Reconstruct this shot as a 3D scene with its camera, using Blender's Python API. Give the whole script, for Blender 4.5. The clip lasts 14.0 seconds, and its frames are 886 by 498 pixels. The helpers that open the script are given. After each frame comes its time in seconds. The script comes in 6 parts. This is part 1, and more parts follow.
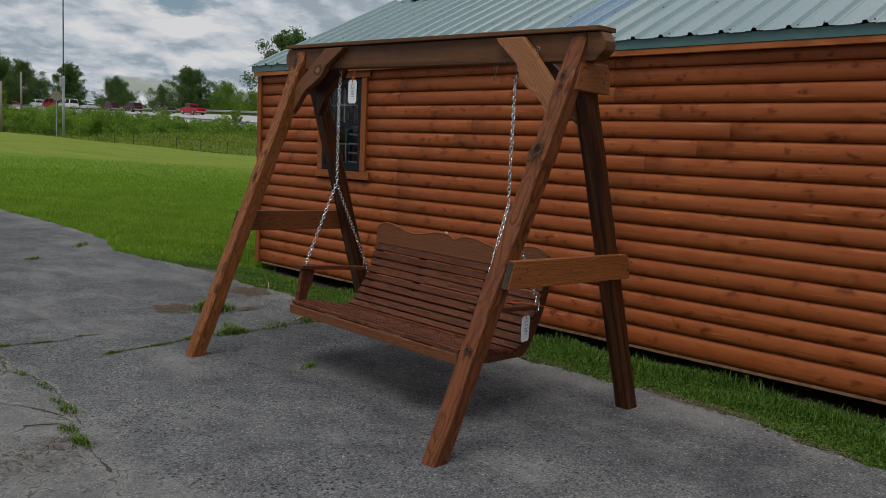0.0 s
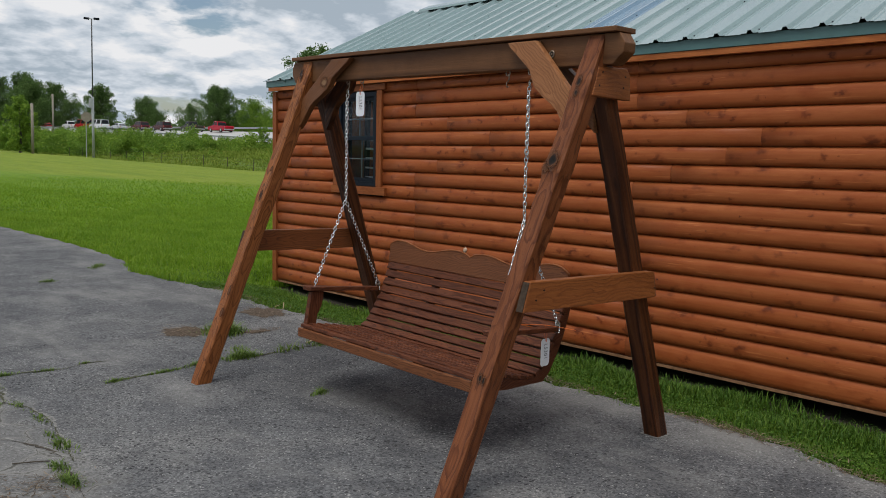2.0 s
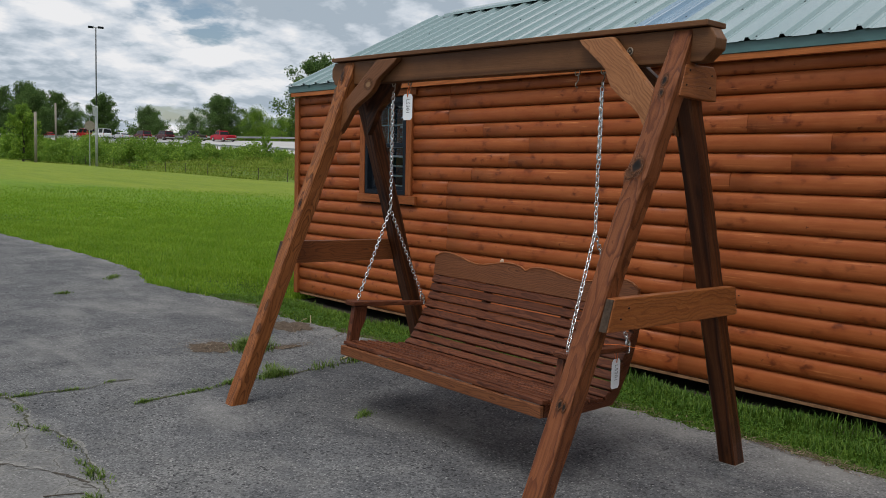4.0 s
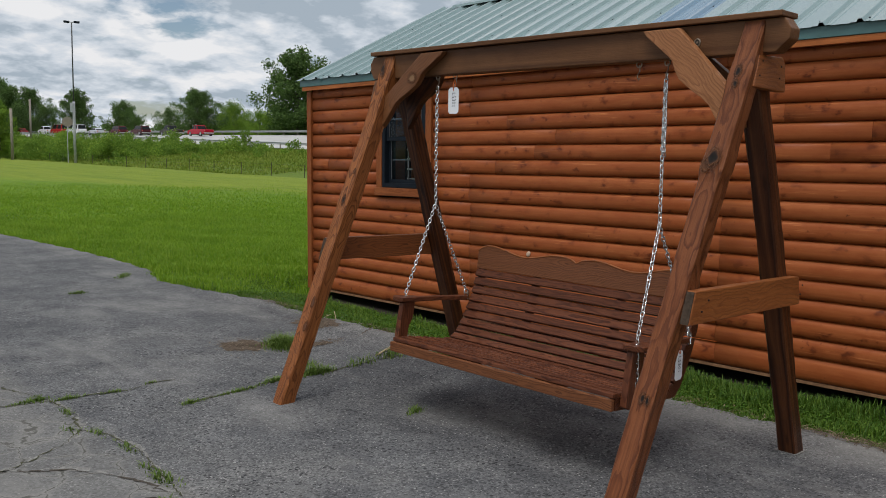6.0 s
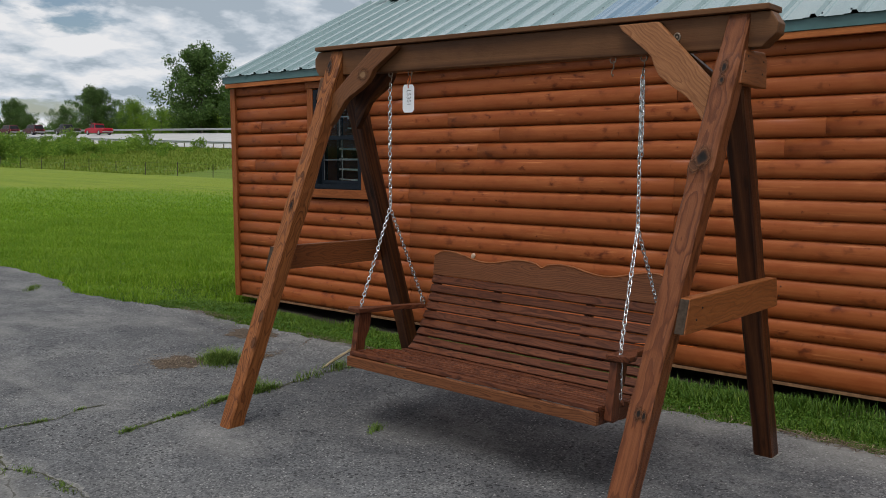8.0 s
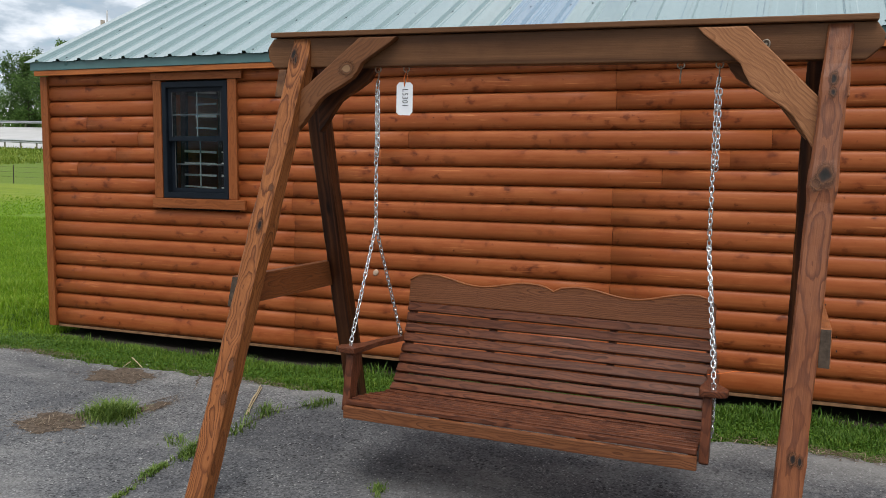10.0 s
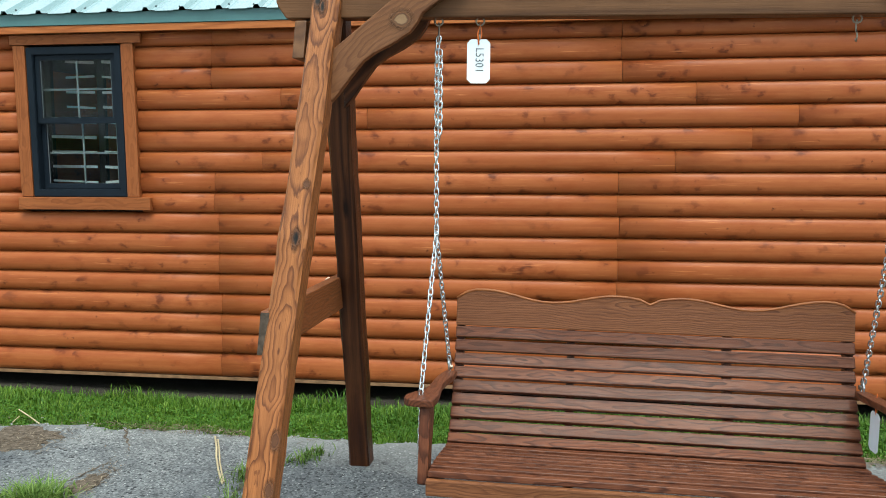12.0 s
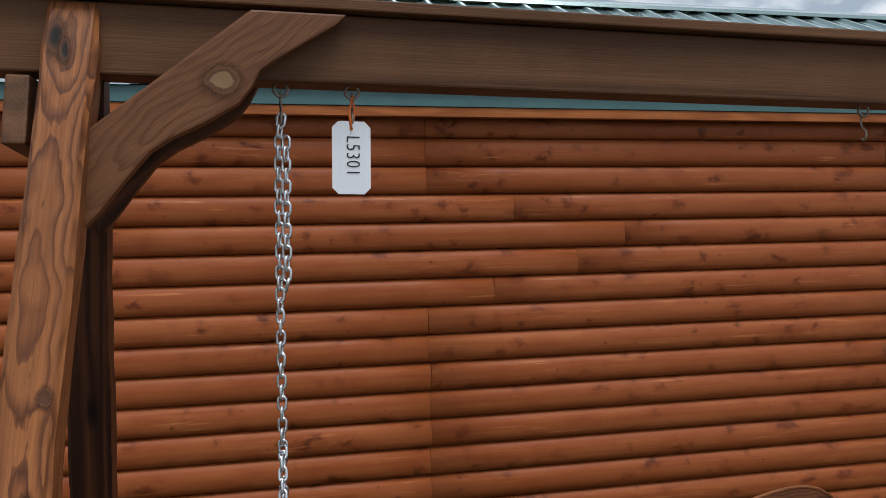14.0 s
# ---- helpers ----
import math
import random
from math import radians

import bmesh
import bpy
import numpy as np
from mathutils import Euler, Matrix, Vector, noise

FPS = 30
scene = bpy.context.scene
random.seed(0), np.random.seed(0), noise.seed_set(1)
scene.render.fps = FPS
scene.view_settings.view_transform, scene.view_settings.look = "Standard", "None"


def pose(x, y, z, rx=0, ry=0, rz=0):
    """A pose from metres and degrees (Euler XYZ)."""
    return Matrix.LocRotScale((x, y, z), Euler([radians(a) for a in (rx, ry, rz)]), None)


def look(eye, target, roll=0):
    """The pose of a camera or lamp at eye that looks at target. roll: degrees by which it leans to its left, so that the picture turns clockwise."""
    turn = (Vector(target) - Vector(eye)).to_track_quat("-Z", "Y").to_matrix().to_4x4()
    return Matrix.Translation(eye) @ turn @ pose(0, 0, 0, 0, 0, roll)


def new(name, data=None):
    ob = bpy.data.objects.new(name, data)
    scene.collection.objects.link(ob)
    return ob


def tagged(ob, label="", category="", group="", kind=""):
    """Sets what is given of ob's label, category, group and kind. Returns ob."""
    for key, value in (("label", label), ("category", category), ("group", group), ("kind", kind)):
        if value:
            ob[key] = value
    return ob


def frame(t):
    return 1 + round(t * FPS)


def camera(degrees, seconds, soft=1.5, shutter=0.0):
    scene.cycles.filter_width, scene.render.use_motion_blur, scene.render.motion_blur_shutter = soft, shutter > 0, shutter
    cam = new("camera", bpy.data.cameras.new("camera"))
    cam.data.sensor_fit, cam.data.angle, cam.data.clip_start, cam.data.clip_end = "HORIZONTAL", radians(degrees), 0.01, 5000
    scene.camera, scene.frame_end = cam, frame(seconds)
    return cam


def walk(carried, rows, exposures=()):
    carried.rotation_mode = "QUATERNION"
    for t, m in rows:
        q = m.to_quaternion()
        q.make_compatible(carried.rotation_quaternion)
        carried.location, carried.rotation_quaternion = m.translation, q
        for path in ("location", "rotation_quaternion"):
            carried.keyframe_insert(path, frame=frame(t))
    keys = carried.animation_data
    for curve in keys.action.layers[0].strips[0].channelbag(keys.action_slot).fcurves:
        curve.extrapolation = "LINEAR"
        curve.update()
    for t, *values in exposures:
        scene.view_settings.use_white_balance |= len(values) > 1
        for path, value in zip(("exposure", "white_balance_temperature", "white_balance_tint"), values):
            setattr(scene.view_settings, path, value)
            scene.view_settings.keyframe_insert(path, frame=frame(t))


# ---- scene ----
cam = camera(54.6, 14.0, 0.92)
PATH = [
    (0, (-0.0170, 0.0470, 1.4930), (1.3740, 1.4600, 1.2350), 3.10),
    (0.5, (-0.0400, 0.2070, 1.5330), (1.3490, 1.6210, 1.2710), 2.70),
    (1, (-0.0260, 0.2330, 1.5170), (1.3860, 1.6270, 1.2710), 3.00),
    (1.5, (0.1260, 0.1940, 1.5160), (1.5360, 1.5920, 1.2820), 2.00),
    (2, (0.2410, 0.1930, 1.4960), (1.5850, 1.6550, 1.2640), 1.90),
    (2.5, (0.2700, 0.2640, 1.4980), (1.6080, 1.7330, 1.2670), 2.00),
    (3, (0.2350, 0.4260, 1.5080), (1.5710, 1.8970, 1.2820), 2.20),
    (3.5, (0.2300, 0.5620, 1.5030), (1.5760, 2.0250, 1.2830), 2.30),
    (4, (0.2400, 0.6300, 1.4650), (1.5850, 2.0960, 1.2550), 2.00),
    (4.2, (0.2252, 0.6725, 1.4659), (1.5672, 2.1404, 1.2508), 2.14),
    (6.3, (-0.0406, 0.9316, 1.4686), (1.3586, 2.3412, 1.2343), 0.74),
    (6.5, (-0.0393, 0.9339, 1.4693), (1.3808, 2.3220, 1.2320), 0.62),
    (7, (-0.0369, 0.9306, 1.4625), (1.4075, 2.2912, 1.2118), 0.77),
    (7.5, (-0.0674, 1.0119, 1.4599), (1.3876, 2.3601, 1.2039), 0.90),
    (8, (-0.0164, 1.3014, 1.4884), (1.5050, 2.5783, 1.2546), 0.60),
    (8.2, (-0.0213, 1.4348, 1.5080), (1.5390, 2.6640, 1.2759), 0.64),
    (10.3, (-0.2086, 3.0210, 1.5084), (1.6604, 3.6969, 1.2809), 1.50),
    (10.5, (-0.1840, 3.1570, 1.4970), (1.6930, 3.8090, 1.2650), 1.50),
    (11, (-0.0060, 3.5010, 1.5210), (1.8930, 4.0860, 1.2920), 0.60),
    (11.5, (0.1660, 3.8530, 1.5180), (2.1120, 4.2490, 1.2840), 0.80),
    (12, (0.4460, 4.1180, 1.4840), (2.4090, 4.4060, 1.2300), 0.70),
    (12.5, (0.7250, 4.3300, 1.5450), (2.7130, 4.4170, 1.3450), 0.40),
    (13, (0.9270, 4.5340, 1.5860), (2.9130, 4.2940, 1.5820), -0.20),
    (13.2, (1.0359, 4.5865, 1.5833), (3.0143, 4.2909, 1.5747), -0.16),
    (13.5, (1.2810, 4.6300, 1.5430), (3.2510, 4.2870, 1.5400), -0.40),
    (14, (1.6850, 4.6620, 1.5590), (3.6310, 4.2010, 1.5630), -0.40),
]
EXPOSURES = [(0, -0.36, 6450, 10), (0.5, -0.08, 6450, 10), (1, -0.08, 6450, 10), (1.5, 0, 6450, 10), (2, 0, 6450, 10), (3, 0.02, 6450, 10), (4, 0.02, 6450, 10), (6.5, -0.02, 6450, 10), (7.5, -0.04, 6450, 10), (8, -0.04, 6450, 10),
             (10.5, 0.48, 6400, 10), (11, 0.5, 6350, 10), (11.5, 0.71, 6250, 5), (12, 1.17, 5950, -5), (12.5, 1.44, 5850, -11), (12.7, 0.9, 6000, 0), (13, -0.22, 6150, 12), (13.2, -0.6, 6100, 13), (13.5, -0.66, 6100, 14), (14, 0.04, 6150, 10)]
walk(cam, [(t, look(eye, target, roll)) for t, eye, target, roll in PATH], EXPOSURES)

# ---- light ----
world = bpy.data.worlds.new("overcast_sky")
scene.world = world
world.use_nodes = True
SUN_DIR = Vector((-0.36, -0.13, 0.92)).normalized()


def link(tree, a, out, b, inp):
    tree.links.new(a.outputs[out], b.inputs[inp])


def build_world():
    t = world.node_tree
    t.nodes.clear()
    N = t.nodes.new
    out, bg = N("ShaderNodeOutputWorld"), N("ShaderNodeBackground")
    sky = N("ShaderNodeTexSky")
    sky.sky_type, sky.sun_disc = "NISHITA", False
    sky.sun_elevation = math.asin(SUN_DIR.z)
    sky.sun_rotation = math.atan2(SUN_DIR.x, SUN_DIR.y)
    tc, sep = N("ShaderNodeTexCoord"), N("ShaderNodeSeparateXYZ")
    link(t, tc, "Generated", sep, 0)

    def m(op, a, b=None, c=None):
        n = N("ShaderNodeMath")
        n.operation = op
        for i, v in enumerate((a, b, c)):
            if v is None:
                continue
            if isinstance(v, (int, float)):
                n.inputs[i].default_value = v
            else:
                t.links.new(v, n.inputs[i])
        return n.outputs[0]

    up = m("ADD", m("MAXIMUM", sep.outputs[2], 0.0), 0.28)
    comb = N("ShaderNodeCombineXYZ")
    comb.inputs[2].default_value = 3.7
    t.links.new(m("DIVIDE", sep.outputs[0], up), comb.inputs[0])
    t.links.new(m("DIVIDE", sep.outputs[1], up), comb.inputs[1])

    def billow(at):
        """Heaps of cloud: broad masses with rounded lumps on them."""
        wide, lumps = N("ShaderNodeTexNoise"), N("ShaderNodeTexNoise")
        for n, scale, detail, rough in ((wide, 1.7, 4, 0.5), (lumps, 4.0, 8, 0.56)):
            t.links.new(at, n.inputs["Vector"])
            n.inputs["Scale"].default_value, n.inputs["Detail"].default_value = scale, detail
            n.inputs["Roughness"].default_value = rough
        round_ = m("SUBTRACT", 1.0, m("MULTIPLY", m("ABSOLUTE", m("SUBTRACT", lumps.outputs["Fac"], 0.5)), 3.2))
        return m("ADD", m("MULTIPLY", wide.outputs["Fac"], 0.72), m("MULTIPLY", round_, 0.22))

    higher = N("ShaderNodeVectorMath")
    higher.operation = "MULTIPLY"
    higher.inputs[1].default_value = (0.94, 0.94, 1.0)
    link(t, comb, 0, higher, 0)
    here, above = billow(comb.outputs[0]), billow(higher.outputs[0])
    cover, tone = N("ShaderNodeValToRGB"), N("ShaderNodeValToRGB")
    t.links.new(here, cover.inputs[0])
    cover.color_ramp.elements[0].position, cover.color_ramp.elements[1].position = 0.40, 0.475
    # bright crowns, grey undersides and a grey heart where the cloud is thick
    lit = m("ADD", m("MULTIPLY", m("SUBTRACT", here, above), 3.4), m("SUBTRACT", 1.06, m("MULTIPLY", here, 1.0)))
    t.links.new(lit, tone.inputs[0])
    e = tone.color_ramp.elements
    e[0].position, e[0].color = 0.30, (0.45, 0.53, 0.61, 1)
    e[1].position, e[1].color = 0.80, (0.99, 0.99, 1.0, 1)
    mid = tone.color_ramp.elements.new(0.54)
    mid.color = (0.72, 0.78, 0.85, 1)
    dim, mix = N("ShaderNodeVectorMath"), N("ShaderNodeMix")
    dim.operation = "SCALE"
    dim.inputs["Scale"].default_value = 0.10
    link(t, sky, 0, dim, 0)
    mix.data_type = "RGBA"
    t.links.new(cover.outputs[0], mix.inputs["Factor"])
    t.links.new(dim.outputs[0], mix.inputs["A"])
    t.links.new(tone.outputs[0], mix.inputs["B"])
    t.links.new(mix.outputs["Result"], bg.inputs[0])
    bg.inputs[1].default_value = 0.84
    link(t, bg, 0, out, 0)


build_world()
sun = new("sun", bpy.data.lights.new("sun", "SUN"))
sun.data.energy, sun.data.angle, sun.data.color = 2.5, radians(34), (1.0, 0.96, 0.9)
sun.matrix_world = look(SUN_DIR * 50, (0, 0, 0))


# ---- materials ----
def mat_new(name, rough=0.7, metal=0.0, spec=0.5):
    m = bpy.data.materials.new(name)
    m.use_nodes = True
    b = m.node_tree.nodes["Principled BSDF"]
    b.inputs["Roughness"].default_value = rough
    b.inputs["Metallic"].default_value = metal
    b.inputs["Specular IOR Level"].default_value = spec
    return m, m.node_tree, b


def ramp(t, src, stops):
    r = t.nodes.new("ShaderNodeValToRGB")
    el = r.color_ramp.elements
    while len(el) < len(stops):
        el.new(0.5)
    for e, (p, c) in zip(el, stops):
        e.position, e.color = p, (*c, 1)
    t.links.new(src, r.inputs[0])
    return r.outputs[0]


def coords(t, scale, shift=0.0, kind="Object"):
    """Object coordinates, stretched, and moved by each object's random number."""
    tc, mp = t.nodes.new("ShaderNodeTexCoord"), t.nodes.new("ShaderNodeMapping")
    mp.inputs["Scale"].default_value = scale
    src = tc.outputs[kind]
    if shift:
        info, mul, add = t.nodes.new("ShaderNodeObjectInfo"), t.nodes.new("ShaderNodeMath"), t.nodes.new("ShaderNodeVectorMath")
        mul.operation, add.operation = "MULTIPLY", "ADD"
        mul.inputs[1].default_value = shift
        t.links.new(info.outputs["Random"], mul.inputs[0])
        t.links.new(src, add.inputs[0])
        t.links.new(mul.outputs[0], add.inputs[1])
        src = add.outputs[0]
    t.links.new(src, mp.inputs[0])
    return mp.outputs[0]


def noise_tex(t, vec, scale, detail=4, rough=0.55, distort=0.0):
    n = t.nodes.new("ShaderNodeTexNoise")
    n.inputs["Scale"].default_value, n.inputs["Detail"].default_value = scale, detail
    n.inputs["Roughness"].default_value, n.inputs["Distortion"].default_value = rough, distort
    t.links.new(vec, n.inputs["Vector"])
    return n.outputs["Fac"]


def voronoi(t, vec, scale, feature="F1", out="Distance", rnd=1.0):
    n = t.nodes.new("ShaderNodeTexVoronoi")
    n.feature = feature
    n.inputs["Scale"].default_value, n.inputs["Randomness"].default_value = scale, rnd
    t.links.new(vec, n.inputs["Vector"])
    return n.outputs[out]


def mixc(t, fac, a, b, mode="MIX"):
    n = t.nodes.new("ShaderNodeMix")
    n.data_type, n.blend_type = "RGBA", mode
    for v, k in ((fac, "Factor"), (a, "A"), (b, "B")):
        if isinstance(v, (int, float)):
            n.inputs[k].default_value = v
        elif isinstance(v, tuple):
            n.inputs[k].default_value = (*v, 1)
        else:
            t.links.new(v, n.inputs[k])
    return n.outputs["Result"]


def maths(t, op, a, b=None):
    n = t.nodes.new("ShaderNodeMath")
    n.operation = op
    for i, v in enumerate((a, b)):
        if isinstance(v, (int, float)):
            n.inputs[i].default_value = v
        elif v is not None:
            t.links.new(v, n.inputs[i])
    return n.outputs[0]


def bump(t, b, height, strength=0.3, distance=0.01):
    n = t.nodes.new("ShaderNodeBump")
    n.inputs["Strength"].default_value, n.inputs["Distance"].default_value = strength, distance
    t.links.new(height, n.inputs["Height"])
    t.links.new(n.outputs[0], b.inputs["Normal"])


def rnd(t):
    return t.nodes.new("ShaderNodeObjectInfo").outputs["Random"]


def plain(name, colour, rough=0.6, metal=0.0, vary=0.25, scale=6.0, spec=0.5):
    """A painted or bare surface with faint stains and grain."""
    m, t, b = mat_new(name, rough, metal, spec)
    v = coords(t, (1, 1, 1), 7.0)
    n = noise_tex(t, v, scale, 6, 0.6)
    dark = tuple(c * (1 - vary) for c in colour)
    light = tuple(min(1, c * (1 + vary * 0.6)) for c in colour)
    t.links.new(ramp(t, n, ((0.3, dark), (0.7, light))), b.inputs["Base Color"])
    fine = noise_tex(t, v, scale * 30, 3)
    bump(t, b, fine, 0.12, 0.002)
    return m


def stained_timber(name, dark, mid, light, rough=0.5, ring=9.0, knots=True, vary=0.35, stretch=1.1, fibres=0.6, wander=0.07):
    """Stained softwood: growth rings drawn out along local x, knots and checks."""
    m, t, b = mat_new(name, rough, 0.0, 0.22)
    v = coords(t, (1, 1, 1), 31.0)
    warp = noise_tex(t, coords(t, (3.0, 18, 18), 31.0), 1.0, 3, 0.5)
    long = coords(t, (stretch, 9.5, 9.5), 31.0)
    n1 = noise_tex(t, long, 1.0, 1.5, 0.4, 0.35)
    rings = maths(t, "FRACT", maths(t, "MULTIPLY", maths(t, "ADD", n1, maths(t, "MULTIPLY", warp, wander)), ring))
    base = ramp(t, rings, ((0.0, dark), (0.22, mid), (0.5, light), (0.8, mid), (1.0, dark)))
    fibre = noise_tex(t, coords(t, (5, 260, 260), 31.0), 1.0, 3, 0.65)
    base = mixc(t, fibres, base, ramp(t, fibre, ((0.30, (0.50, 0.46, 0.44)), (0.55, (1.0, 1.0, 1.0)), (0.75, (1.25, 1.22, 1.15)))), "MULTIPLY")
    blot = noise_tex(t, v, 5.0, 5, 0.6)
    base = mixc(t, maths(t, "MULTIPLY", ramp(t, blot, ((0.48, (0, 0, 0)), (0.75, (1, 1, 1)))), 0.35), base, tuple(c * 0.55 for c in dark))
    if knots:
        k = voronoi(t, coords(t, (2.6, 9, 9), 31.0), 1.0)
        base = mixc(t, ramp(t, k, ((0.05, (1, 1, 1)), (0.14, (0, 0, 0)))), base, tuple(c * 0.3 for c in dark))
    base = mixc(t, maths(t, "MULTIPLY", rnd(t), vary), base, tuple(c * 0.6 for c in mid))
    t.links.new(base, b.inputs["Base Color"])
    t.links.new(maths(t, "ADD", maths(t, "MULTIPLY", blot, 0.3), rough - 0.15), b.inputs["Roughness"])
    bump(t, b, maths(t, "ADD", fibre, maths(t, "MULTIPLY", rings, 0.4)), 0.35, 0.003)
    return m


def grained_timber(name, dark, mid, light, rough=0.5, ring=0.009, pith=0.035, swirl=2.2, spec=0.22, vary=0.1, fibres=0.5, knotty=(1.6, 5.0)):
    """Flat-sawn stained softwood: growth rings round a wandering pith along local x, bent aside by knots."""
    m, t, b = mat_new(name, rough, 0.0, spec)
    tc, sep = t.nodes.new("ShaderNodeTexCoord"), t.nodes.new("ShaderNodeSeparateXYZ")
    t.links.new(tc.outputs["Object"], sep.inputs[0])
    along = maths(t, "ADD", sep.outputs[0], maths(t, "MULTIPLY", rnd(t), 37.0))

    def vec(kx, k):
        c = t.nodes.new("ShaderNodeCombineXYZ")
        t.links.new(maths(t, "MULTIPLY", along, kx), c.inputs[0])
        for j in (1, 2):
            t.links.new(maths(t, "MULTIPLY", sep.outputs[j], k), c.inputs[j])
        return c.outputs[0]

    wander = noise_tex(t, vec(1.5, 0.0), 1.0, 3, 0.55)
    drift = noise_tex(t, vec(-2.1, 0.0), 1.0, 3, 0.55)
    dy = maths(t, "SUBTRACT", sep.outputs[1], maths(t, "MULTIPLY", maths(t, "SUBTRACT", wander, 0.5), pith * 3.0))
    dz = maths(t, "SUBTRACT", sep.outputs[2], maths(t, "MULTIPLY", maths(t, "SUBTRACT", drift, 0.5), pith * 3.0))
    far = maths(t, "SQRT", maths(t, "ADD", maths(t, "MULTIPLY", dy, dy), maths(t, "MULTIPLY", dz, dz)))
    wob = maths(t, "ADD", maths(t, "MULTIPLY", noise_tex(t, vec(3.2, 13.0), 1.0, 3, 0.55), ring * 3.0), maths(t, "MULTIPLY", noise_tex(t, vec(5.0, 40.0), 1.0, 3, 0.6), ring * 0.9))
    k = voronoi(t, vec(*knotty), 1.0)
    near = ramp(t, k, ((0.04, (1, 1, 1)), (0.38, (0, 0, 0))))
    r = maths(t, "ADD", maths(t, "ADD", far, wob), maths(t, "MULTIPLY", near, ring * swirl))
    rings = maths(t, "FRACT", maths(t, "DIVIDE", r, ring))
    base = ramp(t, rings, ((0.0, light), (0.40, light), (0.70, mid), (0.90, dark), (1.0, mid)))
    faint = ramp(t, noise_tex(t, vec(1.9, 11.0), 1.0, 3, 0.6), ((0.40, (0, 0, 0)), (0.62, (1, 1, 1))))
    base = mixc(t, maths(t, "MULTIPLY", faint, 0.4), base, tuple(0.65 * p + 0.35 * q for p, q in zip(mid, light)))
    streak = noise_tex(t, vec(1.2, 60.0), 1.0, 4, 0.6)
    base = mixc(t, maths(t, "MULTIPLY", ramp(t, streak, ((0.40, (0, 0, 0)), (0.65, (1, 1, 1)))), 0.45), base, tuple((p + q) / 2 for p, q in zip(dark, mid)))
    fibre = noise_tex(t, vec(6.0, 240.0), 1.0, 3, 0.65)
    base = mixc(t, fibres, base, ramp(t, fibre, ((0.30, (0.55, 0.52, 0.50)), (0.55, (1.0, 1.0, 1.0)), (0.75, (1.2, 1.18, 1.14)))), "MULTIPLY")
    blot = noise_tex(t, vec(2.5, 9.0), 1.0, 5, 0.6)
    base = mixc(t, maths(t, "MULTIPLY", ramp(t, blot, ((0.42, (0, 0, 0)), (0.72, (1, 1, 1)))), 0.35), base, mid)
    grime = noise_tex(t, vec(1.1, 4.0), 1.0, 6, 0.65)
    base = mixc(t, maths(t, "MULTIPLY", ramp(t, grime, ((0.50, (0, 0, 0)), (0.72, (1, 1, 1)))), 0.3), base, tuple(c * 0.8 for c in dark))
    base = mixc(t, maths(t, "MULTIPLY", ramp(t, k, ((0.02, (1, 1, 1)), (0.13, (0, 0, 0)))), 0.55), base, tuple(c * 0.5 for c in dark))
    base = mixc(t, maths(t, "MULTIPLY", rnd(t), vary), base, tuple(c * 0.6 for c in mid))
    t.links.new(base, b.inputs["Base Color"])
    t.links.new(maths(t, "ADD", maths(t, "MULTIPLY", blot, 0.3), rough - 0.15), b.inputs["Roughness"])
    bump(t, b, maths(t, "ADD", fibre, maths(t, "MULTIPLY", rings, 0.5)), 0.4, 0.003)
    return m


def knot_mat(name, core, ring, halo, hollow):
    """A knot in stained timber: a cracked heart and dark rings that fade into the wood round it; local xy, radius 1 at the rim."""
    m, t, b = mat_new(name, 0.6, 0.0, 0.2)
    v = coords(t, (1, 1, 1))
    wobble = maths(t, "MULTIPLY", maths(t, "SUBTRACT", noise_tex(t, coords(t, (1.5, 1.5, 1.5), 9.0), 1.3, 4, 0.55), 0.5), 0.6 if hollow else 0.55)
    sep = t.nodes.new("ShaderNodeSeparateXYZ")
    t.links.new(v, sep.inputs[0])
    flat = maths(t, "SQRT", maths(t, "ADD", maths(t, "MULTIPLY", sep.outputs[0], sep.outputs[0]), maths(t, "MULTIPLY", sep.outputs[1], sep.outputs[1])))
    r = maths(t, "ADD", flat, wobble)
    col = ramp(t, r, ((0.0, (0.004, 0.003, 0.002) if hollow else core), (0.24 if hollow else 0.26, (0.010, 0.006, 0.004) if hollow else core), (0.34, ring), (0.46, halo), (0.55, ring), (0.70, halo)))
    t.links.new(col, b.inputs["Base Color"])
    bump(t, b, r, 0.3, 0.01)
    tr, mx = t.nodes.new("ShaderNodeBsdfTransparent"), t.nodes.new("ShaderNodeMixShader")
    t.links.new(ramp(t, r, ((0.36, (1, 1, 1)), (0.80, (0, 0, 0)))), mx.inputs[0])
    t.links.new(tr.outputs[0], mx.inputs[1])
    t.links.new(b.outputs[0], mx.inputs[2])
    t.links.new(mx.outputs[0], t.nodes["Material Output"].inputs[0])
    return m


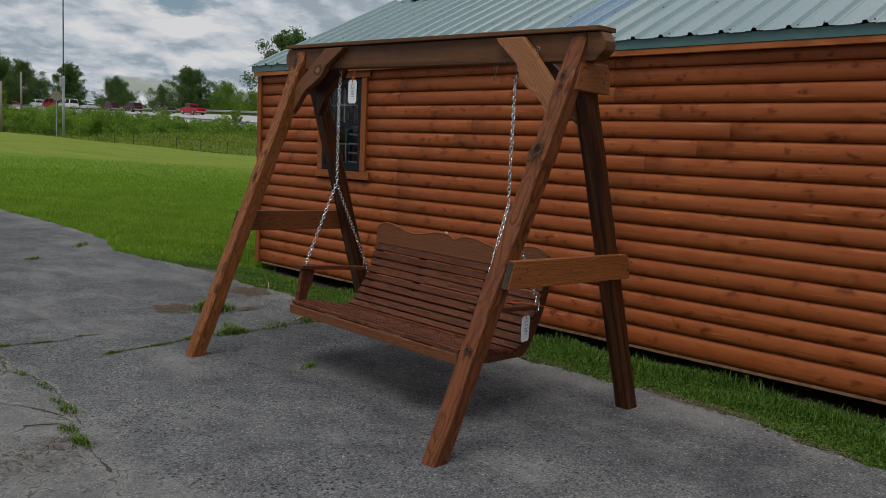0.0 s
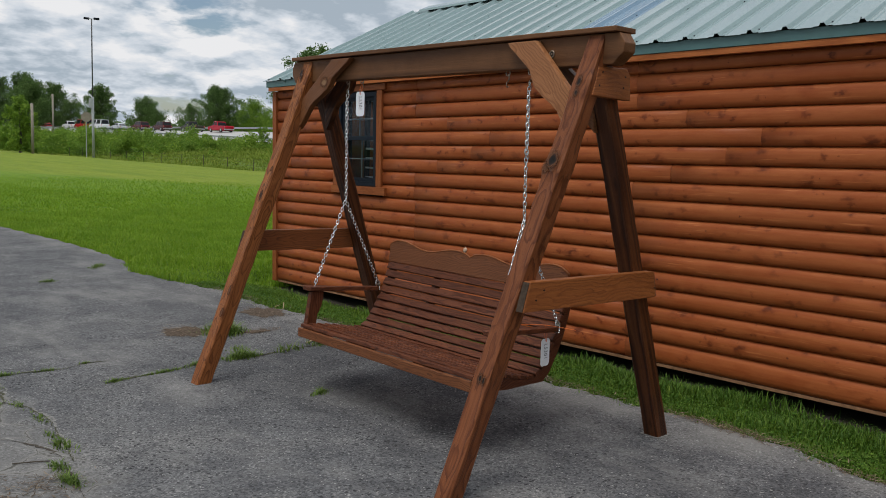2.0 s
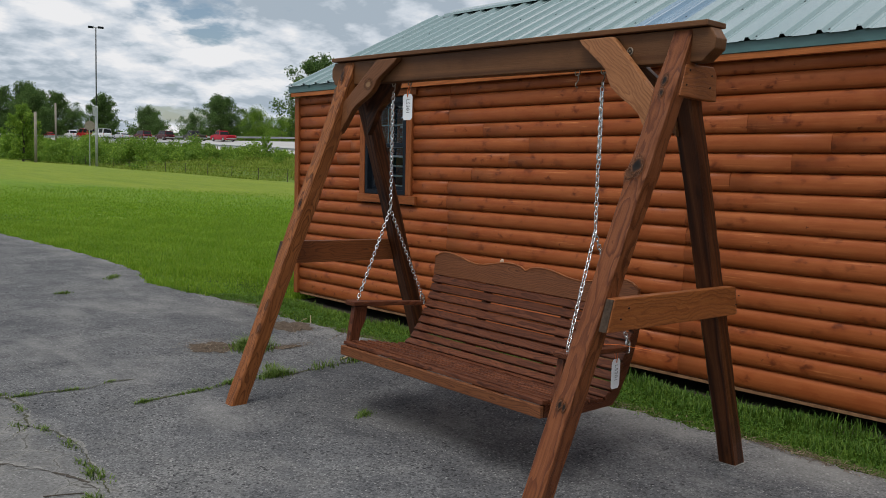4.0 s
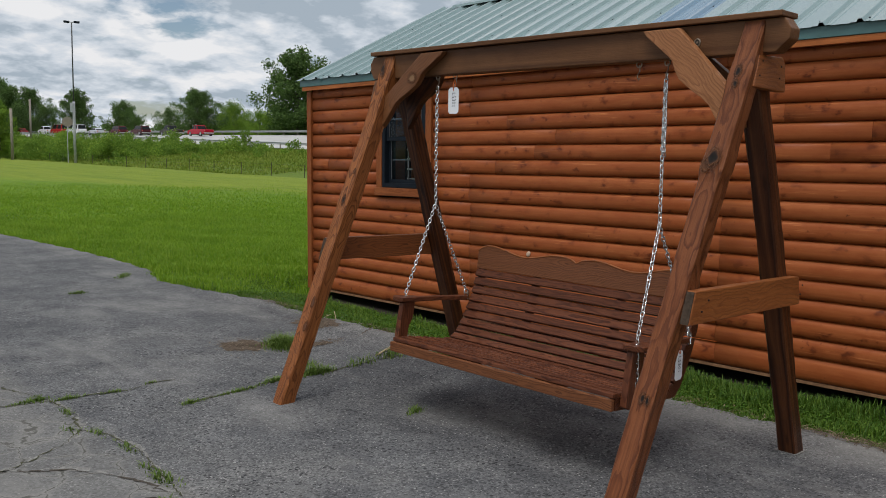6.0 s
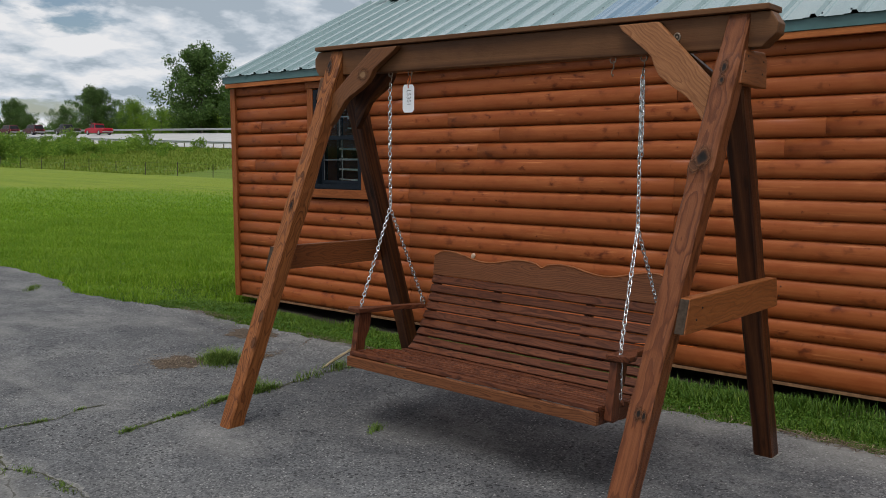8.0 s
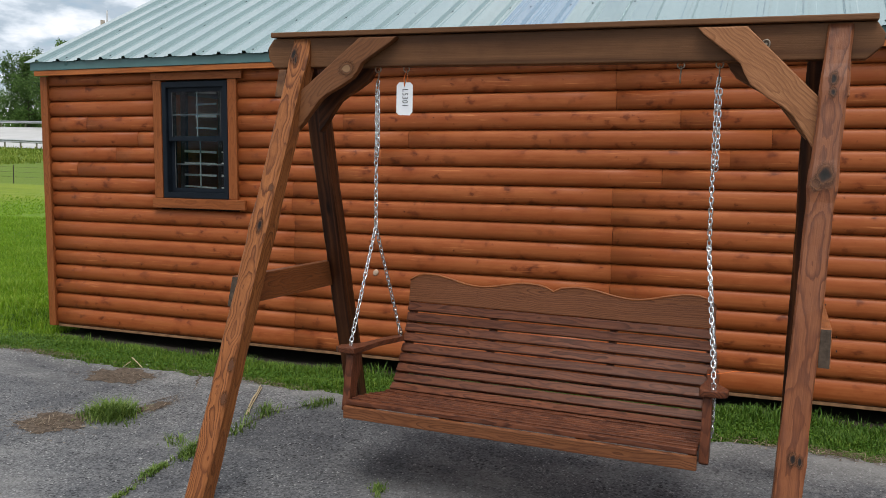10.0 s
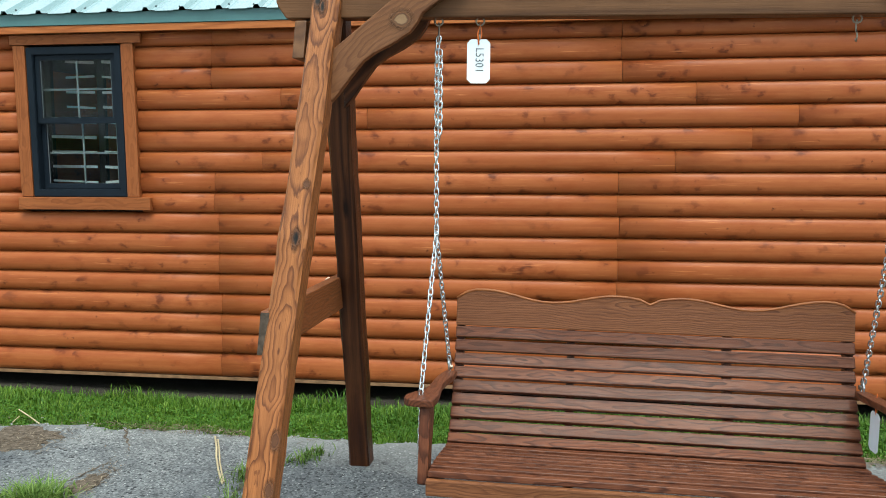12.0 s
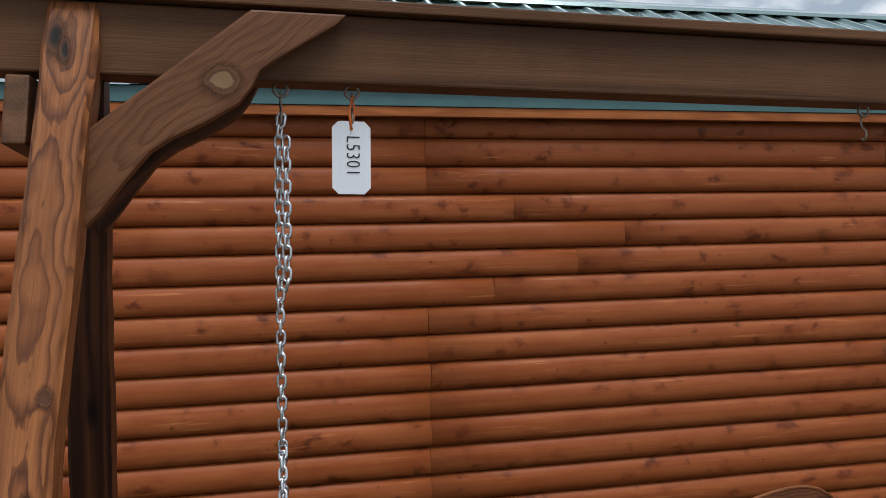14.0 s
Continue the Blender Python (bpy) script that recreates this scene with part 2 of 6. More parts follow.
def log_stain():
    """Orange-brown stained pine log siding with dark knots; local x runs along the board."""
    m, t, b = mat_new("log_stain", 0.5, 0.0, 0.20)
    fibre = noise_tex(t, coords(t, (1.2, 45, 45), 53.0), 1.0, 4, 0.6)
    tone = noise_tex(t, coords(t, (0.7, 5, 5), 53.0), 1.0, 4, 0.6)
    base = ramp(t, tone, ((0.25, (0.267, 0.069, 0.018)), (0.5, (0.315, 0.088, 0.025)), (0.78, (0.369, 0.110, 0.033))))
    base = mixc(t, maths(t, "MULTIPLY", ramp(t, fibre, ((0.35, (1, 1, 1)), (0.6, (0, 0, 0)))), 0.48), base, (0.233, 0.050, 0.011))
    pick = noise_tex(t, coords(t, (0.8, 3, 3), 91.0), 1.3, 2)
    some = ramp(t, pick, ((0.40, (0.12, 0.12, 0.12)), (0.54, (1, 1, 1))))
    for scale, chance, size, deep, soft in (((5.0, 8.0, 8.0), 0.42, 0.30, 0.80, 0.65), ((9.0, 11.0, 11.0), 0.76, 0.30, 0.65, 0.55), ((26.0, 34.0, 34.0), 0.955, 0.32, 0.9, 0.2)):
        flat, side = t.nodes.new("ShaderNodeCombineXYZ"), t.nodes.new("ShaderNodeSeparateXYZ")
        t.links.new(coords(t, scale, 53.0), side.inputs[0])
        t.links.new(side.outputs[0], flat.inputs[0])
        t.links.new(side.outputs[2], flat.inputs[1])
        v = flat.outputs[0]
        wob, wn = t.nodes.new("ShaderNodeVectorMath"), t.nodes.new("ShaderNodeTexNoise")
        wob.operation = "MULTIPLY_ADD"
        wn.inputs["Scale"].default_value, wn.inputs["Detail"].default_value = 2.6, 5
        t.links.new(v, wn.inputs["Vector"])
        t.links.new(wn.outputs["Color"], wob.inputs[0])
        wob.inputs[1].default_value = (0.95, 0.95, 0.95)
        t.links.new(v, wob.inputs[2])
        cell, seed = t.nodes.new("ShaderNodeTexVoronoi"), t.nodes.new("ShaderNodeSeparateColor")
        cell.voronoi_dimensions = "2D"
        cell.inputs["Scale"].default_value = 1.0
        t.links.new(wob.outputs[0], cell.inputs["Vector"])
        t.links.new(cell.outputs["Color"], seed.inputs[0])
        here = maths(t, "MULTIPLY", ramp(t, seed.outputs[0], ((chance, (0, 0, 0)), (chance + 0.04, (1, 1, 1)))), some)
        near = maths(t, "DIVIDE", cell.outputs["Distance"], maths(t, "ADD", maths(t, "MULTIPLY", seed.outputs[1], size), size * 0.7))
        halo = maths(t, "MULTIPLY", ramp(t, near, ((0.30, (1, 1, 1)), (1.0, (0, 0, 0)))), here)
        core = maths(t, "MULTIPLY", ramp(t, near, ((0.16, (1, 1, 1)), (0.50, (0, 0, 0)))), here)
        base = mixc(t, maths(t, "MULTIPLY", halo, soft), base, (0.179, 0.038, 0.010))
        base = mixc(t, maths(t, "MULTIPLY", core, deep), base, (0.082, 0.017, 0.005))
    glint = noise_tex(t, coords(t, (4.0, 75, 75), 53.0), 1.0, 3, 0.6)
    base = mixc(t, maths(t, "MULTIPLY", maths(t, "MULTIPLY", ramp(t, glint, ((0.60, (0, 0, 0)), (0.72, (1, 1, 1)))), ramp(t, pick, ((0.40, (0, 0, 0)), (0.58, (1, 1, 1))))), 0.7), base, (0.543, 0.189, 0.066))
    r = rnd(t)
    base = mixc(t, maths(t, "MULTIPLY", r, 0.08), base, (0.291, 0.068, 0.014))
    mott = noise_tex(t, coords(t, (5, 16, 16), 53.0), 1.0, 5, 0.65)
    base = mixc(t, maths(t, "MULTIPLY", ramp(t, mott, ((0.46, (0, 0, 0)), (0.68, (1, 1, 1)))), 0.6), base, (0.238, 0.049, 0.011))
    t.links.new(base, b.inputs["Base Color"])
    t.links.new(maths(t, "ADD", maths(t, "MULTIPLY", tone, 0.3), 0.33), b.inputs["Roughness"])
    bump(t, b, maths(t, "ADD", fibre, maths(t, "MULTIPLY", tone, 1.5)), 0.2, 0.004)
    return m


def asphalt_mat():
    m, t, b = mat_new("asphalt", 0.85, 0.0, 0.3)
    v = coords(t, (1, 1, 1))
    patch = noise_tex(t, v, 0.75, 7, 0.62)
    mid = noise_tex(t, v, 3.5, 6, 0.65)
    base = ramp(t, patch, ((0.36, (0.052, 0.054, 0.060)), (0.50, (0.092, 0.094, 0.101)), (0.66, (0.165, 0.163, 0.161))))
    base = mixc(t, 0.5, base, ramp(t, mid, ((0.3, (0.036, 0.037, 0.041)), (0.7, (0.160, 0.159, 0.158)))))
    cell = voronoi(t, v, 115.0, "F1", "Color")
    sep = t.nodes.new("ShaderNodeSeparateColor")
    t.links.new(cell, sep.inputs[0])
    grit = ramp(t, sep.outputs[0], ((0.10, (0.22, 0.22, 0.23)), (0.30, (0.62, 0.62, 0.63)), (0.50, (1.0, 1.0, 1.0)), (0.80, (1.3, 1.3, 1.29)), (1.0, (2.1, 2.05, 2.0))))
    base = mixc(t, 0.62, base, grit, "MULTIPLY")
    worn = ramp(t, noise_tex(t, v, 1.9, 5, 0.65), ((0.42, (0.35, 0.35, 0.35)), (0.58, (1, 1, 1))))

    def grains(scale, part_of, size):
        pick = t.nodes.new("ShaderNodeSeparateColor")
        t.links.new(voronoi(t, v, scale, "F1", "Color"), pick.inputs[0])
        return maths(t, "MULTIPLY", ramp(t, pick.outputs[0], ((1 - part_of, (0, 0, 0)), (1 - part_of + 0.02, (1, 1, 1)))),
                     ramp(t, voronoi(t, v, scale), ((size, (1, 1, 1)), (size + 0.12, (0, 0, 0)))))

    base = mixc(t, maths(t, "MULTIPLY", maths(t, "MULTIPLY", grains(52.0, 0.26, 0.38), worn), 0.95), base, (0.012, 0.012, 0.014))
    base = mixc(t, maths(t, "MULTIPLY", grains(85.0, 0.07, 0.32), 0.7), base, (0.36, 0.355, 0.34))
    dust = noise_tex(t, coords(t, (1.3, 0.6, 1)), 1.1, 7, 0.68)
    base = mixc(t, maths(t, "MULTIPLY", ramp(t, dust, ((0.52, (0, 0, 0)), (0.72, (1, 1, 1)))), 0.6), base, (0.235, 0.228, 0.218))
    # worn old paving: paler and tan beyond a broken line
    px = t.nodes.new("ShaderNodeSeparateXYZ")
    t.links.new(v, px.inputs[0])
    wob = maths(t, "MULTIPLY", maths(t, "SUBTRACT", noise_tex(t, v, 2.2, 5), 0.5), 0.5)
    oldm = t.nodes.new("ShaderNodeMapRange")
    oldm.inputs[1].default_value, oldm.inputs[2].default_value = 1.72, 1.55
    t.links.new(maths(t, "ADD", px.outputs[0], wob), oldm.inputs[0])
    base = mixc(t, maths(t, "MULTIPLY", oldm.outputs[0], 0.35), base, (0.20, 0.193, 0.18))
    edge = t.nodes.new("ShaderNodeMapRange")
    edge.inputs[1].default_value, edge.inputs[2].default_value = 4.12, 4.52
    t.links.new(maths(t, "ADD", px.outputs[0], wob), edge.inputs[0])
    spread = ramp(t, noise_tex(t, v, 1.1, 4, 0.6), ((0.38, (0.15, 0.15, 0.15)), (0.58, (1, 1, 1))))
    base = mixc(t, maths(t, "MULTIPLY", maths(t, "MULTIPLY", edge.outputs[0], spread), 0.6), base, (0.24, 0.232, 0.218))
    bent, bend = t.nodes.new("ShaderNodeVectorMath"), t.nodes.new("ShaderNodeTexNoise")
    bent.operation = "MULTIPLY_ADD"
    bend.inputs["Scale"].default_value, bend.inputs["Detail"].default_value = 4.5, 5
    t.links.new(v, bend.inputs["Vector"])
    t.links.new(bend.outputs["Color"], bent.inputs[0])
    bent.inputs[1].default_value = (0.28, 0.28, 0.0)
    t.links.new(v, bent.inputs[2])
    net = voronoi(t, bent.outputs[0], 3.6, "DISTANCE_TO_EDGE")
    chalk = maths(t, "MULTIPLY", ramp(t, net, ((0.01, (1, 1, 1)), (0.09, (0, 0, 0)))), oldm.outputs[0])
    base = mixc(t, maths(t, "MULTIPLY", chalk, 0.35), base, (0.27, 0.26, 0.24))
    hair = maths(t, "MULTIPLY", ramp(t, maths(t, "ADD", net, maths(t, "MULTIPLY", maths(t, "SUBTRACT", noise_tex(t, v, 14.0, 4), 0.5), 0.05)), ((0.004, (1, 1, 1)), (0.016, (0, 0, 0)))), ramp(t, maths(t, "MULTIPLY", patch, maths(t, "ADD", oldm.outputs[0], 0.6)), ((0.42, (0, 0, 0)), (0.6, (1, 1, 1)))))
    base = mixc(t, maths(t, "MULTIPLY", maths(t, "MULTIPLY", hair, oldm.outputs[0]), 0.75), base, (0.040, 0.038, 0.030))
    t.links.new(base, b.inputs["Base Color"])
    bump(t, b, maths(t, "ADD", sep.outputs[1], maths(t, "MULTIPLY", mid, 2.0)), 0.55, 0.006)
    return m


def lawn_mat():
    m, t, b = mat_new("lawn_soil", 0.9, 0.0, 0.2)
    v = coords(t, (1, 1, 1))
    a = noise_tex(t, v, 0.25, 5, 0.6)
    f = noise_tex(t, v, 9.0, 6, 0.7)
    base = ramp(t, a, ((0.3, (0.084, 0.172, 0.009)), (0.7, (0.130, 0.232, 0.015))))
    base = mixc(t, 0.55, base, ramp(t, f, ((0.3, (0.060, 0.118, 0.005)), (0.7, (0.165, 0.250, 0.013)))))
    clump = noise_tex(t, coords(t, (1.0, 0.45, 1)), 1.3, 6, 0.7)
    base = mixc(t, 0.7, base, ramp(t, clump, ((0.35, (0.70, 0.74, 0.7)), (0.65, (1.22, 1.16, 1.2)))), "MULTIPLY")
    # paler, drier mown part away from the lot
    p = t.nodes.new("ShaderNodeSeparateXYZ")
    t.links.new(v, p.inputs[0])
    swath = noise_tex(t, coords(t, (1.4, 0.12, 1)), 1.0, 5, 0.65)
    tuftn = noise_tex(t, coords(t, (2.5, 0.8, 1)), 1.6, 6, 0.7)
    mown = mixc(t, 0.5, ramp(t, swath, ((0.40, (0.108, 0.165, 0.012)), (0.60, (0.245, 0.262, 0.030)))), ramp(t, tuftn, ((0.3, (0.085, 0.130, 0.011)), (0.7, (0.210, 0.250, 0.022)))))
    mow = t.nodes.new("ShaderNodeMapRange")
    mow.inputs[1].default_value, mow.inputs[2].default_value = 12.9, 15.0
    slant = maths(t, "ADD", p.outputs[0], maths(t, "MULTIPLY", maths(t, "SUBTRACT", maths(t, "MINIMUM", p.outputs[1], 45.0), 30.0), 0.3))
    t.links.new(maths(t, "ADD", slant, maths(t, "MULTIPLY", maths(t, "SUBTRACT", a, 0.5), 3.0)), mow.inputs[0])
    base = mixc(t, maths(t, "MULTIPLY", mow.outputs[0], 0.7), base, mown)
    strip = t.nodes.new("ShaderNodeMapRange")
    strip.inputs[1].default_value, strip.inputs[2].default_value = 6.2, 5.3
    t.links.new(p.outputs[0], strip.inputs[0])
    base = mixc(t, maths(t, "MULTIPLY", strip.outputs[0], 0.7), base, (0.036, 0.066, 0.012))
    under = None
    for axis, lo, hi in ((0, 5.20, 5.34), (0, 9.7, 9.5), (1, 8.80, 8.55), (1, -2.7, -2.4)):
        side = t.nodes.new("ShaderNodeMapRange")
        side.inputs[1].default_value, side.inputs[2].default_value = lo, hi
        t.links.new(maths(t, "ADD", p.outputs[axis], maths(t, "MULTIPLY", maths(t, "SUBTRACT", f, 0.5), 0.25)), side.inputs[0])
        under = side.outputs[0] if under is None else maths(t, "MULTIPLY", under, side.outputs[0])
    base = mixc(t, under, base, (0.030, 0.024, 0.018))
    bank = t.nodes.new("ShaderNodeMapRange")
    bank.inputs[1].default_value, bank.inputs[2].default_value = 24.5, 26.0
    t.links.new(p.outputs[0], bank.inputs[0])
    base = mixc(t, maths(t, "MULTIPLY", bank.outputs[0], 0.75), base, (0.085, 0.135, 0.018))
    t.links.new(base, b.inputs["Base Color"])
    bump(t, b, f, 0.6, 0.05)
    return m


def leaf_mat(name, lo, hi, tip, rough=0.6, trans=0.25, clumps=0.5, depth=0.4):
    """Leaves or blades, each of its own tone."""
    m, t, b = mat_new(name, rough, 0.0, 0.3)
    isl = t.nodes.new("ShaderNodeNewGeometry").outputs["Random Per Island"]
    c = ramp(t, isl, ((0.0, lo), (0.6, hi), (1.0, tip)))
    big = noise_tex(t, coords(t, (1, 1, 1)), clumps, 4)
    c = mixc(t, maths(t, "MULTIPLY", ramp(t, big, ((0.35, (1, 1, 1)), (0.65, (0, 0, 0)))), depth), c, lo)
    t.links.new(c, b.inputs["Base Color"])
    tr, mx = t.nodes.new("ShaderNodeBsdfTranslucent"), t.nodes.new("ShaderNodeMixShader")
    t.links.new(c, tr.inputs[0])
    mx.inputs[0].default_value = trans
    t.links.new(b.outputs[0], mx.inputs[1])
    t.links.new(tr.outputs[0], mx.inputs[2])
    t.links.new(mx.outputs[0], t.nodes["Material Output"].inputs[0])
    return m


def glass_mat():
    m, _, b = mat_new("window_glass", 0.02)
    b.inputs["Transmission Weight"].default_value = 1.0
    b.inputs["IOR"].default_value = 1.18
    b.inputs["Specular IOR Level"].default_value = 0.2
    b.inputs["Base Color"].default_value = (0.9, 0.95, 0.95, 1)
    return m


def roof_mat(name, colour, rough):
    m, t, b = mat_new(name, rough, 0.45, 0.5)
    b.inputs["Coat Weight"].default_value, b.inputs["Coat Roughness"].default_value = 0.6, 0.10
    v = coords(t, (1, 1, 1), 3.0)
    streak = noise_tex(t, coords(t, (0.6, 16, 0.6), 3.0), 1.0, 4, 0.6)
    spot = noise_tex(t, v, 2.5, 5)
    base = mixc(t, 0.5, ramp(t, streak, ((0.3, tuple(c * 0.82 for c in colour)), (0.7, tuple(min(1, c * 1.1) for c in colour)))),
                ramp(t, spot, ((0.3, tuple(c * 0.93 for c in colour)), (0.7, colour))))
    t.links.new(base, b.inputs["Base Color"])
    t.links.new(maths(t, "ADD", maths(t, "MULTIPLY", spot, 0.2), rough - 0.1), b.inputs["Roughness"])
    bump(t, b, streak, 0.08, 0.004)
    return m


LOG = log_stain()
TRIM = grained_timber("trim_stain", (0.19, 0.052, 0.014), (0.255, 0.074, 0.020), (0.30, 0.093, 0.027), 0.55, 0.012, 0.05, 1.4, 0.18, 0.1, 0.4, (0.7, 3.0))
TRIM_PALE = stained_timber("pale_trim_stain", (0.34, 0.095, 0.025), (0.46, 0.14, 0.036), (0.54, 0.175, 0.05), 0.55, 6.0, False)
LEG_WOOD = grained_timber("walnut_stained_pine", (0.066, 0.019, 0.006), (0.185, 0.060, 0.017), (0.32, 0.116, 0.035), 0.5, 0.0075, 0.034, 5.0)
LEG_STRAIGHT = grained_timber("reddish_stained_pine", (0.072, 0.021, 0.008), (0.135, 0.041, 0.014), (0.205, 0.069, 0.025), 0.43, 0.014, 0.045, 1.8)
KNEE_PALE = grained_timber("pale_stained_knee", (0.185, 0.073, 0.028), (0.27, 0.112, 0.045), (0.33, 0.145, 0.062), 0.48, 0.013, 0.06, 1.8)
# leg stain darkened: the shade on rear legs and a rear knee is in it
LEG_SHADED = stained_timber("shaded_rear_pine", (0.027, 0.009, 0.004), (0.060, 0.019, 0.007), (0.110, 0.038, 0.013), 0.45, 8.0, True, 0.12, 0.35)
BEAM_WOOD = stained_timber("dark_walnut_stain", (0.076, 0.031, 0.012), (0.114, 0.049, 0.019), (0.152, 0.068, 0.028), 0.52, 3.0, False, 0.1, 0.35, 0.28)
BRACE_WOOD = grained_timber("brown_stained_knee", (0.098, 0.036, 0.013), (0.132, 0.051, 0.019), (0.178, 0.073, 0.028), 0.46, 0.017, 0.07, 1.6, 0.22, 0.1, 0.4, (0.7, 2.2))
TIE_WOOD = grained_timber("reddish_stained_board", (0.085, 0.024, 0.008), (0.17, 0.052, 0.016), (0.24, 0.080, 0.024), 0.45, 0.012, 0.05, 1.5, 0.3, 0.1, 0.5, (0.5, 2.0))
PALE_WOOD = grained_timber("honey_stained_offcut", (0.150, 0.042, 0.011), (0.245, 0.076, 0.020), (0.315, 0.106, 0.029), 0.48, 0.016, 0.05, 2.0, 0.3, 0.15, 0.5, (0.8, 3.0))
SLAT_WOOD = grained_timber("reddish_walnut_slat", (0.038, 0.012, 0.006), (0.090, 0.0275, 0.013), (0.165, 0.055, 0.025), 0.40, 0.012, 0.04, 1.4, 0.19, 0.45, 0.4, (0.6, 3.0))
RAIL_WOOD = grained_timber("mid_brown_rail", (0.080, 0.027, 0.011), (0.150, 0.053, 0.021), (0.215, 0.082, 0.033), 0.42, 0.009, 0.04, 1.4, 0.24, 0.1, 0.5, (0.5, 2.0))
KNOT = knot_mat("sound_knot", (0.21, 0.120, 0.060), (0.070, 0.028, 0.013), (0.165, 0.072, 0.030), False)
KNOT_BROWN = knot_mat("brown_knot", (0.085, 0.033, 0.014), (0.060, 0.022, 0.010), (0.150, 0.060, 0.023), False)
KNOT_HOLE = knot_mat("open_knot", (0.05, 0.02, 0.01), (0.045, 0.018, 0.009), (0.120, 0.048, 0.020), True)
END_GRAIN = plain("weathered_end_grain", (0.058, 0.040, 0.028), 0.85, 0.0, 0.5, 50.0, 0.2)
SKID = plain("weathered_skid", (0.05, 0.04, 0.03), 0.9)
ROOF = roof_mat("galvanised_roofing", (0.252, 0.348, 0.346), 0.21)
ROOF_BLUE = roof_mat("bluish_roofing", (0.19, 0.295, 0.39), 0.22)
FASCIA = plain("teal_green_metal", (0.075, 0.16, 0.155), 0.4, 0.0, 0.15)
VINYL = plain("charcoal_vinyl", (0.009, 0.013, 0.019), 0.5, 0.0, 0.2, 6.0, 0.12)
GRILLE = plain("grey_grille", (0.085, 0.09, 0.095), 0.5)
GLASS = glass_mat()
# near-black puts the shade indoors and behind the siding into the colour
DARK = plain("unlit_room_black", (0.014, 0.013, 0.012), 0.9)
LIGHT_BARS = plain("pale_light_bars", (0.80, 0.78, 0.74), 0.7, 0.0, 0.1)
ZINC = plain("zinc_plated_steel", (0.74, 0.75, 0.75), 0.24, 0.95, 0.12, 40.0)
RUSTY = plain("weathered_steel", (0.34, 0.28, 0.22), 0.45, 0.9, 0.3, 60.0)
PAPER = plain("white_card", (0.80, 0.81, 0.83), 0.7, 0.0, 0.05)
INK = plain("black_ink", (0.012, 0.012, 0.015), 0.6)
ORANGE = plain("orange_twine", (0.75, 0.16, 0.02), 0.6)
ASPHALT = asphalt_mat()
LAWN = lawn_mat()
GRASS = leaf_mat("grass_blades", (0.035, 0.086, 0.007), (0.069, 0.149, 0.011), (0.14, 0.222, 0.030))
GRASS_PALE = leaf_mat("sunnier_grass_blades", (0.074, 0.150, 0.011), (0.128, 0.228, 0.017), (0.23, 0.31, 0.046), 0.6, 0.35, 3.0, 0.6)
CLOVER = leaf_mat("clover_leaves", (0.032, 0.088, 0.007), (0.066, 0.155, 0.012), (0.13, 0.22, 0.03))
MOWN = leaf_mat("mown_lawn_blades", (0.130, 0.245, 0.013), (0.205, 0.345, 0.019), (0.30, 0.41, 0.045), 0.6, 0.5, 1.3, 0.6)
BANK_GRASS = leaf_mat("rough_bank_grass", (0.130, 0.195, 0.018), (0.190, 0.255, 0.030), (0.28, 0.30, 0.055), 0.7, 0.35, 0.12, 0.6)
WEED = leaf_mat("weed_leaves", (0.058, 0.106, 0.015), (0.110, 0.180, 0.027), (0.20, 0.265, 0.058))
DEBRIS = leaf_mat("brown_litter", (0.06, 0.042, 0.028), (0.13, 0.09, 0.06), (0.30, 0.24, 0.17), 0.9, 0.0)
DIRT = plain("brown_dirt", (0.108, 0.083, 0.063), 0.95, 0.0, 0.65, 45.0, 0.1)
RAW_PINE = plain("weathered_raw_pine", (0.25, 0.135, 0.070), 0.8, 0.0, 0.4, 14.0, 0.15)
PALE_DAB = plain("pale_dab_colour", (0.52, 0.36, 0.26), 0.8)
STRAW = plain("dry_straw", (0.38, 0.30, 0.18), 0.8)
DUST = plain("crumbled_pale_asphalt", (0.185, 0.18, 0.17), 0.95, 0.0, 0.6, 38.0)
MOSS = plain("mossy_crack_soil", (0.055, 0.055, 0.026), 0.95, 0.0, 0.55, 25.0)
SOIL = plain("dark_soil", (0.05, 0.04, 0.03), 0.95, 0.0, 0.4, 20.0)
LEAF_A = leaf_mat("tree_leaves", (0.060, 0.112, 0.028), (0.105, 0.185, 0.044), (0.16, 0.25, 0.065), 0.6, 0.4)
LEAF_B = leaf_mat("shrub_leaves", (0.105, 0.200, 0.022), (0.235, 0.375, 0.042), (0.36, 0.48, 0.075), 0.6, 0.45, 0.35, 0.75)
BARK = plain("grey_bark", (0.10, 0.085, 0.07), 0.9, 0.0, 0.4)
CONCRETE = plain("pale_road_concrete", (0.40, 0.395, 0.385), 0.85, 0.0, 0.15, 0.4)
GALV = plain("galvanised_rail", (0.42, 0.43, 0.44), 0.5, 0.6, 0.2)
POLE = plain("grey_pole", (0.36, 0.37, 0.38), 0.6)
POLE_DARK = plain("dark_grey_pole", (0.055, 0.058, 0.062), 0.7)
POLE_WOOD = plain("weathered_pole_wood", (0.24, 0.21, 0.17), 0.9)
TYRE = plain("tyre_rubber", (0.02, 0.02, 0.02), 0.85)
CAR_GLASS = plain("tinted_glass", (0.012, 0.014, 0.016), 0.25, 0.0, 0.2, 6.0, 0.25)
CABLE = plain("black_cable", (0.01, 0.01, 0.01), 0.6)
LAMP_LENS = plain("lamp_lens", (0.5, 0.1, 0.08), 0.3)


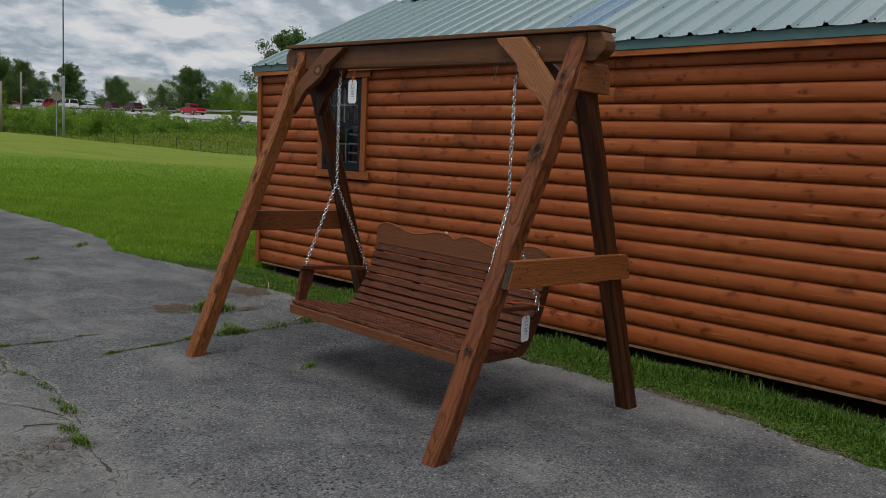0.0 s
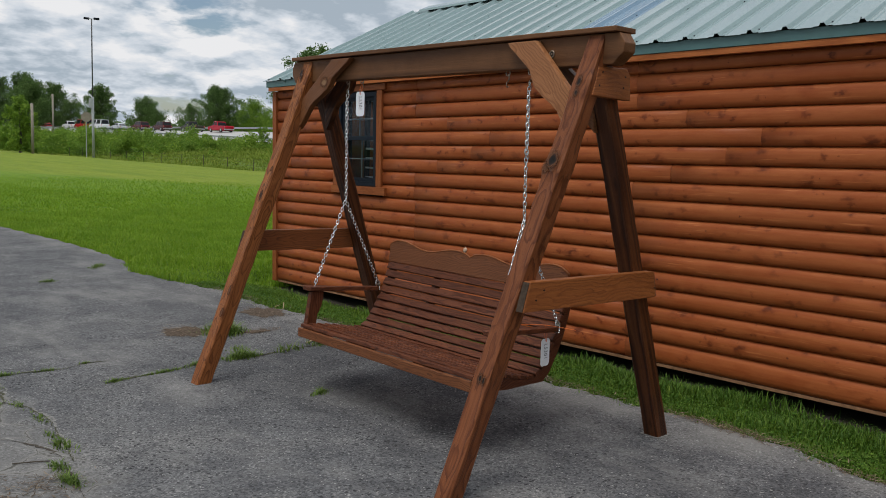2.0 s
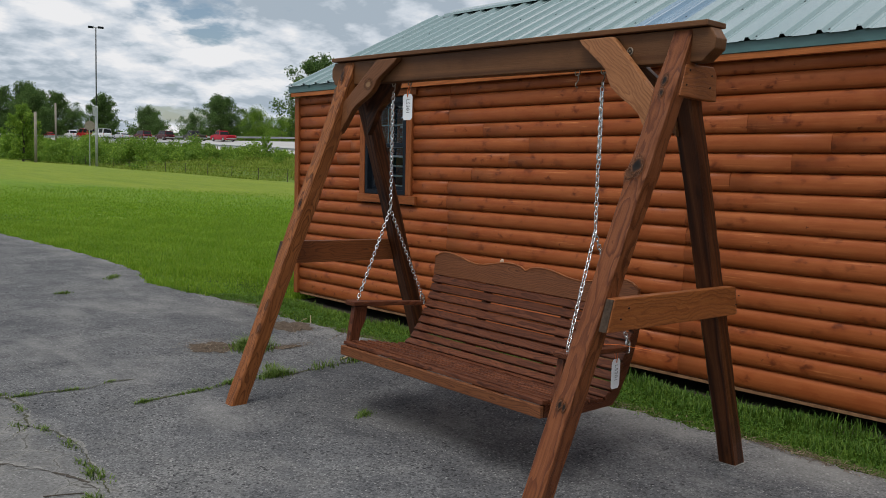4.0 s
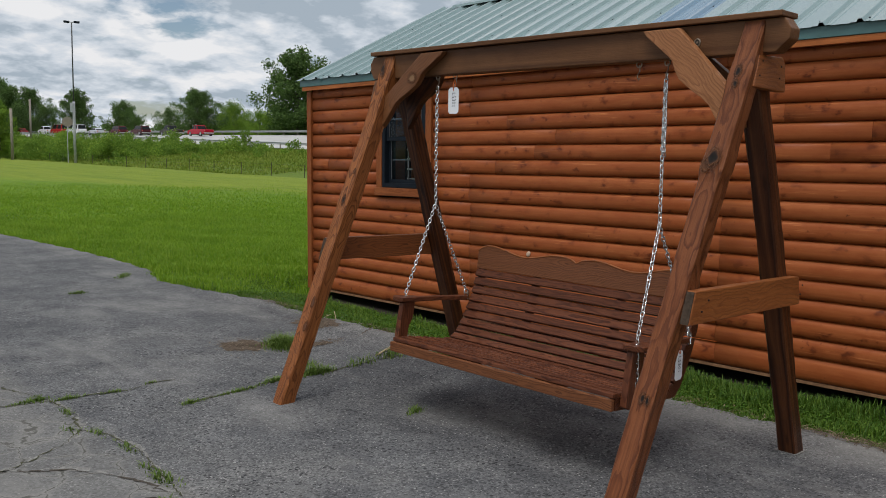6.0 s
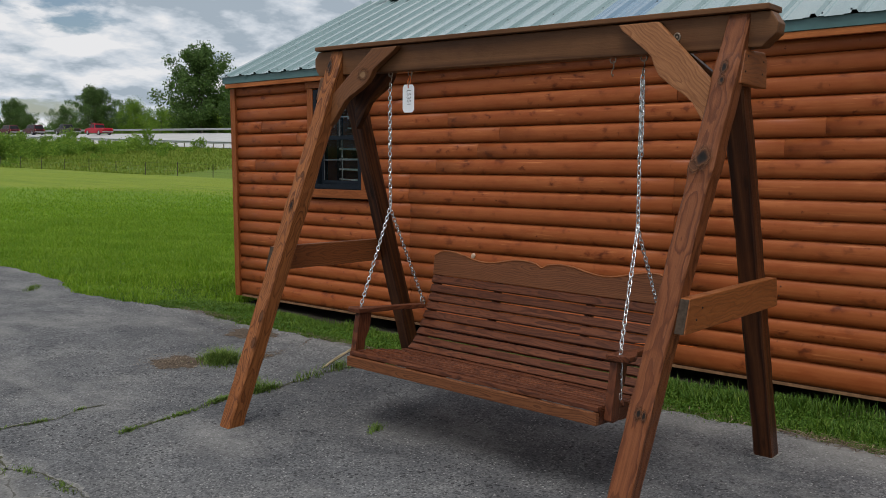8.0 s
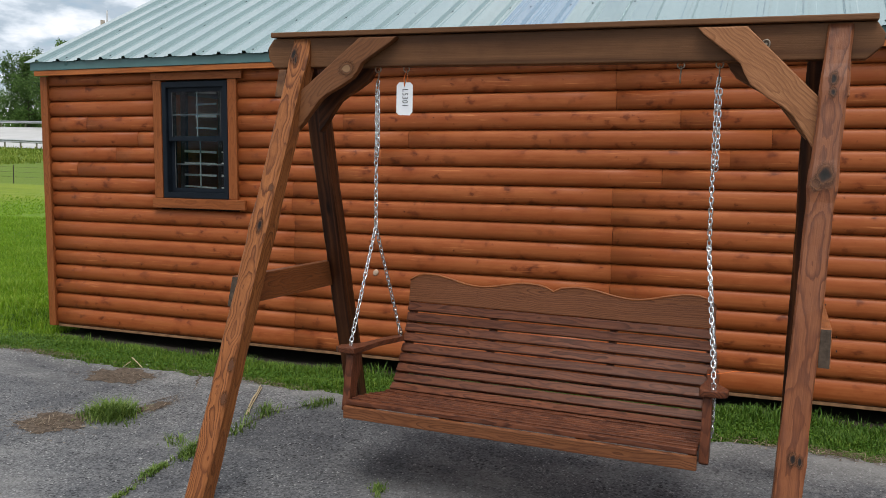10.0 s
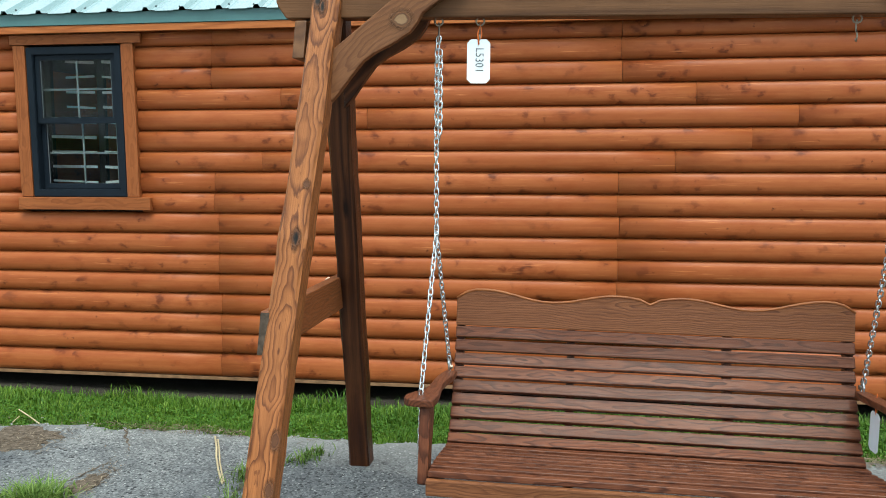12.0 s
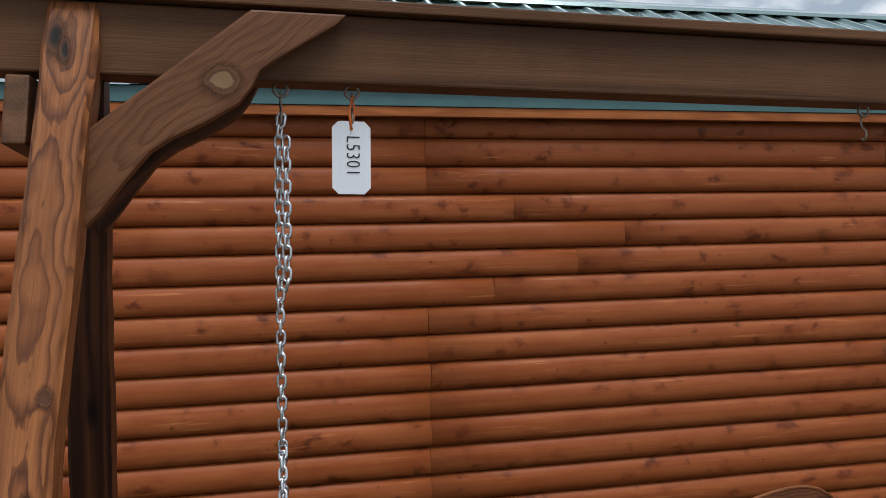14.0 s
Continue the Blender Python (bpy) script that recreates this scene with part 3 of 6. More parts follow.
# ---- builders ----
def thing(name, at, label, category, group="", kind=""):
    ob = new(name)
    ob.empty_display_size = 0.1
    ob.matrix_basis = Matrix.Translation(at)
    return tagged(ob, label, category, group, kind)


def rest_of(ob):
    m = ob.matrix_basis.copy()
    while ob.parent:
        ob = ob.parent
        m = ob.matrix_basis @ m
    return m


def basis(axis, at):
    """A pose at a point with x along axis and z as far up as can be."""
    x = Vector(axis).normalized()
    ref = Vector((0, 0, 1)) if abs(x.z) < 0.95 else Vector((1, 0, 0))
    y = ref.cross(x).normalized()
    return Matrix.Translation(at) @ Matrix((x, y, x.cross(y))).transposed().to_4x4()


def place(name, mesh, mat, parent, m, label=""):
    ob = new(name, mesh)
    if mat and not mesh.materials:
        mesh.materials.append(mat)
    if parent:
        ob.parent = parent
        m = rest_of(parent).inverted() @ m
    ob.matrix_basis = m
    return tagged(ob, label)


def part(name, bm, mat, parent=None, label="", axis=(0, 1, 0), at=None, smooth=False):
    """Links a bmesh, made in world places, as one mesh with its grain along axis."""
    me = bpy.data.meshes.new(name)
    bmesh.ops.recalc_face_normals(bm, faces=bm.faces)
    if at is None:
        at = sum((v.co for v in bm.verts), Vector()) / len(bm.verts)
    m = basis(axis, at)
    bm.transform(m.inverted())
    for f in bm.faces:
        f.smooth = smooth
    bm.to_mesh(me)
    bm.free()
    return place(name, me, mat, parent, m, label)


def bevelled(bm, w, seg=2):
    bmesh.ops.bevel(bm, geom=list(bm.edges), offset=w, segments=seg, affect="EDGES", profile=0.6)
    return bm


def box(lo, hi, bev=0.004, seg=2):
    bm = bmesh.new()
    lo, hi = Vector(lo), Vector(hi)
    bmesh.ops.create_cube(bm, size=1.0, matrix=Matrix.Translation((lo + hi) / 2) @ Matrix.Diagonal((*(hi - lo), 1)))
    return bevelled(bm, bev, seg) if bev else bm


def bar(a, b, w, h, bev=0.004, up=None):
    """A squared length of timber from a to b, w wide and h high."""
    a, b = Vector(a), Vector(b)
    m = basis(b - a, (a + b) / 2)
    bm = bmesh.new()
    bmesh.ops.create_cube(bm, size=1.0, matrix=m @ Matrix.Diagonal(((b - a).length, w, h, 1)))
    return bevelled(bm, bev) if bev else bm


def prism(outline, way, bev=0.003):
    """A flat outline of points pushed along way, edges eased."""
    bm = bmesh.new()
    f = bm.faces.new([bm.verts.new(p) for p in outline])
    out = bmesh.ops.extrude_face_region(bm, geom=[f])
    bmesh.ops.translate(bm, verts=[v for v in out["geom"] if isinstance(v, bmesh.types.BMVert)], vec=way)
    bmesh.ops.recalc_face_normals(bm, faces=bm.faces)
    if bev:
        rim = [e for e in bm.edges if len(e.link_faces) == 2 and e.calc_face_angle(0) > 0.5]
        bmesh.ops.bevel(bm, geom=rim, offset=bev, segments=2, affect="EDGES", profile=0.6)
    return bm


def post(foot, top, wx, wy, seed, bev=0.009, n=40, wob=0.0034, swell=()):
    """A rough-sawn post cut level at both ends, edges chamfered and a little wavy."""
    bm = bmesh.new()
    foot, top = Vector(foot), Vector(top)
    c = bev
    sec = [(-wx / 2 + c, -wy / 2), (wx / 2 - c, -wy / 2), (wx / 2, -wy / 2 + c), (wx / 2, wy / 2 - c),
           (wx / 2 - c, wy / 2), (-wx / 2 + c, wy / 2), (-wx / 2, wy / 2 - c), (-wx / 2, -wy / 2 + c)]
    rings = []
    for i in range(n + 1):
        p = foot.lerp(top, i / n)
        ring = []
        for k, (x, y) in enumerate(sec):
            d = noise.noise(Vector((i * 0.55, k * 3.1, seed * 7.7))) * wob
            d2 = noise.noise(Vector((i * 0.16, k // 2 * 2.3, seed * 3.3 + 50))) * wob * 1.4
            d3 = sum(h * math.exp(-((i / n - f) / w) ** 2) for f, h, w in swell)
            ring.append(bm.verts.new(p + Vector((x * (1 + (d + d2 + d3) / wx * 2), y * (1 + (d - d2 + d3 * 0.8) / wy * 2), 0))))
        rings.append(ring)
    for a, b in zip(rings, rings[1:]):
        for k in range(8):
            bm.faces.new((a[k], a[(k + 1) % 8], b[(k + 1) % 8], b[k]))
    bm.faces.new(rings[0][::-1])
    bm.faces.new(rings[-1])
    return bm


def tube(points, r, n=8, closed=False):
    """A round rod along points."""
    bm = bmesh.new()
    pts = [Vector(p) for p in points]
    rings = []
    for i, p in enumerate(pts):
        if closed:
            d = pts[(i + 1) % len(pts)] - pts[i - 1]
        else:
            d = pts[min(i + 1, len(pts) - 1)] - pts[max(i - 1, 0)]
        m = basis(d, p)
        rings.append([bm.verts.new(m @ Vector((0, r * math.cos(a * math.tau / n), r * math.sin(a * math.tau / n)))) for a in range(n)])
    pairs = list(zip(rings, rings[1:])) + ([(rings[-1], rings[0])] if closed else [])
    for a, b in pairs:
        best = min(range(n), key=lambda s: sum((a[k].co - b[(k + s) % n].co).length for k in range(n)))
        for k in range(n):
            bm.faces.new((a[k], a[(k + 1) % n], b[(k + 1 + best) % n], b[(k + best) % n]))
    if not closed:
        bm.faces.new(rings[0][::-1])
        bm.faces.new(rings[-1])
    return bm


def mesh_np(name, verts, faces, smooth=False):
    """A mesh from arrays: all faces with the same number of corners."""
    me = bpy.data.meshes.new(name)
    faces = np.asarray(faces, dtype=np.int32)
    k = faces.shape[1]
    me.vertices.add(len(verts))
    me.vertices.foreach_set("co", np.asarray(verts, dtype=np.float32).ravel())
    me.loops.add(faces.size)
    me.loops.foreach_set("vertex_index", faces.ravel())
    me.polygons.add(len(faces))
    me.polygons.foreach_set("loop_start", np.arange(0, faces.size, k, dtype=np.int32))
    me.polygons.foreach_set("use_smooth", np.full(len(faces), smooth))
    me.update(calc_edges=True)
    return me


# ---- ground ----
def lot_edge(y):
    """Where the paved lot ends against the grass."""
    base = np.interp(y, (-40, 0.6, 1.4, 1.7, 2.07, 2.45, 2.86, 3.14, 3.42, 4.5, 5.66, 6.1, 6.6, 7.25, 7.93, 8.6, 9.3, 9.75, 10.6, 11.6, 13.0, 16.0, 30, 120),
                     (4.3, 4.30, 4.38, 4.45, 4.545, 4.59, 4.58, 4.545, 4.52, 4.48, 4.42, 4.43, 4.41, 4.34, 4.44, 4.30, 4.20, 4.18, 4.45, 4.51, 4.50, 4.32, 4.2, 3.5))
    return base + 0.018 * np.sin(y * 9.7) + 0.014 * np.sin(y * 23.0 + 2) + 0.008 * np.sin(y * 51.0)


def road_near_z(y):
    return np.clip(0.95 + (y - 62) * 0.0125, 0.3, 2.8)


def ground_z(x, y):
    """Lot and lawn are level; a shallow fall to the cabin, a bank up to the highway."""
    z = np.full(np.broadcast(x, y).shape, -0.025)
    z = z - np.interp(y, (3.2, 6.5), (0.04, 0.125)) * np.clip((x - 4.55) / 0.75, 0, 1) * (x < 12) * np.clip((9.6 - y) / 0.8, 0, 1)
    z = z - 0.35 * np.exp(-((x - 29) / 3.0) ** 2)
    near = road_near_z(y) - 0.12
    z = np.where(x > 32, z + (near - z) * np.clip((x - 32) / 25.5, 0, 1) ** 1.3, z)
    z = np.where(x > 57.5, near + (3.15 - near) * np.clip((x - 57.5) / 18.0, 0, 1), z)
    z = np.where(x > 78, 3.15 - 1.2 * np.clip((x - 78) / 20, 0, 1), z)
    return z + 0.02 * np.sin(x * 0.7 + y * 0.4) * np.clip((np.hypot(x, y) - 12) / 10, 0, 1)


def build_ground():
    xs = np.unique(np.concatenate([np.array([-3000, -800, -200, -60, -20, 0, 3, 3.6]), np.arange(4.0, 6.2, 0.12), np.arange(6.5, 24, 1.5),
                                   np.arange(24, 100, 1.5), np.array([120, 180, 300, 700, 3000])]))
    ys = np.unique(np.concatenate([np.array([-3000, -800, -200, -60, -20, -8]), np.arange(-4, 14, 0.4), np.arange(14, 120, 3.0),
                                   np.arange(120, 420, 12.0), np.array([600, 1200, 3000])]))
    X, Y = np.meshgrid(xs, ys, indexing="ij")
    Z = ground_z(X, Y)
    v = np.stack([X, Y, Z], -1).reshape(-1, 3)
    nx, ny = len(xs), len(ys)
    i = (np.arange(nx - 1)[:, None] * ny + np.arange(ny - 1)[None]).ravel()
    f = np.stack([i, i + ny, i + ny + 1, i + 1], -1)
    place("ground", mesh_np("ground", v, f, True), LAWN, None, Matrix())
    tagged(bpy.data.objects["ground"], "mown green lawn rising to a highway bank", "ground", kind="structure")


def build_lot():
    ys = np.unique(np.concatenate([np.arange(-40, -2, 2.0), np.arange(-2, 20, 0.04), np.arange(20, 121, 1.0)]))
    e = lot_edge(ys)
    rows = []
    for x in (-70.0, -10.0, 0.0, 2.0, 3.4):
        rows.append(np.stack([np.full_like(ys, x), ys, np.zeros_like(ys)], -1))
    rows.append(np.stack([e - 0.03, ys, np.zeros_like(ys)], -1))
    rows.append(np.stack([e, ys, np.full_like(ys, -0.008)], -1))
    rows.append(np.stack([e + 0.012, ys, np.full_like(ys, -0.06)], -1))
    v = np.stack(rows, 0)
    nx, ny = v.shape[:2]
    i = (np.arange(nx - 1)[:, None] * ny + np.arange(ny - 1)[None]).ravel()
    f = np.stack([i, i + ny, i + ny + 1, i + 1], -1)
    ob = place("pavement", mesh_np("pavement", v.reshape(-1, 3), f), ASPHALT, None, Matrix())
    tagged(ob, "worn grey asphalt lot with cracks and weeds", "pavement", kind="structure")
    return ob


def blades(name, xy, z0, h, w, mat, label, lean=0.35, seed=1, category="grass"):
    """Many grass blades, each two bent quads drawn to a point."""
    r = np.random.default_rng(seed)
    n = len(xy)
    a = r.uniform(0, math.tau, n)
    hh, ww = h * r.uniform(0.45, 1.25, n), w * r.uniform(0.7, 1.3, n)
    d = np.stack([np.cos(a), np.sin(a)], -1)
    side = np.stack([-d[:, 1], d[:, 0]], -1) * ww[:, None] / 2
    ln = lean * hh * r.uniform(0.2, 1.6, n)
    base = np.concatenate([xy, z0[:, None]], 1)

    def lift(off2, off, z):
        p = base.copy()
        p[:, :2] += off2 + d * off[:, None]
        p[:, 2] += z
        return p

    zero = np.zeros(n)
    p0, p1 = lift(-side, zero, zero), lift(side, zero, zero)
    p2, p3 = lift(side * 0.8, ln * 0.3, hh * 0.6), lift(-side * 0.8, ln * 0.3, hh * 0.6)
    p4 = lift(side * 0, ln, hh)
    v = np.stack([p0, p1, p2, p3, p4], 1).reshape(-1, 3)
    b = np.arange(n)[:, None] * 5
    f = np.concatenate([b + np.array([0, 1, 2]), b + np.array([0, 2, 3]), b + np.array([3, 2, 4])], 0)
    ob = place(name, mesh_np(name, v, f), mat, None, Matrix())
    return tagged(ob, label, category, kind="stuff")


def scatter(r, n, x0, x1, y0, y1):
    return np.stack([r.uniform(x0, x1, n), r.uniform(y0, y1, n)], -1)


def build_grass():
    r = np.random.default_rng(5)
    # strip along the cabin
    p = scatter(r, 240000, 4.0, 5.9, -0.5, 9.3)
    ragged = 0.05 * np.sin(p[:, 1] * 7.3 + 2.0 * np.sin(p[:, 1] * 3.1)) * np.sin(p[:, 1] * 2.2 + 0.6)
    thick = 0.5 + 0.5 * np.sin(p[:, 0] * 9 + 2.5 * np.sin(p[:, 1] * 3.7)) * np.sin(p[:, 1] * 6.1 + 2.0 * np.sin(p[:, 0] * 5))
    inside = (r.random(len(p)) < 0.35 + 0.65 * thick) & (p[:, 0] > lot_edge(p[:, 1]) - 0.01 + ragged + 0.045 * r.standard_normal(len(p))) & ((p[:, 0] < np.interp(p[:, 1], (3.5, 6.0), (5.36, 5.27)) + 0.06 * r.standard_normal(len(p))) | (p[:, 1] > 8.75))
    p = p[inside]
    z = ground_z(p[:, 0], p[:, 1])
    tall = 0.026 + 0.022 * np.clip((p[:, 0] - 4.6) / 0.6, 0, 1) * np.clip((9.0 - p[:, 1]) / 1.0, 0.2, 1)
    tall = tall + 0.016 * np.clip((p[:, 0] - 5.05) / 0.2, 0, 1) * np.clip((8.5 - p[:, 1]) / 2.0, 0, 1)
    tall = tall * (0.55 + 0.8 * np.sin(p[:, 0] * 5 + 1.7 * np.sin(p[:, 1] * 2.3)) ** 2)
    # yellower grass towards the lawn and along the paving
    pale = r.random(len(p)) < 0.10 + 0.58 * np.clip((p[:, 1] - 3.1 - 2.4 * (p[:, 0] - 4.75)) / 2.2, 0, 1)
    blades("cabin_grass", p[~pale], z[~pale], tall[~pale], 0.006, GRASS, "green uncut grass strip along the cabin wall", 0.5, 2)
    blades("corner_grass", p[pale], z[pale], tall[pale], 0.006, GRASS_PALE, "yellow-green uncut grass beside the cabin", 0.5, 6)
    # low broad leaves among the blades
    q = p[r.random(len(p)) < 0.42]
    n = len(q)
    c = np.concatenate([q, (ground_z(q[:, 0], q[:, 1]) + r.uniform(0.006, 0.036, n))[:, None]], 1)
    a = r.uniform(0, math.tau, n)
    d = np.stack([np.cos(a), np.sin(a), r.uniform(-0.5, 0.5, n)], -1) * r.uniform(0.004, 0.010, n)[:, None]
    e = np.stack([-np.sin(a), np.cos(a), r.uniform(-0.4, 0.4, n)], -1) * r.uniform(0.003, 0.007, n)[:, None]
    v = np.stack([c - d, c + e, c + d, c - e], 1).reshape(-1, 3)
    ob = place("clover", mesh_np("clover", v, np.arange(n)[:, None] * 4 + np.arange(4)), CLOVER, None, Matrix())
    tagged(ob, "low green clover leaves in the grass strip", "clover", kind="stuff")
    # lawn, thinning with distance
    p = scatter(r, 230000, 4.0, 13.0, 8.6, 18.0)
    p = p[(p[:, 0] > lot_edge(p[:, 1]) + 0.03 * r.standard_normal(len(p)))]
    p = p[(p[:, 0] < 9.0) | (r.random(len(p)) < 0.55)]
    blades("lawn_grass", p, ground_z(p[:, 0], p[:, 1]), 0.06 * (0.7 + 0.6 * np.sin(p[:, 0] * 2.1 + np.sin(p[:, 1] * 1.9)) ** 2), 0.009, MOWN, "short mown bright green lawn grass", 0.6, 3)
    p = scatter(r, 230000, 3.4, 20.0, 18.0, 42.0)
    p = p[(p[:, 0] > lot_edge(p[:, 1]) + 0.05 * r.standard_normal(len(p)))]
    p = p[p[:, 0] + 0.3 * (p[:, 1] - 30) < 13.0 + 0.8 * np.sin(p[:, 1] * 0.7) + 3.2 * r.standard_normal(len(p))]
    p = p[r.random(len(p)) < np.clip((36 - np.hypot(p[:, 0], p[:, 1])) / 16, 0, 1)]
    blades("far_lawn_grass", p, ground_z(p[:, 0], p[:, 1]), np.full(len(p), 0.038), 0.02, MOWN, "short mown green lawn further off", 0.6, 4)


def tuft(name, x, y, rx, ry, n, h, seed, label, turn=0.0):
    x, y, rx, ry, h = x - 0.03, y - 0.015, rx * 0.75, ry * 0.75, h * 0.6
    r = np.random.default_rng(seed)
    q = r.standard_normal((n, 2)) * 0.5
    c, s = math.cos(turn), math.sin(turn)
    q = q * (rx, ry)
    p = np.stack([x + q[:, 0] * c - q[:, 1] * s, y + q[:, 0] * s + q[:, 1] * c], -1)
    near = np.exp(-(q[:, 0] / rx) ** 2 - (q[:, 1] / ry) ** 2)
    blades(name, p, np.full(n, -0.002), h * (0.4 + 0.8 * near), 0.006, WEED, label, 1.1, seed + 10, "weed")


def ribbon(name, pts, w, mat, label, z=0.003, seed=1, step=0.022):
    """A ragged crack in the paving along points."""
    r = random.Random(seed)
    verts = []
    for (x0, y0), (x1, y1) in zip(pts, pts[1:]):
        n = max(2, int(math.hypot(x1 - x0, y1 - y0) / step))
        for i in range(n):
            f = i / n
            verts.append((x0 + (x1 - x0) * f + r.gauss(0, 0.006), y0 + (y1 - y0) * f + r.gauss(0, 0.006)))
    verts.append(pts[-1])
    v, faces = [], []
    for i, (x, y) in enumerate(verts):
        a, b = verts[max(i - 1, 0)], verts[min(i + 1, len(verts) - 1)]
        d = Vector((b[0] - a[0], b[1] - a[1])).normalized()
        ww = w * r.uniform(0.15, 1.3) * (0.75 + 0.5 * math.sin(i * 0.31 + seed)) * (0.3 if i in (0, len(verts) - 1) else 1)
        v += [(x - d.y * ww, y + d.x * ww, z), (x + d.y * ww, y - d.x * ww, z)]
        if i:
            faces.append((2 * i - 2, 2 * i - 1, 2 * i + 1, 2 * i))
    me = bpy.data.meshes.new(name)
    me.from_pydata(v, [], faces)
    return tagged(place(name, me, mat, None, Matrix()), label, "crack", "cracks in the paving", "structure")


CRACK_A = [(1.55, 6.35), (1.67, 5.92), (1.69, 5.57), (1.60, 5.27), (1.68, 5.15), (1.71, 4.83), (1.66, 4.52), (1.60, 4.15)]
CRACK_E = [(2.22, 5.36), (2.55, 5.39), (2.84, 5.44), (3.10, 5.48), (3.25, 5.41), (3.46, 5.44), (3.69, 5.46), (3.90, 5.47), (4.1, 5.36), (4.3, 5.27)]


def build_cracks():
    for seed, pts, w in ((31, CRACK_A[1:], 0.020), (32, [(1.60, 5.27), (1.456, 5.1), (1.2, 4.95), (0.8, 4.8)], 0.018), (33, [(1.0, 5.0), (1.364, 4.76), (1.477, 4.57), (1.559, 4.38), (1.575, 4.24), (1.545, 4.08), (1.51, 3.86)], 0.018), (34, CRACK_E, 0.014), (35, [(1.60, 5.90), (1.94, 5.86), (2.10, 5.82), (2.30, 5.89)], 0.016)):
        ribbon("crumbled_edge", [(x + 0.012, y + 0.01) for x, y in pts], w, DUST, "pale crumbled asphalt along a crack", 0.0015, seed)
    ribbon("pavement_crack", CRACK_A, 0.007, MOSS, "dark weedy crack winding across the asphalt", seed=1)
    ribbon("pavement_crack", [(1.60, 5.27), (1.456, 5.1), (1.2, 4.95), (0.8, 4.8)], 0.006, MOSS, "narrow dark crack in the asphalt", seed=2)
    ribbon("pavement_crack", [(1.0, 5.0), (1.364, 4.76), (1.477, 4.57), (1.559, 4.38), (1.575, 4.24), (1.545, 4.08), (1.51, 3.86), (1.47, 3.5)], 0.007, SOIL, "narrow dark crack in the asphalt", seed=3)
    ribbon("pavement_crack", [(1.2, 6.0), (1.60, 5.90), (1.744, 5.867), (1.94, 5.86), (2.10, 5.82), (2.30, 5.89), (2.42, 5.86)], 0.008, MOSS, "narrow dark crack in the asphalt", seed=4)
    ribbon("pavement_crack", CRACK_E, 0.012, MOSS, "crack filled with soil and weeds", seed=5)
    ribbon("pavement_crack", [(4.36, 6.3), (4.1, 6.15), (3.75, 6.2), (3.55, 6.35)], 0.006, DIRT, "crack filled with soil and litter", seed=6)
    r = random.Random(4)
    for i in range(1, len(CRACK_A) - 1):
        x, y = CRACK_A[i]
        tuft("crack_weed", x, y + 0.05, 0.04, 0.14, 30 + r.randrange(40), 0.035, 40 + i, "small green weeds in an asphalt crack")
    for x, y, rx, ry, n, h, turn in ((2.30, 5.37, 0.10, 0.03, 120, 0.035, 0.1), (2.62, 5.40, 0.22, 0.03, 190, 0.032, 0.1), (2.93, 5.46, 0.16, 0.04, 240, 0.045, 0.1),
                                     (3.22, 5.45, 0.18, 0.06, 330, 0.085, 0.0), (3.60, 5.46, 0.20, 0.09, 70, 0.09, 0.2), (3.90, 5.50, 0.16, 0.12, 110, 0.10, -0.2),
                                     (4.18, 5.30, 0.20, 0.09, 130, 0.08, -0.4), (3.49, 6.23, 0.19, 0.19, 900, 0.13, 0.6), (3.17, 4.42, 0.10, 0.05, 110, 0.045, 0.3),
                                     (3.19, 9.38, 0.12, 0.07, 120, 0.05, 0.0), (1.66, 4.40, 0.06, 0.14, 110, 0.05, 0.0), (3.28, 5.62, 0.14, 0.08, 60, 0.08, 0.8),
                                     (4.0, 10.2, 0.3, 0.1, 220, 0.05, 0.9), (1.62, 5.95, 0.16, 0.05, 160, 0.035, 0.1),
                                     (1.80, 5.88, 0.13, 0.03, 130, 0.035, 0.0), (2.05, 5.85, 0.14, 0.03, 90, 0.03, -0.1), (2.30, 5.90, 0.06, 0.03, 40, 0.03, 0.3),
                                     (1.55, 4.12, 0.05, 0.10, 90, 0.05, 0.0), (1.53, 3.92, 0.05, 0.12, 150, 0.06, 0.1)):
        tuft("weed_tuft", x, y, rx, ry, n, h, int(x * 100 + y * 10), "leafy green weed tuft growing through the asphalt", turn)


def dirt_patch(x, y, rx, ry, mat, seed, z, label):
    """A thin ragged film of dirt lying on the paving."""
    r = random.Random(seed)
    ph = [r.uniform(0, 6.3) for _ in range(4)]
    n = 64
    ring = []
    for i in range(n):
        a = i * math.tau / n
        q = 1 + 0.16 * math.sin(2 * a + ph[0]) + 0.12 * math.sin(5 * a + ph[1]) + 0.09 * math.sin(11 * a + ph[2]) + r.uniform(-0.07, 0.07)
        ring.append((x + rx * q * math.cos(a), y + ry * q * math.sin(a), z))
    me = bpy.data.meshes.new("dirt_patch")
    me.from_pydata([(x, y, z + 0.004)] + [(x + (p[0] - x) * 0.8, y + (p[1] - y) * 0.8, z + 0.003) for p in ring] + ring, [],
                   [(0, 1 + i, 1 + (i + 1) % n) for i in range(n)] + [(1 + i, 1 + n + i, 1 + n + (i + 1) % n, 1 + (i + 1) % n) for i in range(n)])
    tagged(place("dirt_patch", me, mat, None, Matrix()), label, "dirt", "dirt patches", "structure")


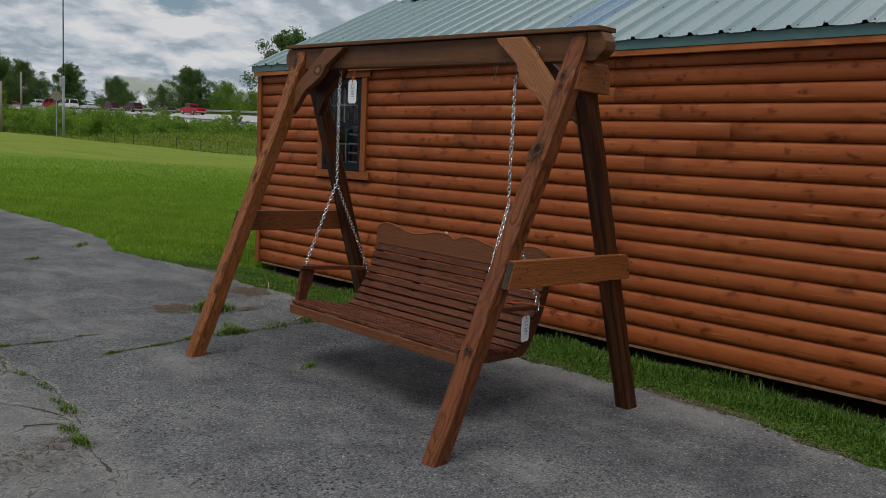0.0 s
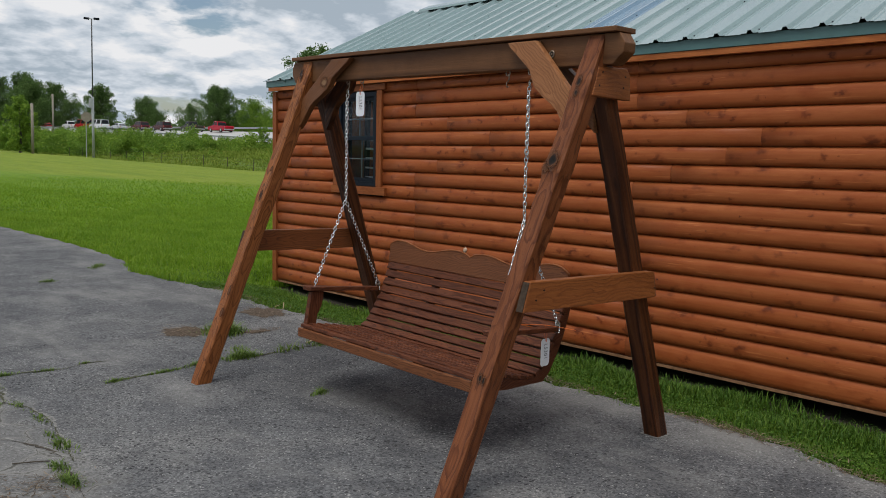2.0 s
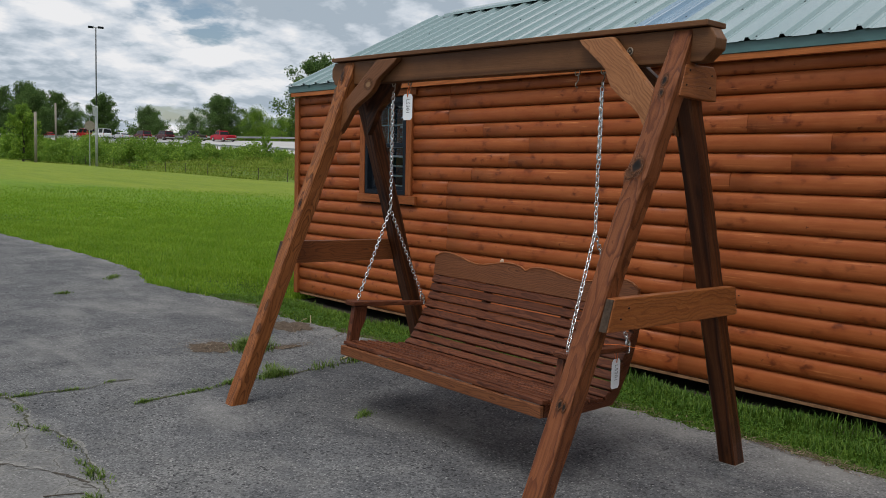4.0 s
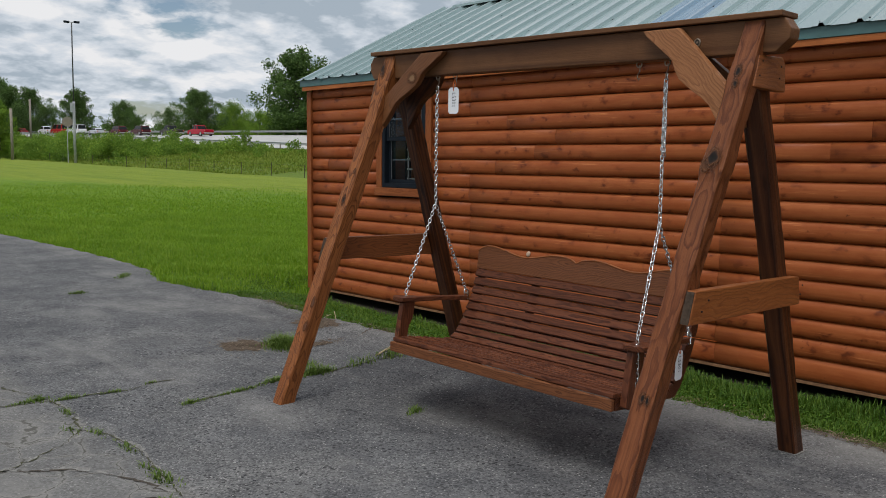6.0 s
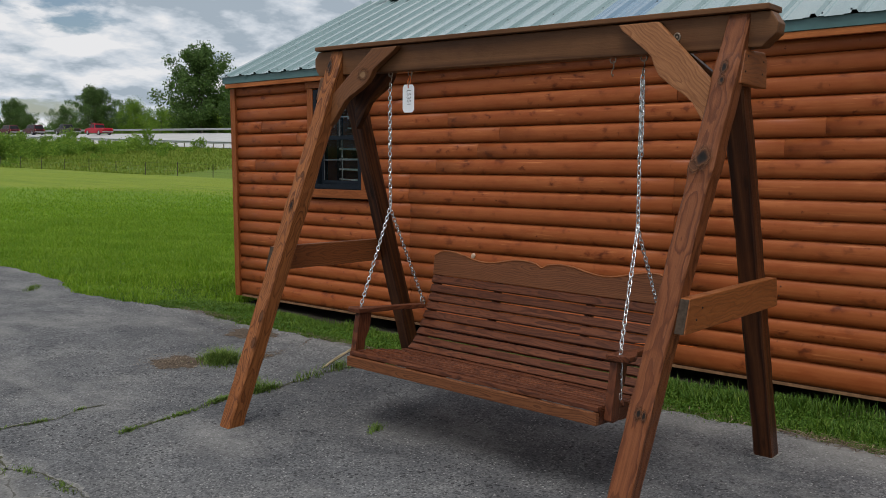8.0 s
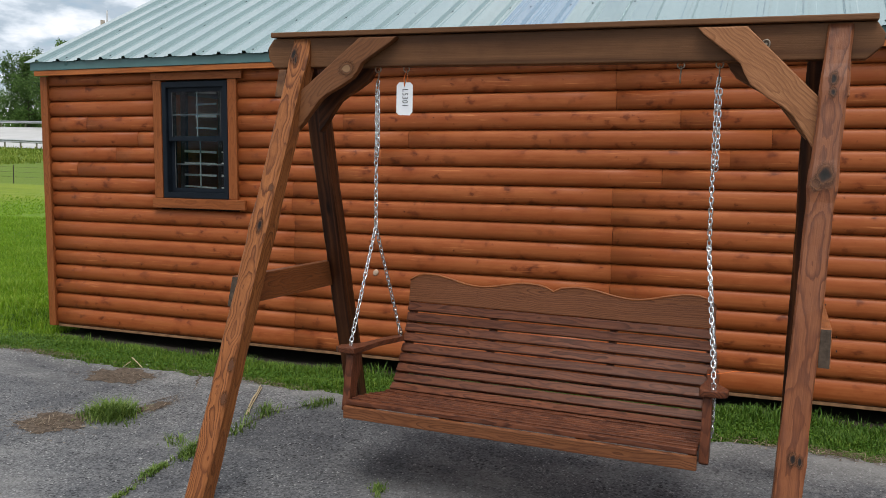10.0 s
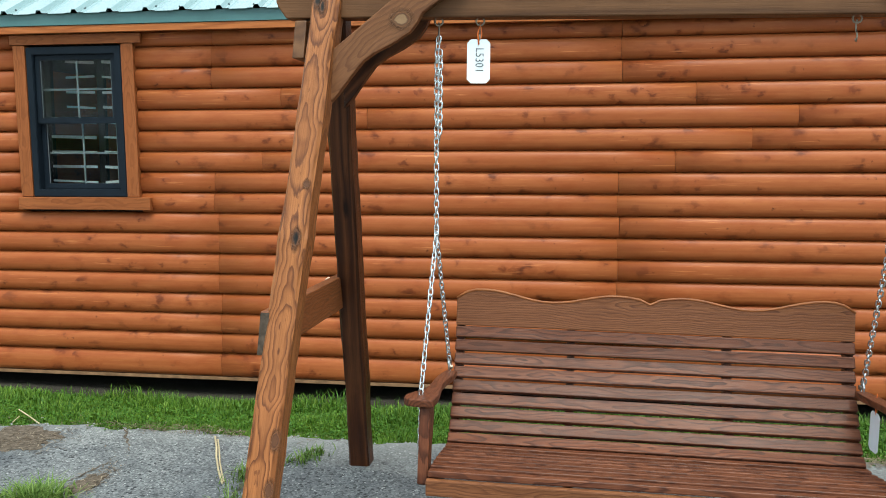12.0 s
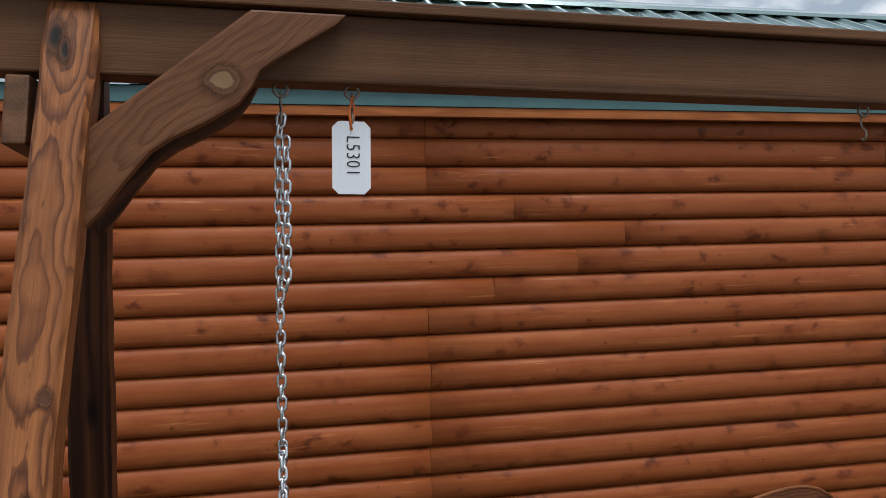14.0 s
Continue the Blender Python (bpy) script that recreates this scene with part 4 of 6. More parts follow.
def build_litter():
    """Brown plant litter, twigs and straw lying on the asphalt."""
    dirt_patch(3.25, 6.42, 0.15, 0.20, DIRT, 3, 0.002, "brown patch of dirt and dead stems")
    dirt_patch(4.16, 6.78, 0.15, 0.25, DIRT, 4, 0.002, "brown patch of dirt at the lawn's edge")
    dirt_patch(3.70, 6.13, 0.13, 0.05, DIRT, 5, 0.002, "brown streak of dirt in the asphalt")
    r = np.random.default_rng(9)
    for x, y, rx, ry, n in ((3.24, 6.42, 0.17, 0.22, 700), (4.15, 6.76, 0.17, 0.30, 420), (3.72, 6.12, 0.24, 0.08, 160), (4.53, 3.9, 0.07, 0.6, 420), (4.57, 2.5, 0.07, 0.55, 700), (4.43, 1.7, 0.06, 0.3, 200), (4.42, 6.0, 0.07, 0.6, 420), (4.40, 7.7, 0.08, 0.5, 420), (1.24, 3.80, 0.22, 0.28, 220), (1.42, 3.95, 0.14, 0.14, 120)):
        p = r.standard_normal((n, 2)) * 0.5 * (rx, ry) + (x, y)
        a, ln = r.uniform(0, math.tau, n), r.uniform(0.004, 0.024, n) * np.where(r.random(n) < 0.04, 2.2, 1)
        d = np.stack([np.cos(a), np.sin(a), r.uniform(-0.1, 0.25, n)], -1) * ln[:, None]
        s = np.stack([-np.sin(a), np.cos(a), np.zeros(n)], -1) * r.uniform(0.0008, 0.0035, n)[:, None]
        c = np.concatenate([p, r.uniform(0.003, 0.012, n)[:, None]], 1)
        v = np.stack([c - d - s, c + d - s * 0.4, c + d + s * 0.4, c - d + s], 1).reshape(-1, 3)
        v[:, 2] = np.maximum(v[:, 2], 0.002)
        f = np.arange(n)[:, None] * 4 + np.arange(4)
        ob = place("plant_litter", mesh_np("plant_litter", v, f), DEBRIS, None, Matrix())
        tagged(ob, "patch of brown dead leaves and stems on asphalt", "litter", kind="stuff")
    for pts, w in (([(4.49, 6.98, 0.03), (4.42, 6.87, 0.02), (4.35, 6.77, 0.012)], 0.0035), ([(4.42, 6.93, 0.02), (4.36, 6.93, 0.005)], 0.0025),
                   ([(4.33, 5.815, 0.012), (4.20, 5.752, 0.009), (4.08, 5.702, 0.010), (3.93, 5.628, 0.007), (3.80, 5.556, 0.006)], 0.005), ([(4.31, 5.792, 0.006), (4.17, 5.726, 0.010), (4.03, 5.664, 0.006), (3.90, 5.600, 0.010), (3.82, 5.556, 0.005)], 0.004)):
        ob = part("dry_stalk", tube(pts, w, 6), STRAW, None, "", (0, 1, 0))
        tagged(ob, "pale dry straw stalk lying on the asphalt", "stalk", "stalks on the lot")
    twig = part("dry_stalk", tube([(1.367, 4.27, 0.006), (1.44, 4.235, 0.008), (1.511, 4.207, 0.006)], 0.003, 6), SKID, None, "", (0, 1, 0))
    tagged(twig, "thin dark twig lying on the asphalt", "stalk", "stalks on the lot")
    # loose stones on the lot
    n = 520
    p = np.stack([r.uniform(0.6, 4.5, n), r.uniform(1.2, 9.5, n)], -1)
    edge = np.stack([lot_edge(r.uniform(1.2, 9, 900)) - np.abs(r.standard_normal(900)) * 0.12, np.zeros(900)], -1)
    edge[:, 1] = r.uniform(1.2, 9, 900)
    edge[:, 0] = lot_edge(edge[:, 1]) - np.abs(r.standard_normal(900)) * 0.13
    p = np.concatenate([p, edge])
    n = len(p)
    s = r.uniform(0.003, 0.009, n)
    oct_v = np.array([(1, 0, 0), (0, 1, 0), (-1, 0, 0), (0, -1, 0), (0, 0, 0.8), (0, 0, -0.3)], float)
    oct_f = np.array([(0, 1, 4), (1, 2, 4), (2, 3, 4), (3, 0, 4), (1, 0, 5), (2, 1, 5), (3, 2, 5), (0, 3, 5)])
    a = r.uniform(0, math.tau, n)
    ca, sa = np.cos(a)[:, None], np.sin(a)[:, None]
    v = oct_v[None] * s[:, None, None] * r.uniform(0.6, 1.3, (n, 6, 1))
    v = np.stack([v[..., 0] * ca - v[..., 1] * sa, v[..., 0] * sa + v[..., 1] * ca, v[..., 2]], -1)
    v[..., :2] += p[:, None]
    f = (np.arange(n)[:, None, None] * 6 + oct_f).reshape(-1, 3)
    ob = place("loose_gravel", mesh_np("loose_gravel", v.reshape(-1, 3), f), plain("pale_chippings", (0.25, 0.245, 0.235), 0.9, 0, 0.4, 30.0), None, Matrix())
    tagged(ob, "loose pale stone chips on the asphalt", "gravel", kind="stuff")


# ---- cabin ----
WX, Y0, Y1 = 5.445, -2.4, 8.697
PITCH, TOP = 0.1260, 2.0545
EAVE_X, EAVE_Z, RIDGE_X, RIDGE_Z = 5.355, 2.255, 7.42, 3.265
LEAN_Y = -0.0165  # the cabin stands a little out of level, higher towards low y
BACK_X = 2 * RIDGE_X - WX
WIN = (6.807, 7.435, 1.144, 2.061)


def log_profile(h):
    """Half-round face of a siding board, lowest point first; (out, up)."""
    return [(0.0, 0.0), (-0.014, 0.0025), (-0.025, 0.010), (-0.032, 0.026), (-0.0345, 0.050), (-0.034, 0.074), (-0.030, 0.096), (-0.021, 0.112), (-0.007, 0.1235), (0.012, h), (0.03, h), (0.03, 0.0)]


LOG_CACHE = {}


def log_board(y0, y1, z, h, parent):
    n = round((y1 - y0) * 200)
    key = (n, round(h, 3))
    if key not in LOG_CACHE:
        bm = bmesh.new()
        L = n / 200
        prof = [(o, u * h / PITCH if u < h else h) for o, u in log_profile(PITCH)]
        k = len(prof)
        segs = max(2, int(L / 0.35))
        rings = []
        for i in range(segs + 1):
            x = -L / 2 + 0.0008 + (L - 0.0016) * i / segs
            rings.append([bm.verts.new((x, -o + 0.0015 * noise.noise(Vector((x * 1.7 + n, j * 0.6, 3.0))), u - h / 2)) for j, (o, u) in enumerate(prof)])
        for a, b in zip(rings, rings[1:]):
            for j in range(k):
                f = bm.faces.new((a[j], a[(j + 1) % k], b[(j + 1) % k], b[j]))
                f.smooth = j < 9
        bm.faces.new(rings[0][::-1])
        bm.faces.new(rings[-1])
        bmesh.ops.recalc_face_normals(bm, faces=bm.faces)
        me = bpy.data.meshes.new("log_board")
        bm.to_mesh(me)
        bm.free()
        LOG_CACHE[key] = me
    m = Matrix.Translation((WX + 0.018, (y0 + y1) / 2, z + h / 2)) @ pose(0, 0, 0, 0, 0, 90)
    place("log_board", LOG_CACHE[key], LOG, parent, m)


def build_cabin():
    cabin = thing("log_cabin", (WX, (Y0 + Y1) / 2, 0), "orange-stained log-sided cabin with a ribbed metal roof", "cabin")
    X = WX + 0.05
    # walls behind the siding: the front one has the window's opening
    y0, y1, z0, z1 = WIN
    bm = bmesh.new()
    for lo, hi in (((X, Y0, 0.012), (X + 0.1, y0, 2.2)), ((X, y1, 0.012), (X + 0.1, Y1, 2.2)), ((X, y0, 0.012), (X + 0.1, y1, z0)), ((X, y0, z1), (X + 0.1, y1, 2.2))):
        bmesh.ops.create_cube(bm, size=1, matrix=Matrix.Translation((Vector(lo) + Vector(hi)) / 2) @ Matrix.Diagonal((*(Vector(hi) - Vector(lo)), 1)))
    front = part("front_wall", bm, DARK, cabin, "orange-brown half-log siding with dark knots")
    for y, name in ((Y0, "gable_wall"), (Y1 - 0.1, "gable_wall")):
        out = [(X + 0.1, y, -0.02), (BACK_X, y, -0.02), (BACK_X, y, 2.2), (RIDGE_X, y, RIDGE_Z - 0.06), (X + 0.1, y, 2.26)]
        part(name, prism(out, (0, 0.1, 0), 0), LOG, cabin, axis=(1, 0, 0))
    part("back_wall", box((BACK_X, Y0, -0.02), (BACK_X + 0.1, Y1, 2.25), 0), LOG, cabin)
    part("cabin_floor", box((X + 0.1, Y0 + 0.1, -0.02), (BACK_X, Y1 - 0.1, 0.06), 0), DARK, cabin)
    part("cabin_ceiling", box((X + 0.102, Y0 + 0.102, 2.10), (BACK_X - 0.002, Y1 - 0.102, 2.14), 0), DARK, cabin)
    part("corner_trim", box((WX - 0.034, Y1 - 0.07, 0.0), (WX + 0.03, Y1 + 0.004, 2.137), 0.004), TRIM, cabin, axis=(0, 0, 1))
    part("corner_trim", box((WX + 0.032, Y1 - 0.002, 0.0), (WX + 0.13, Y1 + 0.03, 2.137), 0.004), TRIM, cabin, axis=(0, 0, 1))
    for x in (WX + 0.45, RIDGE_X, BACK_X - 0.4):
        part("skid", box((x, Y0 + 0.1, -0.20), (x + 0.14, Y1 - 0.15, -0.022), 0.01), SKID, cabin)
    # siding boards, course by course
    r = random.Random(3)
    rows = [(TOP - PITCH * (k + 1), PITCH) for k in range(16)] + [(TOP, 0.092)]
    for k, (z, h) in enumerate(rows):
        if k == 15:
            h, z = h + z - 0.014, 0.014
        first = (3.825, 3.825, 3.40, 2.87, 3.10, 5.93, 3.82, 3.83)[k % 8] if k < 8 else 3.822
        cuts = [c for c in (first + 2.41 * i for i in range(-4, 4)) if Y0 + 0.3 < c < Y1 - 0.35]
        spans = [Y0] + [c + r.uniform(-0.01, 0.01) for c in cuts] + [Y1 - 0.068]
        for a, b in zip(spans, spans[1:]):
            if z + h < z0 - 0.075 or z > z1 + 0.070 or b < y0 - 0.07 or a > y1 + 0.07:
                log_board(a, b, z, h, front)
            else:
                if a < y0 - 0.09:
                    log_board(a, y0 - 0.082, z, h, front)
                if b > y1 + 0.09:
                    log_board(y1 + 0.082, b, z, h, front)
    part("sill_edge", box((WX - 0.004, Y0, -0.008), (WX + 0.046, Y1 - 0.072, 0.0125), 0.002), RAW_PINE, front, "bare pale lower edge under the siding")
    # eave
    part("eave_trim", box((EAVE_X + 0.012, Y0 - 0.05, 2.138), (EAVE_X + 0.05, Y1 + 0.02, 2.180), 0.003), TRIM_PALE, cabin)
    part("soffit", box((EAVE_X + 0.05, Y0 - 0.05, 2.150), (X + 0.02, Y1 + 0.02, 2.172), 0.002), TRIM, cabin)
    part("fascia", box((EAVE_X + 0.006, Y0 - 0.05, 2.182), (EAVE_X + 0.03, Y1 + 0.055, EAVE_Z - 0.004), 0.002), FASCIA, cabin)
    slope = Vector((RIDGE_X - EAVE_X, 0, RIDGE_Z - EAVE_Z))
    nrm = Vector((-slope.z, 0, slope.x)).normalized()
    # roof deck and ribbed panels
    lo, hi = Vector((EAVE_X + 0.03, Y0 - 0.05, EAVE_Z - 0.02)), Vector((RIDGE_X, Y0 - 0.05, RIDGE_Z - 0.03))
    deck = part("roof_deck", prism([lo, hi, hi - nrm * 0.05, lo - nrm * 0.05], (0, Y1 - Y0 + 0.1, 0), 0), SKID, cabin)
    back = Vector((2 * RIDGE_X - EAVE_X, Y0 - 0.05, EAVE_Z))
    part("rear_roof", prism([hi + nrm * 0, back, back + Vector((0, 0, -0.05)), hi - Vector((0, 0, 0.06))], (0, Y1 - Y0 + 0.1, 0), 0), ROOF, cabin)
    P = 0.2286
    L = slope.length
    ux = slope.normalized()
    first = 6.594

    def panel_mesh(bays, fine):
        bm = bmesh.new()
        prof = [(-0.075, 0.0)]
        for b in range(bays):
            c = b * P
            prof += [(c - 0.062, 0), (c - 0.055, 0.004), (c - 0.022, 0.004), (c - 0.011, 0.023), (c + 0.011, 0.023), (c + 0.022, 0.004), (c + 0.055, 0.004), (c + 0.062, 0)]
            if fine:
                prof += [(c + q, h) for q, h in ((0.078, 0), (0.083, 0.003), (0.088, 0), (0.096, 0), (0.101, 0.003), (0.106, 0), (0.122, 0), (0.127, 0.003), (0.132, 0), (0.140, 0), (0.145, 0.003), (0.150, 0))]
        prof.append((bays * P - 0.075, 0.0))
        lo = [bm.verts.new((-0.014, y, h)) for y, h in prof]
        up = [bm.verts.new((L + 0.0, y, h)) for y, h in prof]
        for i in range(len(prof) - 1):
            bm.faces.new((lo[i], up[i], up[i + 1], lo[i + 1]))
        res = bmesh.ops.extrude_face_region(bm, geom=list(bm.faces))
        bmesh.ops.translate(bm, verts=[v for v in res["geom"] if isinstance(v, bmesh.types.BMVert)], vec=(0, 0, -0.0016))
        bmesh.ops.recalc_face_normals(bm, faces=bm.faces)
        me = bpy.data.meshes.new("roof_panel")
        bm.to_mesh(me)
        bm.free()
        return me

    rot = Matrix((ux, Vector((0, 1, 0)), nrm)).transposed().to_4x4()
    wide, thin, blue = panel_mesh(4, False), panel_mesh(2, False), panel_mesh(2, True)
    b0 = first - 10 * P
    edges = []
    y = b0
    while y > Y0:
        y -= 4 * P
        edges.append((y, wide, ROOF))
    edges.append((b0, blue, ROOF_BLUE))
    y = b0 + 2 * P
    while y + 4 * P - 0.075 < Y1 + 0.11:
        edges.append((y, wide, ROOF))
        y += 4 * P
    while y + 2 * P - 0.075 < Y1 + 0.11:
        edges.append((y, thin, ROOF))
        y += 2 * P
    for y, me, mat in edges:
        place("roof_panel", me, mat, deck, Matrix.Translation((EAVE_X, y, EAVE_Z)) @ rot)
    end_y = y - 0.075
    # screws in rows beside the ribs
    vs, fs = [], []
    for d in (0.05, 0.75, 1.45, 2.15):
        k = 0
        yy = b0 - 20 * P
        while yy < Y1:
            c = Vector((EAVE_X, yy + 0.036 * (1 if k % 2 else -1), EAVE_Z)) + ux * (d + 0.01 * math.sin(k * 3)) + nrm * 0.005
            i = len(vs)
            for a in range(6):
                vs.append(c + ux * 0.007 * math.cos(a * math.tau / 6) + Vector((0, 0.007 * math.sin(a * math.tau / 6), 0)))
            vs.append(c + nrm * 0.007)
            fs += [(i + a, i + (a + 1) % 6, i + 6) for a in range(6)]
            yy += P
            k += 1
    me = bpy.data.meshes.new("roof_screws")
    me.from_pydata(vs, [], fs)
    tagged(place("roof_screws", me, VINYL, deck, Matrix()), "dark roofing screws", kind="stuff")
    cap = [Vector((RIDGE_X - 0.16, Y0 - 0.06, RIDGE_Z - 0.078 + 0.03)), Vector((RIDGE_X - 0.15, Y0 - 0.06, RIDGE_Z - 0.055 + 0.035)), Vector((RIDGE_X - 0.03, Y0 - 0.06, RIDGE_Z + 0.028)), Vector((RIDGE_X, Y0 - 0.06, RIDGE_Z + 0.045)), Vector((RIDGE_X + 0.15, Y0 - 0.06, RIDGE_Z - 0.03)), Vector((RIDGE_X, Y0 - 0.06, RIDGE_Z + 0.012))]
    part("ridge_cap", prism(cap, (0, end_y - Y0 + 0.07, 0), 0), ROOF, cabin)
    rk = [Vector((EAVE_X + 0.01, end_y - 0.005, EAVE_Z - 0.06)), Vector((EAVE_X - 0.005, end_y - 0.005, EAVE_Z - 0.004)), Vector((RIDGE_X, end_y - 0.005, RIDGE_Z - 0.004)), Vector((RIDGE_X, end_y - 0.005, RIDGE_Z - 0.08))]
    part("rake_trim", prism(rk, (0, 0.03, 0), 0.002), FASCIA, cabin)
    build_window(cabin)
    for y, z, w, h in ((5.54, 0.640, 0.020, 0.028),):
        bm = bmesh.new()
        bmesh.ops.create_uvsphere(bm, u_segments=12, v_segments=8, radius=1, matrix=Matrix.Translation((WX - 0.0165, y, z)) @ pose(0, 0, 0, 35) @ Matrix.Diagonal((0.006, w, h, 1)))
        for v in bm.verts:
            v.co.y += 0.004 * noise.noise(v.co * 90)
            v.co.z += 0.006 * noise.noise(v.co * 70 + Vector((3, 0, 0)))
        part("filler_dab", bm, PALE_DAB, front, "small pale dab on the siding", smooth=True)
    c = Matrix.Translation((0, 4.5, 0))
    cabin.matrix_basis = c @ Matrix.Rotation(LEAN_Y, 4, "X") @ c.inverted() @ cabin.matrix_basis


def build_window(cabin):
    y0, y1, z0, z1 = WIN
    x = WX - 0.022
    win = part("window", bevel_frame((x - 0.008, y0, z0), (x + 0.09, y1, z1), 0.045), VINYL, cabin, "charcoal vinyl double-hung window with pale grilles", axis=(0, 0, 1))
    for lo, hi, ax in (((x - 0.012, y0 - 0.082, z0 - 0.002), (x + 0.06, y0 - 0.003, z1 + 0.012), (0, 0, 1)), ((x - 0.012, y1 + 0.003, z0 - 0.002), (x + 0.06, y1 + 0.082, z1 + 0.012), (0, 0, 1)),
                       ((x - 0.016, y0 - 0.135, z1 + 0.014), (x + 0.06, y1 + 0.10, z1 + 0.074), (0, 1, 0)), ((x - 0.022, y0 - 0.155, z0 - 0.082), (x + 0.06, y1 + 0.10, z0 - 0.004), (0, 1, 0))):
        part("casing", box(lo, hi, 0.004), TRIM, win, "orange-brown stained wooden casing", ax)
    zm = (z0 + z1) / 2 + 0.005
    for a, b, dx in ((zm - 0.012, z1 - 0.045, 0.012), (z0 + 0.045, zm + 0.03, 0.042)):
        part("sash", bevel_frame((x + dx, y0 + 0.045, a), (x + dx + 0.028, y1 - 0.045, b), 0.034), VINYL, win, axis=(0, 0, 1))
        pane = part("pane", box((x + dx + 0.010, y0 + 0.075, a + 0.03), (x + dx + 0.016, y1 - 0.075, b - 0.03), 0), GLASS, win, "dark reflective pane")
        pane.visible_shadow = False
        ym = (y0 + y1) / 2
        part("grille", box((x + dx + 0.019, ym - 0.006, a + 0.032), (x + dx + 0.025, ym + 0.006, b - 0.032), 0.001), GRILLE, win, axis=(0, 0, 1))
        part("grille", box((x + dx + 0.0255, y0 + 0.077, (a + b) / 2 - 0.006), (x + dx + 0.031, y1 - 0.077, (a + b) / 2 + 0.006), 0.001), GRILLE, win)
        for yy in (y0 + 0.078, y1 - 0.084):
            part("glazing_bead", box((x + dx + 0.005, yy, a + 0.032), (x + dx + 0.0095, yy + 0.006, b - 0.032), 0.001), GRILLE, win, axis=(0, 0, 1))
    # an added rack behind the glass; pale bars stand in for light between boards
    rack = thing("light_bar_rack", (x + 0.5, 7.30, 0.06), "added dark rack of short pale bars for light between boards, inside the window", "rack")
    for yy in (7.09, 7.272, 7.66):
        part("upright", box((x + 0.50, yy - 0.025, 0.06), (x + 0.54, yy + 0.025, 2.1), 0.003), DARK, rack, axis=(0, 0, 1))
    r = random.Random(8)
    for k in range(17):
        z = 1.968 - 0.1 * k
        for a, b in ((7.115, 7.243), (7.300, 7.505 if k < 4 else 7.625)):
            tip = r.uniform(-0.006, 0.006)
            part("slat", bar((x + 0.48, a, z + tip), (x + 0.48, b, z - tip * 0.6), 0.012, 0.013 + r.uniform(0, 0.008), 0.002), LIGHT_BARS, rack)


def bevel_frame(lo, hi, w):
    """A rectangular frame in the plane across x."""
    bm = bmesh.new()
    (x0, y0, z0), (x1, y1, z1) = lo, hi
    out = [(y0, z0), (y1, z0), (y1, z1), (y0, z1)]
    inn = [(y0 + w, z0 + w), (y1 - w, z0 + w), (y1 - w, z1 - w), (y0 + w, z1 - w)]
    V = {}
    for key, ring in (("o", out), ("i", inn)):
        for x in (x0, x1):
            V[key, x] = [bm.verts.new((x, y, z)) for y, z in ring]
    for k in range(4):
        j = (k + 1) % 4
        for x in (x0, x1):
            bm.faces.new((V["o", x][k], V["o", x][j], V["i", x][j], V["i", x][k]))
        for key in "oi":
            bm.faces.new((V[key, x0][k], V[key, x0][j], V[key, x1][j], V[key, x1][k]))
    bmesh.ops.recalc_face_normals(bm, faces=bm.faces)
    rim = [e for e in bm.edges if e.calc_face_angle(0) > 0.5]
    bmesh.ops.bevel(bm, geom=rim, offset=0.004, segments=2, affect="EDGES")
    return bm


# ---- swing frame ----
CX = 3.432
LEFT_Y, RIGHT_Y = 4.975, 2.700


def knee(side, front):
    """Curved knee brace between a leg and the beam; side +1 at the high-y end."""
    y_leg = LEFT_Y - 0.035 if side > 0 else RIGHT_Y + (-0.028 if front else 0.035)
    shape = [(0.0, -0.250), (0.302, 0.0), (0.485, 0.0), (0.462, -0.022), (0.40, -0.062), (0.345, -0.098), (0.318, -0.118), (0.302, -0.150), (0.278, -0.182),
             (0.215, -0.222), (0.160, -0.250), (0.120, -0.278), (0.075, -0.335), (0.035, -0.390), (0.0, -0.428)]
    k = -1 if front else 1
    out = []
    for a, dz in shape:
        z = 2.019 + dz * (1.22 if front and side < 0 else 1.0)
        x = CX + k * (0.0435 + 0.105 * (2.03 - z))
        out.append((x, y_leg - side * a, z))
    return prism(out, (k * 0.040, 0, 0.0), 0.005)


def eye_bolt(x, y, z, parent, hook):
    ring = [(x, y + 0.014 * math.cos(a), z + 0.014 * math.sin(a)) for a in (i * math.tau / 14 for i in range(14))]
    bolt = part("eye_bolt", tube(ring, 0.0035, 6, True), RUSTY, parent, "weathered steel eye bolt", smooth=True)
    part("shank", tube([(x, y, z + 0.013), (x, y, z + 0.04)], 0.004, 8), RUSTY, bolt, smooth=True)
    s = [(x, y, z - 0.004), (x + 0.008, y, z - 0.012), (x + 0.008, y, z - 0.03), (x + 0.001, y, z - 0.042), (x - 0.008, y, z - 0.048), (x - 0.010, y, z - 0.062 - hook), (x - 0.002, y, z - 0.072 - hook), (x + 0.006, y, z - 0.064 - hook)]
    part("hook", tube(s, 0.0028, 6), RUSTY, bolt, smooth=True)


